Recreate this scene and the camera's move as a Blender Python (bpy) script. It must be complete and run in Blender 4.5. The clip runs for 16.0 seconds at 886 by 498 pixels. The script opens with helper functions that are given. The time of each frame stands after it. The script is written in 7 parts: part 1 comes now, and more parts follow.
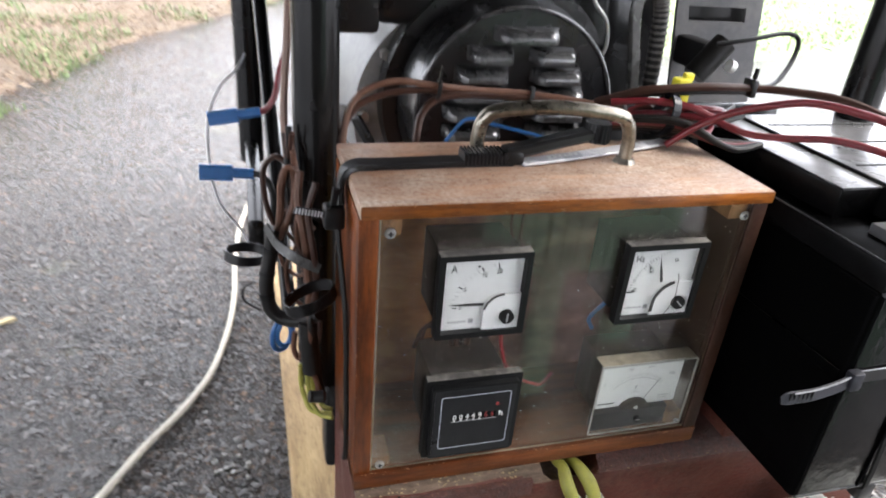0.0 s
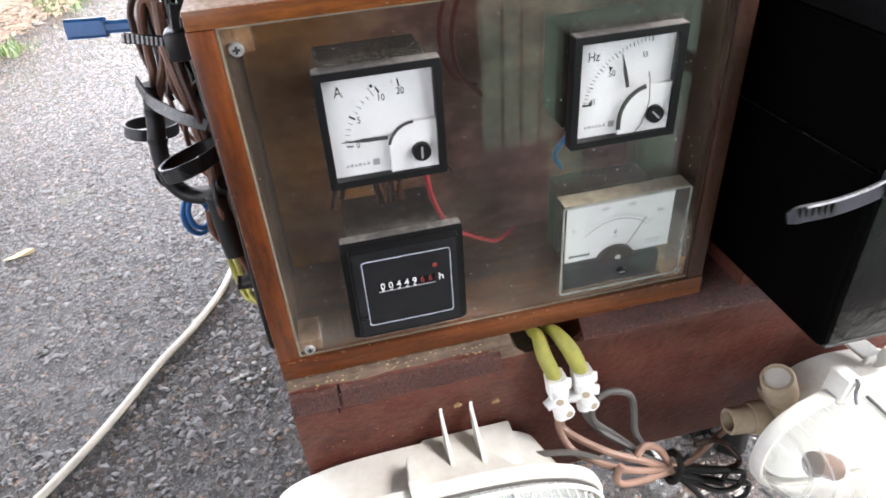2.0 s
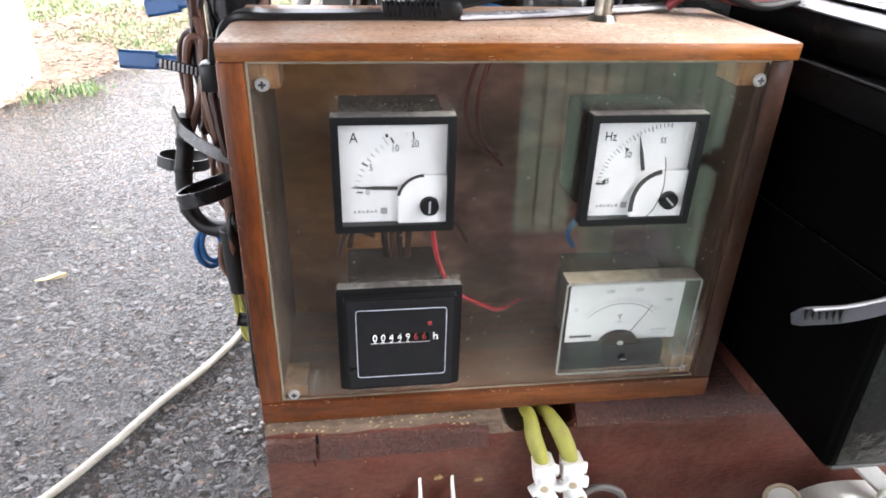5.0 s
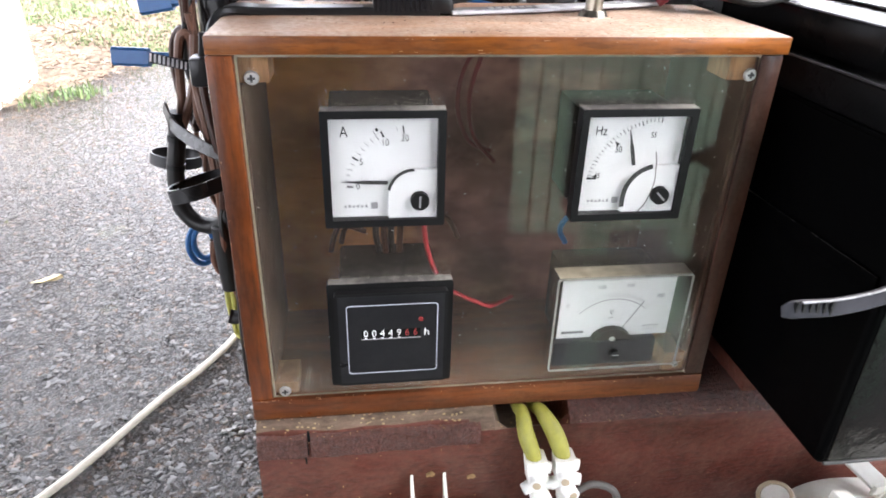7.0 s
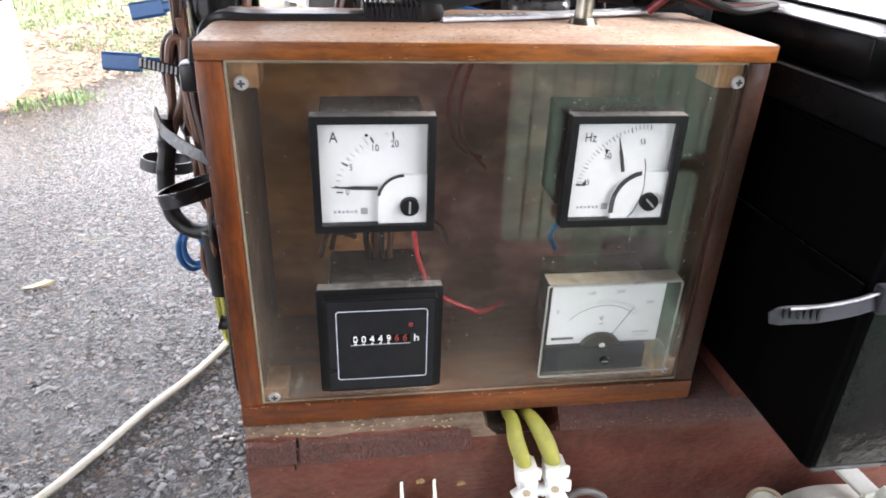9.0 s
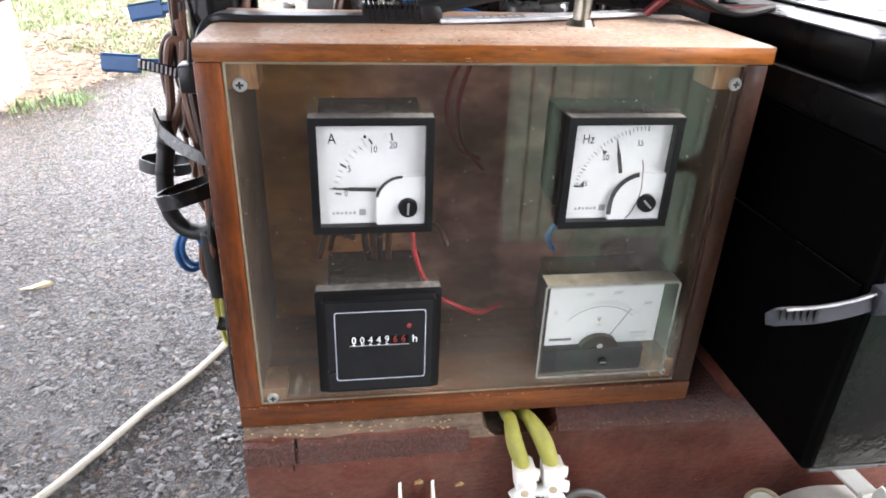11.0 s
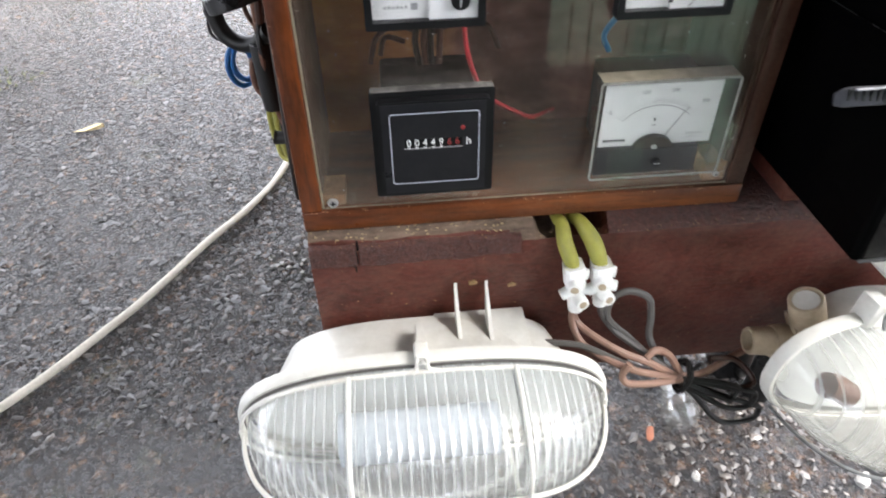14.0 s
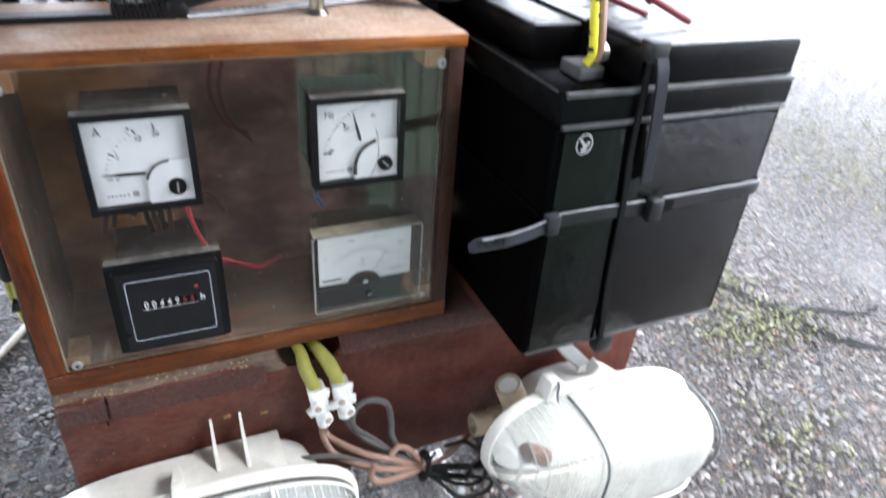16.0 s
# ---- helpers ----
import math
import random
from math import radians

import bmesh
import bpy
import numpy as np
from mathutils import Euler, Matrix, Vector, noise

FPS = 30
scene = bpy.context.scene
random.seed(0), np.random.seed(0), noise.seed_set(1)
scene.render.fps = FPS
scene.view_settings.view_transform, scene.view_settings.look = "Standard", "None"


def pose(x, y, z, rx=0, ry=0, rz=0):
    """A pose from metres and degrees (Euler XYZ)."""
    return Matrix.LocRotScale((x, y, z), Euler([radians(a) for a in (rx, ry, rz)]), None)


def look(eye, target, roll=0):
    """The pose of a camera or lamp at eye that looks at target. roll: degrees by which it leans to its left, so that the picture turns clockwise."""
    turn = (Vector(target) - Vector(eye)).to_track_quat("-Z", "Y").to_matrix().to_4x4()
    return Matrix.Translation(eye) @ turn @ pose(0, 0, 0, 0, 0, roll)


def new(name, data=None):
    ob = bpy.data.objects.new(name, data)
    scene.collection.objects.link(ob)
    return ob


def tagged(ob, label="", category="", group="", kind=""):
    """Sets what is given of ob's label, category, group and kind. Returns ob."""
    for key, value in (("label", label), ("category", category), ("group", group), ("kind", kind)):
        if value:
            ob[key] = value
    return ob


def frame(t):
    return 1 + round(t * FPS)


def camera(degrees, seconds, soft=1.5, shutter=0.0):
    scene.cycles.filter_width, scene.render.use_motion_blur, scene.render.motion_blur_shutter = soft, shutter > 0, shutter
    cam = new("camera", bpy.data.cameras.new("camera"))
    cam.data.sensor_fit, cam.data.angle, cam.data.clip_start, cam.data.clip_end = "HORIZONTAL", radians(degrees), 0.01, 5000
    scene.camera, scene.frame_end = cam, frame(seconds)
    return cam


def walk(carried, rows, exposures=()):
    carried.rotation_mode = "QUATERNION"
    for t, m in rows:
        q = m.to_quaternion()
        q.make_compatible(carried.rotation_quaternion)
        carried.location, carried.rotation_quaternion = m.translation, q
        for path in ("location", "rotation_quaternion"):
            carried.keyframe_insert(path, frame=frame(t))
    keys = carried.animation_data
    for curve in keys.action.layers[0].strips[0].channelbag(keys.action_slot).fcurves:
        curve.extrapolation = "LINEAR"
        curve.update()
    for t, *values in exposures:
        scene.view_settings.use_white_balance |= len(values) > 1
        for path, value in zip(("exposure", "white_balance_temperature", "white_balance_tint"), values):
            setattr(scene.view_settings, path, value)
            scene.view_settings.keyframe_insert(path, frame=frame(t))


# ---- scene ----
cam = camera(67.2, 16.0, soft=1.8, shutter=0.5)
SKY, SUN = 0.15, 3.6
ROOF_X0, ROOF_X1, ROOF_Y0, ROOF_Y1, ROOF_Z = -3.4, 0.60, -1.3, 0.86, 1.06
WALL_X0, WALL_X1 = -0.6, 0.85
EXPOSURES = ((0.0, 1.44, 6680, 12), (0.5, 1.66, 6580, 12), (1.0, 1.74, 6690, 14), (1.5, 1.79, 6690, 14), (2.5, 2.04, 6640, 14), (4.0, 2.07, 6640, 14), (12.5, 2.07, 6640, 14), (13.5, 1.90, 6750, 12), (14.0, 1.63, 6590, 12), (14.5, 1.53, 6600, 12), (15.5, 1.56, 6190, 11), (16.0, 1.62, 6190, 11))
PATH = [
    (0, (-0.04440, -0.27297, 0.61756), (0.03562, -0.01953, 0.47840), 5.10),
    (0.2, (-0.03930, -0.28748, 0.61924), (0.03128, -0.02761, 0.48700), 2.94),
    (0.5, (-0.03836, -0.27200, 0.60977), (0.02995, -0.01726, 0.46680), 1.07),
    (0.7, (-0.01973, -0.26780, 0.59579), (0.03760, -0.01191, 0.45009), -1.76),
    (1, (0.00409, -0.26076, 0.57559), (0.06335, -0.01147, 0.41956), -1.31),
    (1.2, (0.01635, -0.25368, 0.56400), (0.07200, -0.00722, 0.40227), -2.49),
    (1.5, (0.02803, -0.24207, 0.55760), (0.07361, -0.00295, 0.38227), -2.89),
    (2, (0.03637, -0.24519, 0.55338), (0.08346, -0.00588, 0.37870), -4.26),
    (2.5, (0.04402, -0.24747, 0.55495), (0.09369, -0.00426, 0.38649), -2.28),
    (3, (0.04706, -0.24769, 0.54850), (0.08415, 0.00958, 0.39871), 0.94),
    (3.5, (0.04922, -0.24996, 0.54555), (0.08596, 0.01190, 0.40384), 0.62),
    (4, (0.04954, -0.25147, 0.54364), (0.08549, 0.01081, 0.40250), 1.21),
    (4.5, (0.04957, -0.25126, 0.54307), (0.08566, 0.01031, 0.40068), 1.59),
    (7, (0.05277, -0.25337, 0.53871), (0.08991, 0.00907, 0.39819), 1.69),
    (7.5, (0.05515, -0.25321, 0.53850), (0.09427, 0.01021, 0.40038), 1.94),
    (8, (0.05450, -0.25376, 0.53808), (0.09326, 0.00982, 0.40016), 1.97),
    (8.5, (0.05446, -0.25363, 0.53845), (0.09359, 0.00981, 0.40037), 2.01),
    (9, (0.05467, -0.25385, 0.53846), (0.09444, 0.00966, 0.40069), 2.09),
    (11.5, (0.05500, -0.25479, 0.53886), (0.09554, 0.00893, 0.40171), 2.18),
    (12, (0.05515, -0.25529, 0.53857), (0.09718, 0.00836, 0.40175), 2.42),
    (12.5, (0.05499, -0.25588, 0.53791), (0.09634, 0.00729, 0.39996), 2.61),
    (13, (0.05448, -0.25635, 0.53751), (0.09467, 0.00606, 0.39777), 2.44),
    (13.3, (0.05221, -0.26089, 0.53145), (0.07759, -0.01235, 0.36536), -0.52),
    (13.5, (0.04608, -0.26278, 0.52717), (0.06617, -0.02185, 0.34956), -0.43),
    (13.8, (0.04269, -0.26267, 0.52834), (0.06248, -0.03393, 0.33525), -0.72),
    (14, (0.04742, -0.26859, 0.52386), (0.06596, -0.04044, 0.32995), -1.13),
    (14.5, (0.06189, -0.27797, 0.52303), (0.09324, -0.05502, 0.32476), 0.17),
    (15, (0.07999, -0.29280, 0.53161), (0.13955, -0.07293, 0.33639), 2.73),
    (15.2, (0.07939, -0.29942, 0.53981), (0.15667, -0.08456, 0.34523), 4.16),
    (15.5, (0.08538, -0.30581, 0.54903), (0.17082, -0.08680, 0.36266), 3.55),
    (15.8, (0.06779, -0.30495, 0.56925), (0.18199, -0.08564, 0.39936), 4.54),
    (16, (0.07360, -0.30937, 0.57808), (0.18263, -0.07965, 0.41890), 4.38),
]
walk(cam, [(t, look(eye, target, roll)) for t, eye, target, roll in PATH], EXPOSURES)

# ---- daylight: a bright overcast sky ----
SUN_EL, SUN_ROT = radians(57), radians(106)
world = bpy.data.worlds.new("overcast_sky")
scene.world = world
world.use_nodes = True
wn = world.node_tree
wn.nodes.clear()
sky = wn.nodes.new("ShaderNodeTexSky")
sky.sky_type, sky.sun_disc, sky.sun_elevation, sky.sun_rotation = "NISHITA", False, SUN_EL, SUN_ROT
sky.air_density, sky.dust_density = 1.0, 3.0
cloud = wn.nodes.new("ShaderNodeMixRGB")
cloud.inputs[0].default_value = 0.86
cloud.inputs[2].default_value = (16.9, 17.9, 19.9, 1)
back = wn.nodes.new("ShaderNodeBackground")
back.inputs["Strength"].default_value = SKY
wout = wn.nodes.new("ShaderNodeOutputWorld")
wn.links.new(sky.outputs[0], cloud.inputs[1])
wn.links.new(cloud.outputs[0], back.inputs["Color"])
wn.links.new(back.outputs[0], wout.inputs["Surface"])

sun = new("sun", bpy.data.lights.new("sun", "SUN"))
sun.data.energy, sun.data.angle, sun.data.color = SUN, radians(35), (1.0, 0.975, 0.94)
sun.rotation_euler = look((0, 0, 0), (-0.60, 0.17, -0.95)).to_euler()


# ---- materials ----
def shader(name):
    m = bpy.data.materials.new(name)
    m.use_nodes = True
    nt = m.node_tree
    nt.nodes.clear()
    out = nt.nodes.new("ShaderNodeOutputMaterial")
    return m, nt, out


def node(nt, kind, **sets):
    n = nt.nodes.new(kind)
    for k, v in sets.items():
        n.inputs[k.replace("_", " ")].default_value = v
    return n


def noise_of(nt, scale, detail=6.0, rough=0.6, stretch=(1, 1, 1)):
    tc = nt.nodes.new("ShaderNodeTexCoord")
    mp = nt.nodes.new("ShaderNodeMapping")
    mp.inputs["Scale"].default_value = stretch
    nz = node(nt, "ShaderNodeTexNoise", Scale=scale, Detail=detail, Roughness=rough)
    nt.links.new(tc.outputs["Object"], mp.inputs["Vector"])
    nt.links.new(mp.outputs[0], nz.inputs["Vector"])
    return nz


def ramp(nt, src, stops):
    r = nt.nodes.new("ShaderNodeValToRGB")
    els = r.color_ramp.elements
    while len(els) < len(stops):
        els.new(0.5)
    for e, (p, c) in zip(els, stops):
        e.position = p
        e.color = (*c, 1) if len(c) == 3 else c
    nt.links.new(src, r.inputs[0])
    return r


def mat(name, col, rough=0.5, metal=0.0, vary=0.25, big=12.0, fine=180.0, bump=0.15, stretch=(1, 1, 1), dust=0.0,
        dust_col=(0.38, 0.34, 0.28), coat=0.0, spec=0.5, bump_dist=0.0006):
    """A painted, plastic, metal or wooden surface: colour varied at two scales, dust that settles in patches, and fine relief."""
    m, nt, out = shader(name)
    L = nt.links.new
    b = node(nt, "ShaderNodeBsdfPrincipled", Metallic=metal)
    b.inputs["Specular IOR Level"].default_value = spec
    b.inputs["Coat Weight"].default_value = coat
    n1, n2 = noise_of(nt, big, 5, 0.6, stretch), noise_of(nt, fine, 4, 0.65, stretch)
    mixn = nt.nodes.new("ShaderNodeMath")
    mixn.operation = "MULTIPLY_ADD"
    mixn.inputs[1].default_value = 0.5
    L(n1.outputs[0], mixn.inputs[0])
    half = nt.nodes.new("ShaderNodeMath")
    half.operation = "MULTIPLY"
    half.inputs[1].default_value = 0.5
    L(n2.outputs[0], half.inputs[0])
    L(half.outputs[0], mixn.inputs[2])
    lo = tuple(max(0.0, c * (1 - vary)) for c in col)
    hi = tuple(min(1.0, c * (1 + vary)) for c in col)
    r = ramp(nt, mixn.outputs[0], [(0.3, lo), (0.5, col), (0.7, hi)])
    colour = r.outputs[0]
    if dust > 0:
        nd = noise_of(nt, big * 2.3, 8, 0.75)
        rd = ramp(nt, nd.outputs[0], [(0.42, (0, 0, 0)), (0.75, (dust, dust, dust))])
        mx = nt.nodes.new("ShaderNodeMixRGB")
        L(rd.outputs[0], mx.inputs[0])
        L(colour, mx.inputs[1])
        mx.inputs[2].default_value = (*dust_col, 1)
        colour = mx.outputs[0]
    L(colour, b.inputs["Base Color"])
    rr = ramp(nt, n1.outputs[0], [(0.3, (max(0.02, rough * 0.75),) * 3), (0.7, (min(1.0, rough * 1.3),) * 3)])
    L(rr.outputs[0], b.inputs["Roughness"])
    if bump > 0:
        bp = node(nt, "ShaderNodeBump", Strength=bump, Distance=bump_dist)
        L(n2.outputs[0], bp.inputs["Height"])
        L(bp.outputs[0], b.inputs["Normal"])
    L(b.outputs[0], out.inputs["Surface"])
    return m


def clear(name, tint=(0.97, 0.98, 0.97), rough=0.02, film=0.06, film_col=(0.55, 0.5, 0.42), scale=60.0, speck=0.0, edge=1.45,
          lo=0.45, hi=0.8, gloss=1.0, rim=0.0):
    """Thin clear plastic or glass: lets light through, mirrors by Fresnel, with a dusty film and specks on it."""
    m, nt, out = shader(name)
    L = nt.links.new
    tr = node(nt, "ShaderNodeBsdfTransparent", Color=(*tint, 1))
    gl = node(nt, "ShaderNodeBsdfGlossy", Roughness=rough)
    # gloss by angle, alike on both sides of a thin sheet
    f0 = ((edge - 1) / (edge + 1)) ** 2
    lw = node(nt, "ShaderNodeLayerWeight", Blend=0.5)
    pw = nt.nodes.new("ShaderNodeMath")
    pw.operation = "POWER"
    pw.inputs[1].default_value = 5.0
    L(lw.outputs["Facing"], pw.inputs[0])
    gm = nt.nodes.new("ShaderNodeMath")
    gm.operation = "MULTIPLY_ADD"
    gm.inputs[1].default_value = (1 - f0) * gloss
    gm.inputs[2].default_value = f0 * gloss
    L(pw.outputs[0], gm.inputs[0])
    mx = nt.nodes.new("ShaderNodeMixShader")
    L(gm.outputs[0], mx.inputs[0])
    L(tr.outputs[0], mx.inputs[1])
    L(gl.outputs[0], mx.inputs[2])
    df = node(nt, "ShaderNodeBsdfDiffuse", Color=(*film_col, 1))
    nz = noise_of(nt, scale, 8, 0.7)
    rp = ramp(nt, nz.outputs[0], [(lo, (film * 0.35,) * 3), (hi, (film * 1.8,) * 3)])
    amount = rp.outputs[0]
    if speck > 0:
        ns = noise_of(nt, 620.0, 2, 0.5)
        rs = ramp(nt, ns.outputs[0], [(0.705, (0, 0, 0)), (0.75, (speck,) * 3)])
        ad = nt.nodes.new("ShaderNodeMixRGB")
        ad.blend_type = "ADD"
        ad.inputs[0].default_value = 1.0
        L(amount, ad.inputs[1])
        L(rs.outputs[0], ad.inputs[2])
        amount = ad.outputs[0]
    if rim > 0:
        # dirt that has crept in along the lower edge and the sides of the sheet
        tc = nt.nodes.new("ShaderNodeTexCoord")
        sp = nt.nodes.new("ShaderNodeSeparateXYZ")
        L(tc.outputs["Generated"], sp.inputs[0])
        creep = noise_of(nt, 42.0, 7, 0.7)
        low = ramp(nt, sp.outputs[2], [(0.0, (1.0,) * 3), (0.05, (0.75,) * 3), (0.16, (0.28,) * 3), (0.34, (0.0,) * 3)])
        side = ramp(nt, sp.outputs[0], [(0.0, (0.55,) * 3), (0.03, (0.12,) * 3), (0.08, (0.0,) * 3), (0.90, (0.0,) * 3), (0.97, (0.20,) * 3), (1.0, (0.6,) * 3)])
        grime = ramp(nt, creep.outputs[0], [(0.33, (0.25 * rim,) * 3), (0.68, (rim,) * 3)])
        both = nt.nodes.new("ShaderNodeMixRGB")
        both.blend_type = "ADD"
        both.inputs[0].default_value = 1.0
        L(low.outputs[0], both.inputs[1])
        L(side.outputs[0], both.inputs[2])
        times = nt.nodes.new("ShaderNodeMixRGB")
        times.blend_type = "MULTIPLY"
        times.inputs[0].default_value = 1.0
        L(both.outputs[0], times.inputs[1])
        L(grime.outputs[0], times.inputs[2])
        more = nt.nodes.new("ShaderNodeMixRGB")
        more.blend_type = "ADD"
        more.inputs[0].default_value = 1.0
        L(amount, more.inputs[1])
        L(times.outputs[0], more.inputs[2])
        amount = more.outputs[0]
    m2 = nt.nodes.new("ShaderNodeMixShader")
    L(amount, m2.inputs[0])
    L(mx.outputs[0], m2.inputs[1])
    L(df.outputs[0], m2.inputs[2])
    L(m2.outputs[0], out.inputs["Surface"])
    return m


def crests(nt, coord, period, sharp):
    """Narrow lines, one each period along a coordinate: 1 on the crest of a rib, 0 between."""
    pp = nt.nodes.new("ShaderNodeMath")
    pp.operation = "PINGPONG"
    pp.inputs[1].default_value = period / 2
    nt.links.new(coord, pp.inputs[0])
    sc = nt.nodes.new("ShaderNodeMath")
    sc.operation = "MULTIPLY"
    sc.inputs[1].default_value = 2 / period
    nt.links.new(pp.outputs[0], sc.inputs[0])
    return ramp(nt, sc.outputs[0], [(0.0, (1, 1, 1)), (sharp, (0.12, 0.12, 0.12)), (sharp * 2.2, (0, 0, 0))])


def ribbed_glass(name, film=0.09, col=(0.74, 0.76, 0.75), clear_part=0.86, gloss=0.9, ribs=0.0):
    """Pressed lamp glass: mostly clear, mirrors by angle, with a milky film; ribs: strength of the pale lines painted
    into the film for the light that the crests of its flutes catch, upright on the front and level below."""
    m, nt, out = shader(name)
    L = nt.links.new
    tr = node(nt, "ShaderNodeBsdfTransparent", Color=(clear_part, clear_part * 1.01, clear_part, 1))
    gl = node(nt, "ShaderNodeBsdfGlossy", Roughness=0.10)
    lw = node(nt, "ShaderNodeLayerWeight", Blend=0.5)
    pw = nt.nodes.new("ShaderNodeMath")
    pw.operation = "POWER"
    pw.inputs[1].default_value = 3.0
    L(lw.outputs["Facing"], pw.inputs[0])
    gm = nt.nodes.new("ShaderNodeMath")
    gm.operation = "MULTIPLY_ADD"
    gm.inputs[1].default_value = 0.85 * gloss
    gm.inputs[2].default_value = 0.07 * gloss
    L(pw.outputs[0], gm.inputs[0])
    mx = nt.nodes.new("ShaderNodeMixShader")
    L(gm.outputs[0], mx.inputs[0])
    L(tr.outputs[0], mx.inputs[1])
    L(gl.outputs[0], mx.inputs[2])
    df = node(nt, "ShaderNodeBsdfDiffuse", Color=(*col, 1))
    nz = noise_of(nt, 22.0, 8, 0.7)
    rp = ramp(nt, nz.outputs[0], [(0.35, (film * 0.6,) * 3), (0.75, (min(1.0, film * 1.4),) * 3)])
    amount = rp.outputs[0]
    # bright lines of the flutes, painted in as extra film on their crests
    if ribs > 0:
        tc = nt.nodes.new("ShaderNodeTexCoord")
        sp = nt.nodes.new("ShaderNodeSeparateXYZ")
        L(tc.outputs["Object"], sp.inputs[0])
        up, level = crests(nt, sp.outputs[0], 0.0048, 0.26), crests(nt, sp.outputs[2], 0.0040, 0.40)
        at = nt.nodes.new("ShaderNodeMapRange")
        at.inputs["From Min"].default_value, at.inputs["From Max"].default_value = -0.0150, -0.0120
        L(sp.outputs[2], at.inputs["Value"])
        pick = nt.nodes.new("ShaderNodeMixRGB")
        L(at.outputs[0], pick.inputs[0])
        L(level.outputs[0], pick.inputs[1])
        L(up.outputs[0], pick.inputs[2])
        add = nt.nodes.new("ShaderNodeMixRGB")
        add.blend_type = "ADD"
        add.inputs[0].default_value = ribs
        L(amount, add.inputs[1])
        L(pick.outputs[0], add.inputs[2])
        amount = add.outputs[0]
    m2 = nt.nodes.new("ShaderNodeMixShader")
    L(amount, m2.inputs[0])
    L(mx.outputs[0], m2.inputs[1])
    L(df.outputs[0], m2.inputs[2])
    L(m2.outputs[0], out.inputs["Surface"])
    return m


def wood(name, dark, light, rough=0.35, along="x", grain=22.0, coat=0.3, dust=0.0, dust_col=(0.5, 0.42, 0.32), bump=0.12, patchy=0.8):
    """Timber with grain drawn out along one axis, fine pores and worn patches."""
    m, nt, out = shader(name)
    L = nt.links.new
    b = nt.nodes.new("ShaderNodeBsdfPrincipled")
    st = {"x": (0.12, 1, 1), "y": (1, 0.12, 1), "z": (1, 1, 0.12)}[along]
    n1, n2, n3 = noise_of(nt, grain * 5, 6, 0.6, st), noise_of(nt, grain * 28, 3, 0.6, st), noise_of(nt, 14.0, 6, 0.7)
    r = ramp(nt, n1.outputs[0], [(0.3, dark), (0.7, light)])
    pores = ramp(nt, n2.outputs[0], [(0.34, (0.55, 0.55, 0.55)), (0.5, (1, 1, 1))])
    mul = nt.nodes.new("ShaderNodeMixRGB")
    mul.blend_type = "MULTIPLY"
    mul.inputs[0].default_value = 0.75
    L(r.outputs[0], mul.inputs[1])
    L(pores.outputs[0], mul.inputs[2])
    n4 = noise_of(nt, 30.0, 5, 0.65, tuple(0.35 if c < 1 else c for c in st))
    tone = ramp(nt, n4.outputs[0], [(0.32, (0.42, 0.36, 0.36)), (0.52, (0.95, 0.92, 0.9)), (0.70, (1.45, 1.5, 1.5))])
    mt = nt.nodes.new("ShaderNodeMixRGB")
    mt.blend_type = "MULTIPLY"
    mt.inputs[0].default_value = patchy
    L(mul.outputs[0], mt.inputs[1])
    L(tone.outputs[0], mt.inputs[2])
    colour = mt.outputs[0]
    if dust > 0:
        rd = ramp(nt, n3.outputs[0], [(0.38, (dust * 0.25,) * 3), (0.68, (dust,) * 3)])
        grains = ramp(nt, noise_of(nt, 420.0, 5, 0.75).outputs[0], [(0.36, (0.45,) * 3), (0.60, (1.15,) * 3)])
        both = nt.nodes.new("ShaderNodeMixRGB")
        both.blend_type, both.inputs[0].default_value, both.use_clamp = "MULTIPLY", 1.0, True
        L(rd.outputs[0], both.inputs[1])
        L(grains.outputs[0], both.inputs[2])
        mx = nt.nodes.new("ShaderNodeMixRGB")
        L(both.outputs[0], mx.inputs[0])
        L(colour, mx.inputs[1])
        mx.inputs[2].default_value = (*dust_col, 1)
        colour = mx.outputs[0]
    L(colour, b.inputs["Base Color"])
    rr = ramp(nt, n3.outputs[0], [(0.3, (rough * 0.7,) * 3), (0.7, (min(1, rough * 1.5),) * 3)])
    L(rr.outputs[0], b.inputs["Roughness"])
    b.inputs["Coat Weight"].default_value = coat
    b.inputs["Coat Roughness"].default_value = 0.15
    b.inputs["Specular IOR Level"].default_value = 0.22
    bp = node(nt, "ShaderNodeBump", Strength=bump, Distance=0.0005)
    L(n2.outputs[0], bp.inputs["Height"])
    L(bp.outputs[0], b.inputs["Normal"])
    L(b.outputs[0], out.inputs["Surface"])
    return m


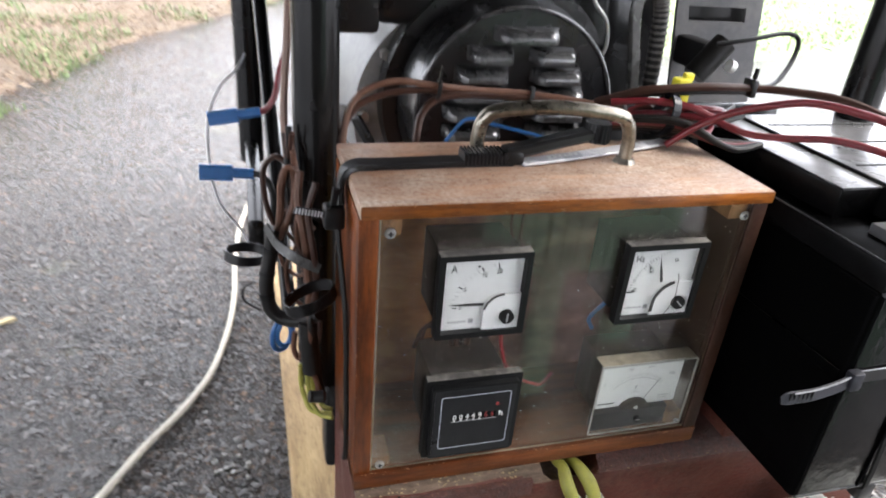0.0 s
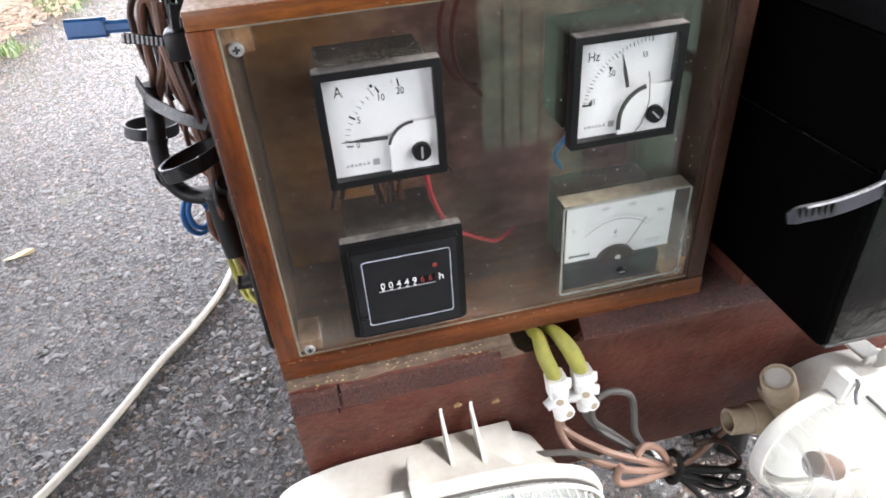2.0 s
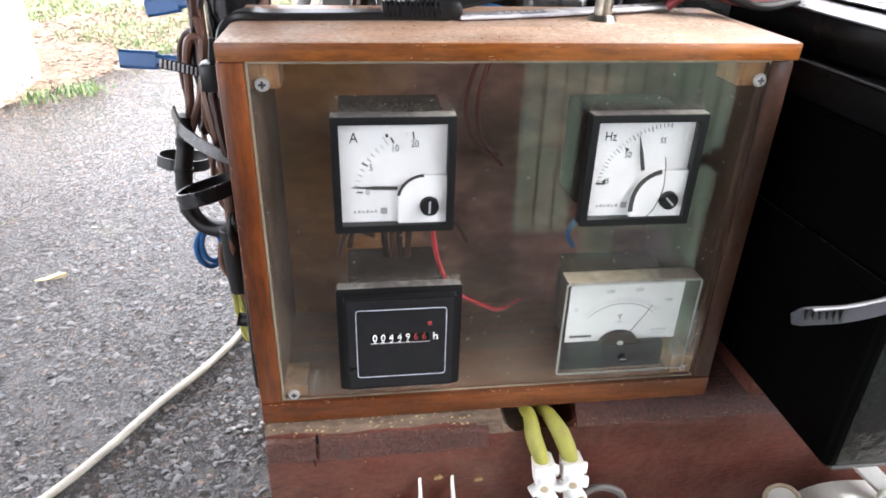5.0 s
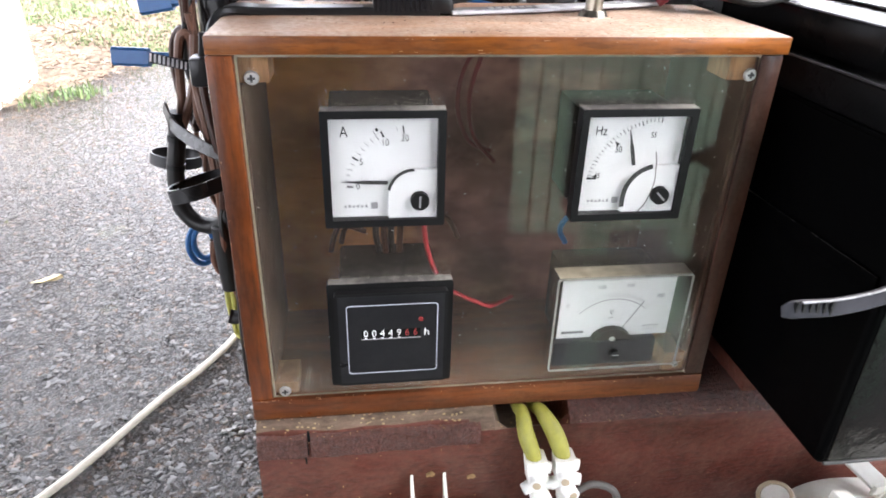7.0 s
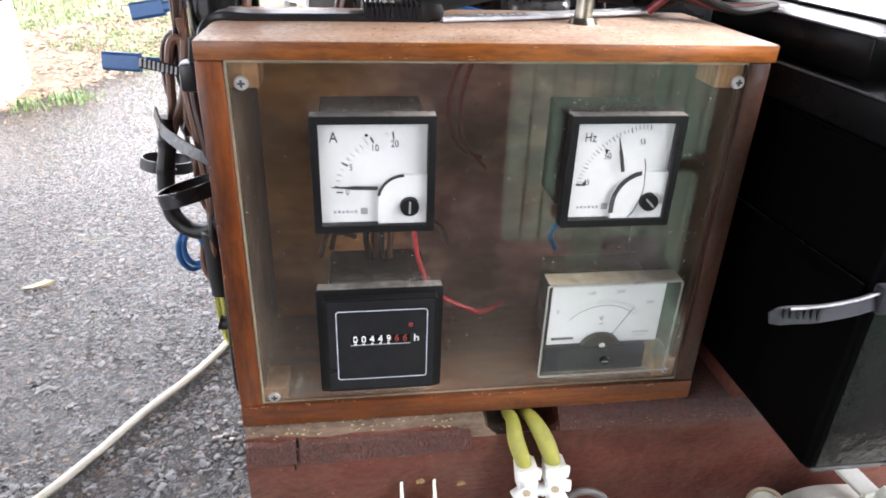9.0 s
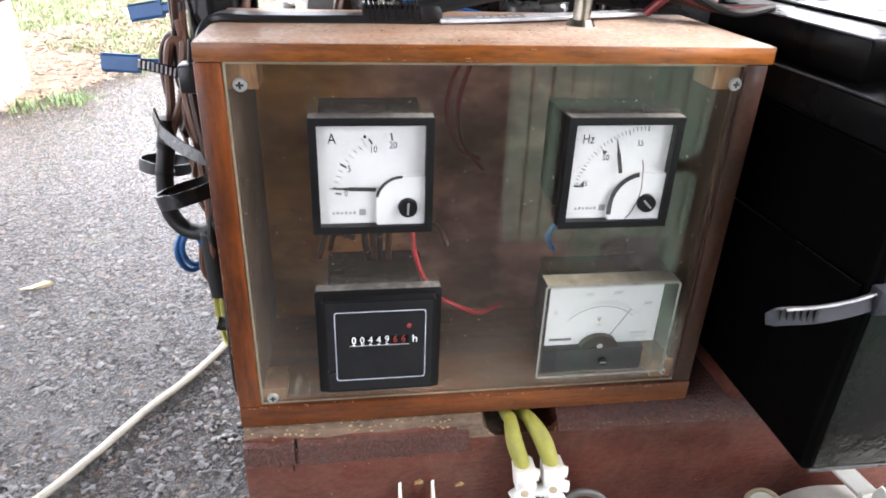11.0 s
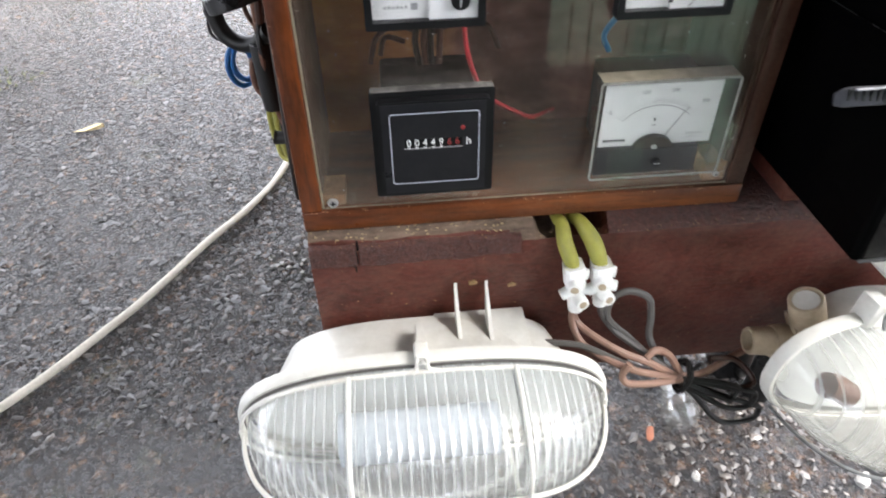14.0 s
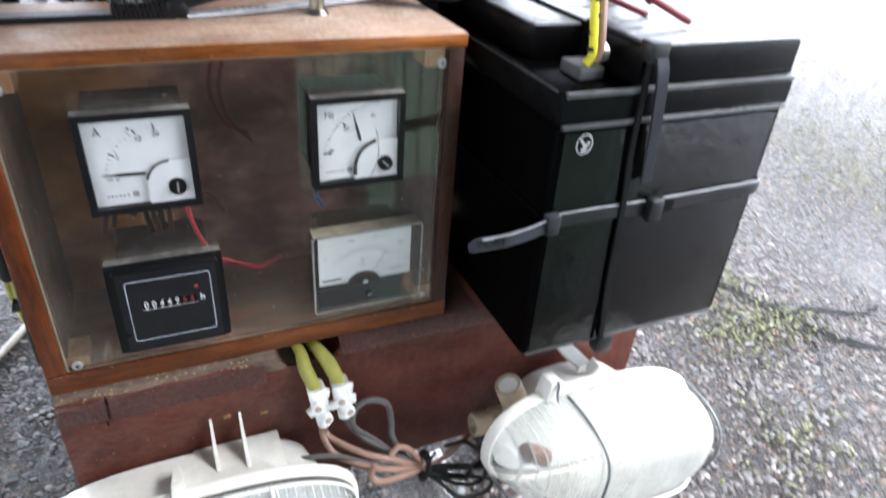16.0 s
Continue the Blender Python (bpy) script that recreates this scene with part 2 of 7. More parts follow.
def inner_back(name):
    """Wood of the inner back: dark purplish brown, with warm light along one end painted in as amber, in broad wavy
    figure.
    """
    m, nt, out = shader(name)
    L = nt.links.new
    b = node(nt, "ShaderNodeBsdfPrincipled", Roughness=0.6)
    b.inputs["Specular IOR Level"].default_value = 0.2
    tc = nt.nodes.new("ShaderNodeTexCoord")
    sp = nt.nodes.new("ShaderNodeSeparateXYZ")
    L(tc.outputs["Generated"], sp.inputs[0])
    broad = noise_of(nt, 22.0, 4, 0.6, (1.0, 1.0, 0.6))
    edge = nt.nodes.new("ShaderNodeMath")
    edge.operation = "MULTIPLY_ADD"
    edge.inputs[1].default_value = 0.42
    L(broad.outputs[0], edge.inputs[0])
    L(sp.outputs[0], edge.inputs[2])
    # mask of the warm light painted in along one end
    lit_end = ramp(nt, edge.outputs[0], [(0.30, (1, 1, 1)), (0.42, (0.55, 0.55, 0.55)), (0.58, (0, 0, 0))])
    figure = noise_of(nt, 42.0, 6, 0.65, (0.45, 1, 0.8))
    base_wood = ramp(nt, figure.outputs[0], [(0.32, (0.080, 0.038, 0.036)), (0.52, (0.22, 0.117, 0.103)), (0.68, (0.40, 0.23, 0.187))])
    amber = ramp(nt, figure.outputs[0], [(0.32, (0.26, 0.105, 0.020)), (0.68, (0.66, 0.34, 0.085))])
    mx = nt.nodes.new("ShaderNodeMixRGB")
    L(lit_end.outputs[0], mx.inputs[0])
    L(base_wood.outputs[0], mx.inputs[1])
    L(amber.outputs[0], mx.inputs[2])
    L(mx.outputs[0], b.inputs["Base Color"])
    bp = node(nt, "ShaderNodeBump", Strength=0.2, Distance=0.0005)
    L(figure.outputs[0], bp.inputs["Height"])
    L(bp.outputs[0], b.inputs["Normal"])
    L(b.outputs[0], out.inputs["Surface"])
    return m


def island_mat(name, stops, rough=0.7, bump=0.2):
    """Loose small pieces: each one takes its own colour."""
    m, nt, out = shader(name)
    L = nt.links.new
    b = node(nt, "ShaderNodeBsdfPrincipled", Roughness=rough)
    g = nt.nodes.new("ShaderNodeNewGeometry")
    r = ramp(nt, g.outputs["Random Per Island"], stops)
    nz = noise_of(nt, 300.0, 3)
    hs = nt.nodes.new("ShaderNodeMixRGB")
    hs.blend_type = "MULTIPLY"
    hs.inputs[0].default_value = 0.5
    L(r.outputs[0], hs.inputs[1])
    L(nz.outputs[0], hs.inputs[2])
    L(hs.outputs[0], b.inputs["Base Color"])
    L(b.outputs[0], out.inputs["Surface"])
    return m


def asphalt():
    """Worn damp asphalt: chips of all sizes in dark binder, some wet, browner and mossy in patches."""
    m, nt, out = shader("damp_asphalt")
    L = nt.links.new
    b = nt.nodes.new("ShaderNodeBsdfPrincipled")
    tc = nt.nodes.new("ShaderNodeTexCoord")
    wob = noise_of(nt, 170.0, 4, 0.7)
    bend = nt.nodes.new("ShaderNodeMixRGB")
    bend.blend_type = "ADD"
    bend.inputs[0].default_value = 0.013
    L(tc.outputs["Object"], bend.inputs[1])
    L(wob.outputs["Color"], bend.inputs[2])
    vo = node(nt, "ShaderNodeTexVoronoi", Scale=120.0, Randomness=1.0)
    v2 = node(nt, "ShaderNodeTexVoronoi", Scale=330.0, Randomness=1.0)
    L(bend.outputs[0], vo.inputs["Vector"])
    L(bend.outputs[0], v2.inputs["Vector"])
    sep = nt.nodes.new("ShaderNodeSeparateColor")
    L(vo.outputs["Color"], sep.inputs[0])
    se2 = nt.nodes.new("ShaderNodeSeparateColor")
    L(v2.outputs["Color"], se2.inputs[0])
    stones = ramp(nt, sep.outputs[0], [(0.0, (0.0095, 0.0059, 0.0040)), (0.40, (0.0274, 0.0178, 0.0119)), (0.68, (0.0511, 0.0343, 0.0236)), (0.86, (0.0876, 0.0606, 0.0424)), (0.96, (0.1420, 0.1017, 0.0729)), (1.0, (0.2177, 0.1615, 0.1193))])
    chips = ramp(nt, se2.outputs[0], [(0.0, (0.45, 0.42, 0.40)), (0.5, (0.95, 0.92, 0.90)), (0.9, (1.3, 1.26, 1.22)), (1.0, (1.8, 1.7, 1.65))])
    gap = ramp(nt, vo.outputs["Distance"], [(0.30, (1, 1, 1)), (0.62, (0.30, 0.27, 0.26))])
    big = noise_of(nt, 1.7, 8, 0.7)
    tone = ramp(nt, big.outputs[0], [(0.3, (0.74, 0.66, 0.60)), (0.55, (1.10, 1.0, 0.92)), (0.75, (1.5, 1.35, 1.2))])
    mid = noise_of(nt, 48.0, 7, 0.75)
    patch = ramp(nt, mid.outputs[0], [(0.36, (0.46, 0.42, 0.40)), (0.53, (1.0, 1.0, 1.0)), (0.68, (1.5, 1.44, 1.38))])
    colour = stones.outputs[0]
    for other in (chips, gap, tone, patch):
        mul = nt.nodes.new("ShaderNodeMixRGB")
        mul.blend_type = "MULTIPLY"
        mul.inputs[0].default_value = 1.0
        L(colour, mul.inputs[1])
        L(other.outputs[0], mul.inputs[2])
        colour = mul.outputs[0]
    moss_n = noise_of(nt, 4.2, 9, 0.75)
    moss = ramp(nt, moss_n.outputs[0], [(0.58, (0, 0, 0)), (0.72, (0.8, 0.8, 0.8))])
    mx = nt.nodes.new("ShaderNodeMixRGB")
    L(moss.outputs[0], mx.inputs[0])
    L(colour, mx.inputs[1])
    mx.inputs[2].default_value = (0.125, 0.130, 0.070, 1)
    L(mx.outputs[0], b.inputs["Base Color"])
    wet = ramp(nt, se2.outputs[1], [(0.0, (0.06,) * 3), (0.45, (0.17,) * 3), (1.0, (0.44,) * 3)])
    L(wet.outputs[0], b.inputs["Roughness"])
    b.inputs["Specular IOR Level"].default_value = 0.68
    sm = nt.nodes.new("ShaderNodeMath")
    sm.operation = "ADD"
    L(vo.outputs["Distance"], sm.inputs[0])
    L(v2.outputs["Distance"], sm.inputs[1])
    bp = node(nt, "ShaderNodeBump", Strength=0.95, Distance=0.0048)
    bp.invert = True
    L(sm.outputs[0], bp.inputs["Height"])
    L(bp.outputs[0], b.inputs["Normal"])
    L(b.outputs[0], out.inputs["Surface"])
    return m


M_ASPHALT = asphalt()
M_SOIL = mat("verge_soil", (0.115, 0.085, 0.057), 0.9, vary=0.6, big=6, fine=90, bump=0.8, bump_dist=0.01)
M_LAWN = mat("lawn_soil", (0.15, 0.205, 0.083), 0.9, vary=0.4, big=3, fine=60, bump=0.8, bump_dist=0.01)
M_STONE = island_mat("aggregate_stones", [(0.0, (0.015, 0.0116, 0.0094)), (0.4, (0.036, 0.0295, 0.0248)), (0.75, (0.063, 0.053, 0.0455)), (0.94, (0.098, 0.084, 0.073)), (1.0, (0.175, 0.152, 0.134))], 0.42)
M_GRASS = island_mat("grass_blades", [(0.0, (0.068, 0.128, 0.038)), (0.6, (0.123, 0.204, 0.064)), (1.0, (0.221, 0.281, 0.119))], 0.6)
M_STRAW = island_mat("dry_litter", [(0.0, (0.088, 0.050, 0.032)), (0.5, (0.184, 0.124, 0.080)), (1.0, (0.288, 0.220, 0.152))], 0.8)
M_TEAK_X = wood("varnished_wood_x", (0.085, 0.019, 0.0028), (0.34, 0.104, 0.0105), along="x", coat=0.25, dust=0.05, patchy=1.0)
M_TEAK_Z = wood("varnished_wood_z", (0.055, 0.0115, 0.0020), (0.245, 0.058, 0.0052), along="z", coat=0.12, dust=0.03, patchy=1.0)
# right side board only: the battery's shade put into a darker wood
M_TEAK_SHADED = wood("varnished_wood_shaded", (0.012, 0.0036, 0.0022), (0.046, 0.0120, 0.0062), along="z", coat=0.1, dust=0.06)
M_TEAK_B = wood("varnished_wood_low", (0.055, 0.012, 0.0032), (0.19, 0.050, 0.010), along="x", coat=0.1, dust=0.16, dust_col=(0.25, 0.15, 0.085))
M_TEAK_TOP = wood("worn_dusty_wood_top", (0.14, 0.046, 0.018), (0.38, 0.170, 0.075), rough=0.5, along="x", coat=0.1, dust=0.95, dust_col=(0.54, 0.43, 0.34), bump=0.8, patchy=1.0)
M_INSIDE = inner_back("box_inside_lit_end")
# brown that stands in for shade on the box's inner side faces
M_INNER_SHADE = mat("inner_shade_brown", (0.030, 0.015, 0.010), 0.6, vary=0.5, big=20, dust=0.1, dust_col=(0.08, 0.055, 0.038))
M_BLOCKWOOD = wood("corner_block_wood", (0.33, 0.185, 0.09), (0.54, 0.34, 0.18), rough=0.6, along="z", coat=0.0)
M_BEAM = mat("brown_painted_timber", (0.074, 0.0195, 0.0130), 0.42, vary=0.7, big=26, fine=420, bump=1.0, stretch=(0.5, 1, 1), dust=0.42, dust_col=(0.135, 0.078, 0.056), coat=0.1, spec=0.22)
M_BEAM_ROUGH = mat("weathered_timber", (0.110, 0.076, 0.056), 0.95, vary=0.8, big=60, fine=500, bump=1.0, stretch=(0.3, 1, 1), dust=0.5, dust_col=(0.21, 0.165, 0.115), spec=0.15)
M_PLANK = wood("raw_pine", (0.25, 0.16, 0.072), (0.40, 0.28, 0.145), rough=0.7, along="y", coat=0.0, dust=0.1)
M_ACRYLIC = clear("dusty_acrylic", (0.97, 0.95, 0.92), 0.015, 0.016, (0.42, 0.32, 0.225), 26.0, speck=0.36, edge=1.68, lo=0.42, hi=0.75, rim=0.19)
M_ACRYLIC_EDGE = mat("acrylic_sawn_edge", (0.25, 0.22, 0.16), 0.35, vary=0.5, big=60)
M_CASE_RIM = mat("frosted_case_edge", (0.24, 0.235, 0.21), 0.3, vary=0.3, big=80)
M_CLEAR = clear("clear_meter_cover", (0.96, 0.965, 0.96), 0.02, 0.03, (0.55, 0.52, 0.46), 120.0, edge=1.35)
M_METERGLASS = clear("meter_glass", (0.98, 0.98, 0.98), 0.03, 0.03, (0.6, 0.6, 0.58), 90.0, edge=1.3)
M_LAMPGLASS = ribbed_glass("pressed_lamp_glass", 0.19, (0.70, 0.72, 0.69), 0.90, 1.0, ribs=0.30)
M_PEBBLE = mat("rough_maroon_paint", (0.088, 0.030, 0.022), 0.5, vary=0.8, big=150, fine=560, bump=1.0, bump_dist=0.0042, dust=0.35, dust_col=(0.18, 0.115, 0.092), spec=0.45)
M_BROWNMID = mat("faded_brown_wire", (0.125, 0.058, 0.036), 0.45, vary=0.4, dust=0.25, dust_col=(0.15, 0.10, 0.075), spec=0.3)
M_LAMPGLASS_MILKY = ribbed_glass("milky_lamp_glass", 0.74, (0.35, 0.348, 0.325), gloss=0.4, ribs=0.04)
M_LAMPGLASS_END = ribbed_glass("clear_end_lamp_glass", 0.30, (0.46, 0.47, 0.44), gloss=1.0, ribs=0.30)
M_BULBGLASS = ribbed_glass("dull_bulb_glass", 0.10, (0.30, 0.30, 0.29))
M_BLACK = mat("black_plastic", (0.0062, 0.0062, 0.0066), 0.45, vary=0.3, dust=0.07, dust_col=(0.06, 0.057, 0.052), spec=0.2)
M_BLACK_DUSTY = mat("dusty_black_plastic", (0.06, 0.055, 0.05), 0.8, vary=0.4, fine=700, dust=0.95, dust_col=(0.42, 0.39, 0.34))
M_RUBBER = mat("black_cable_sheath", (0.007, 0.0065, 0.006), 0.45, vary=0.3, dust=0.15, dust_col=(0.05, 0.046, 0.042), spec=0.25)
M_BATTERY = mat("black_battery_case", (0.0015, 0.0015, 0.0016), 0.24, vary=0.3, big=8, fine=900, bump=0.10, dust=0.03, dust_col=(0.012, 0.0115, 0.011), spec=0.015)
M_LID = mat("glossy_black_lid", (0.0034, 0.0034, 0.0036), 0.2, vary=0.4, big=20, fine=600, bump=0.15, dust=0.08, dust_col=(0.04, 0.039, 0.037), spec=0.07)
M_FILM = mat("glossy_black_film", (0.0018, 0.0017, 0.0016), 0.13, vary=0.5, big=30, fine=90, bump=0.6, bump_dist=0.0012, dust=0.08, dust_col=(0.030, 0.027, 0.024), spec=0.28)
# sky sheen on the black lid, painted in as pale grey
M_BATTERY_SHEEN = mat("sheen_grey_battery_lid", (0.09, 0.09, 0.092), 0.25, vary=0.4, dust=0.6, dust_col=(0.32, 0.315, 0.31), spec=0.5)
# glints on the moulded edges put into a grey, together with their wear
M_BATTERY_RIM = mat("glint_and_wear_battery_edge", (0.040, 0.040, 0.042), 0.3, vary=0.4, dust=0.5, dust_col=(0.20, 0.198, 0.195), spec=0.4)
M_DIAL = mat("white_dial", (0.71, 0.71, 0.69), 0.6, vary=0.04, bump=0.0)
M_DIAL_BACK = mat("meter_body_dark", (0.006, 0.006, 0.006), 0.7, spec=0.1)
M_INK = mat("black_ink", (0.015, 0.015, 0.015), 0.6, vary=0.1, bump=0.0)
M_INK_GREY = mat("grey_ink", (0.28, 0.28, 0.28), 0.6, vary=0.1, bump=0.0)
M_WHITE_INK = mat("white_print", (0.78, 0.78, 0.76), 0.5, vary=0.08, bump=0.0)
M_WHITE_DUST = mat("pale_dust", (0.32, 0.295, 0.26), 0.9, vary=0.2, bump=0.0)
M_NICK = mat("worn_varnish", (0.33, 0.18, 0.095), 0.7, vary=0.3, bump=0.0)
M_LINE = mat("pale_line", (0.42, 0.45, 0.50), 0.5, vary=0.1, bump=0.0)
M_COVER = mat("dark_grey_cover", (0.013, 0.013, 0.015), 0.35, vary=0.3, dust=0.15, dust_col=(0.07, 0.067, 0.063), spec=0.3)
M_GRIT = island_mat("grit", [(0.0, (0.03, 0.02, 0.015)), (0.6, (0.12, 0.08, 0.05)), (1.0, (0.5, 0.42, 0.3))], 0.9)
M_RED_INK = mat("red_print", (0.21, 0.018, 0.016), 0.5, vary=0.15, bump=0.0)
M_HOURFACE = mat("hour_meter_face", (0.0085, 0.009, 0.0105), 0.3, vary=0.3, dust=0.08, dust_col=(0.10, 0.095, 0.09), spec=0.3)
M_CHROME = mat("tarnished_nickel", (0.25, 0.23, 0.19), 0.28, metal=1.0, vary=0.6, big=60, fine=300, dust=0.4, dust_col=(0.10, 0.088, 0.065))
M_STEEL = mat("zinc_screw", (0.52, 0.52, 0.50), 0.4, metal=0.75, vary=0.15)
M_BRASS = mat("brass_coil", (0.028, 0.020, 0.013), 0.4, metal=0.4, vary=0.6, fine=900)
M_FRAME = mat("black_enamel_tube", (0.004, 0.004, 0.004), 0.25, vary=0.3, coat=0.15, dust=0.04, dust_col=(0.10, 0.10, 0.10), spec=0.25)
M_ENGINE = mat("black_engine_paint", (0.006, 0.006, 0.0065), 0.27, vary=0.4, big=20, dust=0.10, dust_col=(0.08, 0.077, 0.072), coat=0.2, spec=0.35)
# paler copy of the engine paint: highlights of louvres and lip put into grey
M_LOUVRE = mat("highlit_louvre", (0.026, 0.026, 0.027), 0.22, vary=0.5, big=40, dust=0.5, dust_col=(0.16, 0.157, 0.15), coat=0.5, spec=0.6)
M_ALU = mat("cast_aluminium", (0.25, 0.252, 0.248), 0.5, metal=0.35, vary=0.25, big=18, dust=0.35, dust_col=(0.42, 0.40, 0.37))
M_GREYPLATE = mat("grey_painted_plate", (0.060, 0.060, 0.064), 0.5, vary=0.25, dust=0.15)
M_LAMPWHITE = mat("off_white_plastic", (0.60, 0.59, 0.54), 0.40, vary=0.12, big=14, dust=0.42, dust_col=(0.38, 0.34, 0.26))
M_LAMPCREAM = mat("aged_cream_plastic", (0.36, 0.29, 0.20), 0.45, vary=0.3, big=30, dust=0.6, dust_col=(0.20, 0.145, 0.085))
M_REFLECT = mat("white_reflector", (0.66, 0.67, 0.64), 0.35, vary=0.05, bump=0.0)
M_OPAL = mat("opal_bulb", (0.42, 0.46, 0.50), 0.8, vary=0.05, bump=0.0)
M_CAGEDARK = mat("grey_wire_cage", (0.13, 0.135, 0.135), 0.4, metal=0.3, vary=0.3)
M_YELLOW = mat("yellow_green_sleeve", (0.29, 0.275, 0.045), 0.55, vary=0.25, big=60, dust=0.3, dust_col=(0.18, 0.17, 0.09))
M_CHOC = mat("white_terminal_plastic", (0.74, 0.74, 0.71), 0.4, vary=0.12, big=120, dust=0.25, dust_col=(0.48, 0.44, 0.36))
M_BROWNWIRE = mat("brown_wire", (0.27, 0.155, 0.112), 0.5, vary=0.3, dust=0.3, dust_col=(0.28, 0.20, 0.15))
M_BROWNDARK = mat("dark_brown_wire", (0.040, 0.0165, 0.0105), 0.42, vary=0.35, dust=0.18, dust_col=(0.085, 0.052, 0.036), spec=0.25)
M_GREYWIRE = mat("grey_wire", (0.085, 0.078, 0.072), 0.5, vary=0.3, dust=0.25, dust_col=(0.15, 0.13, 0.11))
M_RED = mat("red_cable", (0.150, 0.0115, 0.017), 0.38, vary=0.2, dust=0.12, dust_col=(0.16, 0.07, 0.07))
M_REDWIRE = mat("thin_red_wire", (0.32, 0.015, 0.026), 0.45, vary=0.15)
M_BLUE = mat("blue_crimp_sleeve", (0.010, 0.095, 0.27), 0.4, vary=0.2, dust=0.1, dust_col=(0.10, 0.2, 0.32))
M_HOSE = mat("dirty_white_hose", (0.47, 0.43, 0.35), 0.6, vary=0.25, big=20, fine=300, dust=0.35, dust_col=(0.30, 0.26, 0.20))
M_YPLUG = mat("yellow_plug", (0.70, 0.62, 0.03), 0.45, vary=0.15)
M_TIE = mat("black_nylon", (0.006, 0.006, 0.0065), 0.34, vary=0.3, dust=0.06, dust_col=(0.10, 0.10, 0.10), spec=0.35)
M_TIE_WORN = mat("faded_nylon", (0.007, 0.007, 0.0085), 0.22, vary=0.4, big=40, dust=0.05, dust_col=(0.06, 0.06, 0.068), spec=0.2)
M_TIE_TAIL = mat("scuffed_nylon", (0.020, 0.020, 0.025), 0.42, vary=0.3, big=40, dust=0.2, dust_col=(0.09, 0.09, 0.10), spec=0.16)
M_TIE_GLINT = mat("edge_glint_grey", (0.20, 0.20, 0.22), 0.3, vary=0.5, big=90)
M_TAPE = mat("grey_sheen_tape", (0.048, 0.047, 0.045), 0.25, vary=0.4, big=60, dust=0.2, dust_col=(0.2, 0.19, 0.17))
M_PALE = mat("pale_grey_nylon", (0.44, 0.44, 0.45), 0.25, vary=0.15, big=40, dust=0.2, dust_col=(0.3, 0.28, 0.26))
M_GREEN = mat("green_painted_slat", (0.25, 0.365, 0.27), 0.5, vary=0.2, big=5, dust=0.1, dust_col=(0.2, 0.24, 0.18))
M_ROOF = mat("dark_unseen_roof", (0.05, 0.042, 0.036), 0.8, vary=0.4, big=3, fine=60, bump=0.4)
M_WHITEBOX = mat("white_painted_block", (0.80, 0.80, 0.78), 0.6, vary=0.06)
M_MOSS = island_mat("moss", [(0.0, (0.06, 0.065, 0.025)), (0.6, (0.12, 0.13, 0.05)), (1.0, (0.25, 0.26, 0.12))], 0.8)
M_SAWDUST = mat("sawdust", (0.27, 0.20, 0.10), 0.9, vary=0.5, big=300, bump=0.0)
M_LEAF = mat("dead_leaf", (0.50, 0.40, 0.22), 0.7, vary=0.3)
M_DEADLEAF = mat("rusty_leaf", (0.24, 0.085, 0.045), 0.7, vary=0.4)
M_PAPER = mat("pale_crust", (0.30, 0.29, 0.27), 0.8, vary=0.5, big=120)


# ---- building helpers ----
PLACE = {}


def root(name, at, label, category, group="", rot=None):
    ob = new(name)
    m = Matrix.Translation(at) @ (rot.to_4x4() if rot is not None else Matrix())
    ob.matrix_basis = m
    PLACE[ob] = m
    ob.empty_display_size = 0.02
    return tagged(ob, label, category, group)


def mesh_of(name, bm, material, smooth=0.6):
    me = bpy.data.meshes.new(name)
    bm.normal_update()
    bm.to_mesh(me)
    bm.free()
    for x in material if isinstance(material, (list, tuple)) else (material,):
        me.materials.append(x)
    if smooth:
        me.shade_smooth()
        me.set_sharp_from_angle(angle=smooth)
    return me


def part(name, bm, material, parent, label="", local=False, smooth=0.6):
    """Links a bmesh as one mesh object under a thing or a part; the mesh is given in world places unless local."""
    if not local:
        bm.transform(PLACE[parent].inverted())
    ob = new(name, mesh_of(name, bm, material, smooth))
    ob.parent = parent
    PLACE[ob] = PLACE[parent]
    return tagged(ob, label)


def solo(name, bm, material, label, category, group="", kind="", smooth=0.6):
    """A thing of one mesh, with its origin at its middle and base."""
    vs = [v.co for v in bm.verts]
    o = Vector(((min(v.x for v in vs) + max(v.x for v in vs)) / 2, (min(v.y for v in vs) + max(v.y for v in vs)) / 2, min(v.z for v in vs)))
    bm.transform(Matrix.Translation(-o))
    ob = new(name, mesh_of(name, bm, material, smooth))
    ob.matrix_basis = Matrix.Translation(o)
    PLACE[ob] = ob.matrix_basis.copy()
    return tagged(ob, label, category, group, kind)


def box(lo, hi, bevel=0.0, seg=2, bm=None, m=None):
    bm = bm or bmesh.new()
    c = [(a + b) / 2 for a, b in zip(lo, hi)]
    s = [abs(b - a) for a, b in zip(lo, hi)]
    made = bmesh.ops.create_cube(bm, size=1.0, matrix=(m or Matrix()) @ Matrix.Translation(c) @ Matrix.Diagonal((*s, 1)))
    if bevel > 0:
        edges = list({e for v in made["verts"] for e in v.link_edges})
        bmesh.ops.bevel(bm, geom=edges, offset=bevel, segments=seg, affect="EDGES", profile=0.5)
    return bm


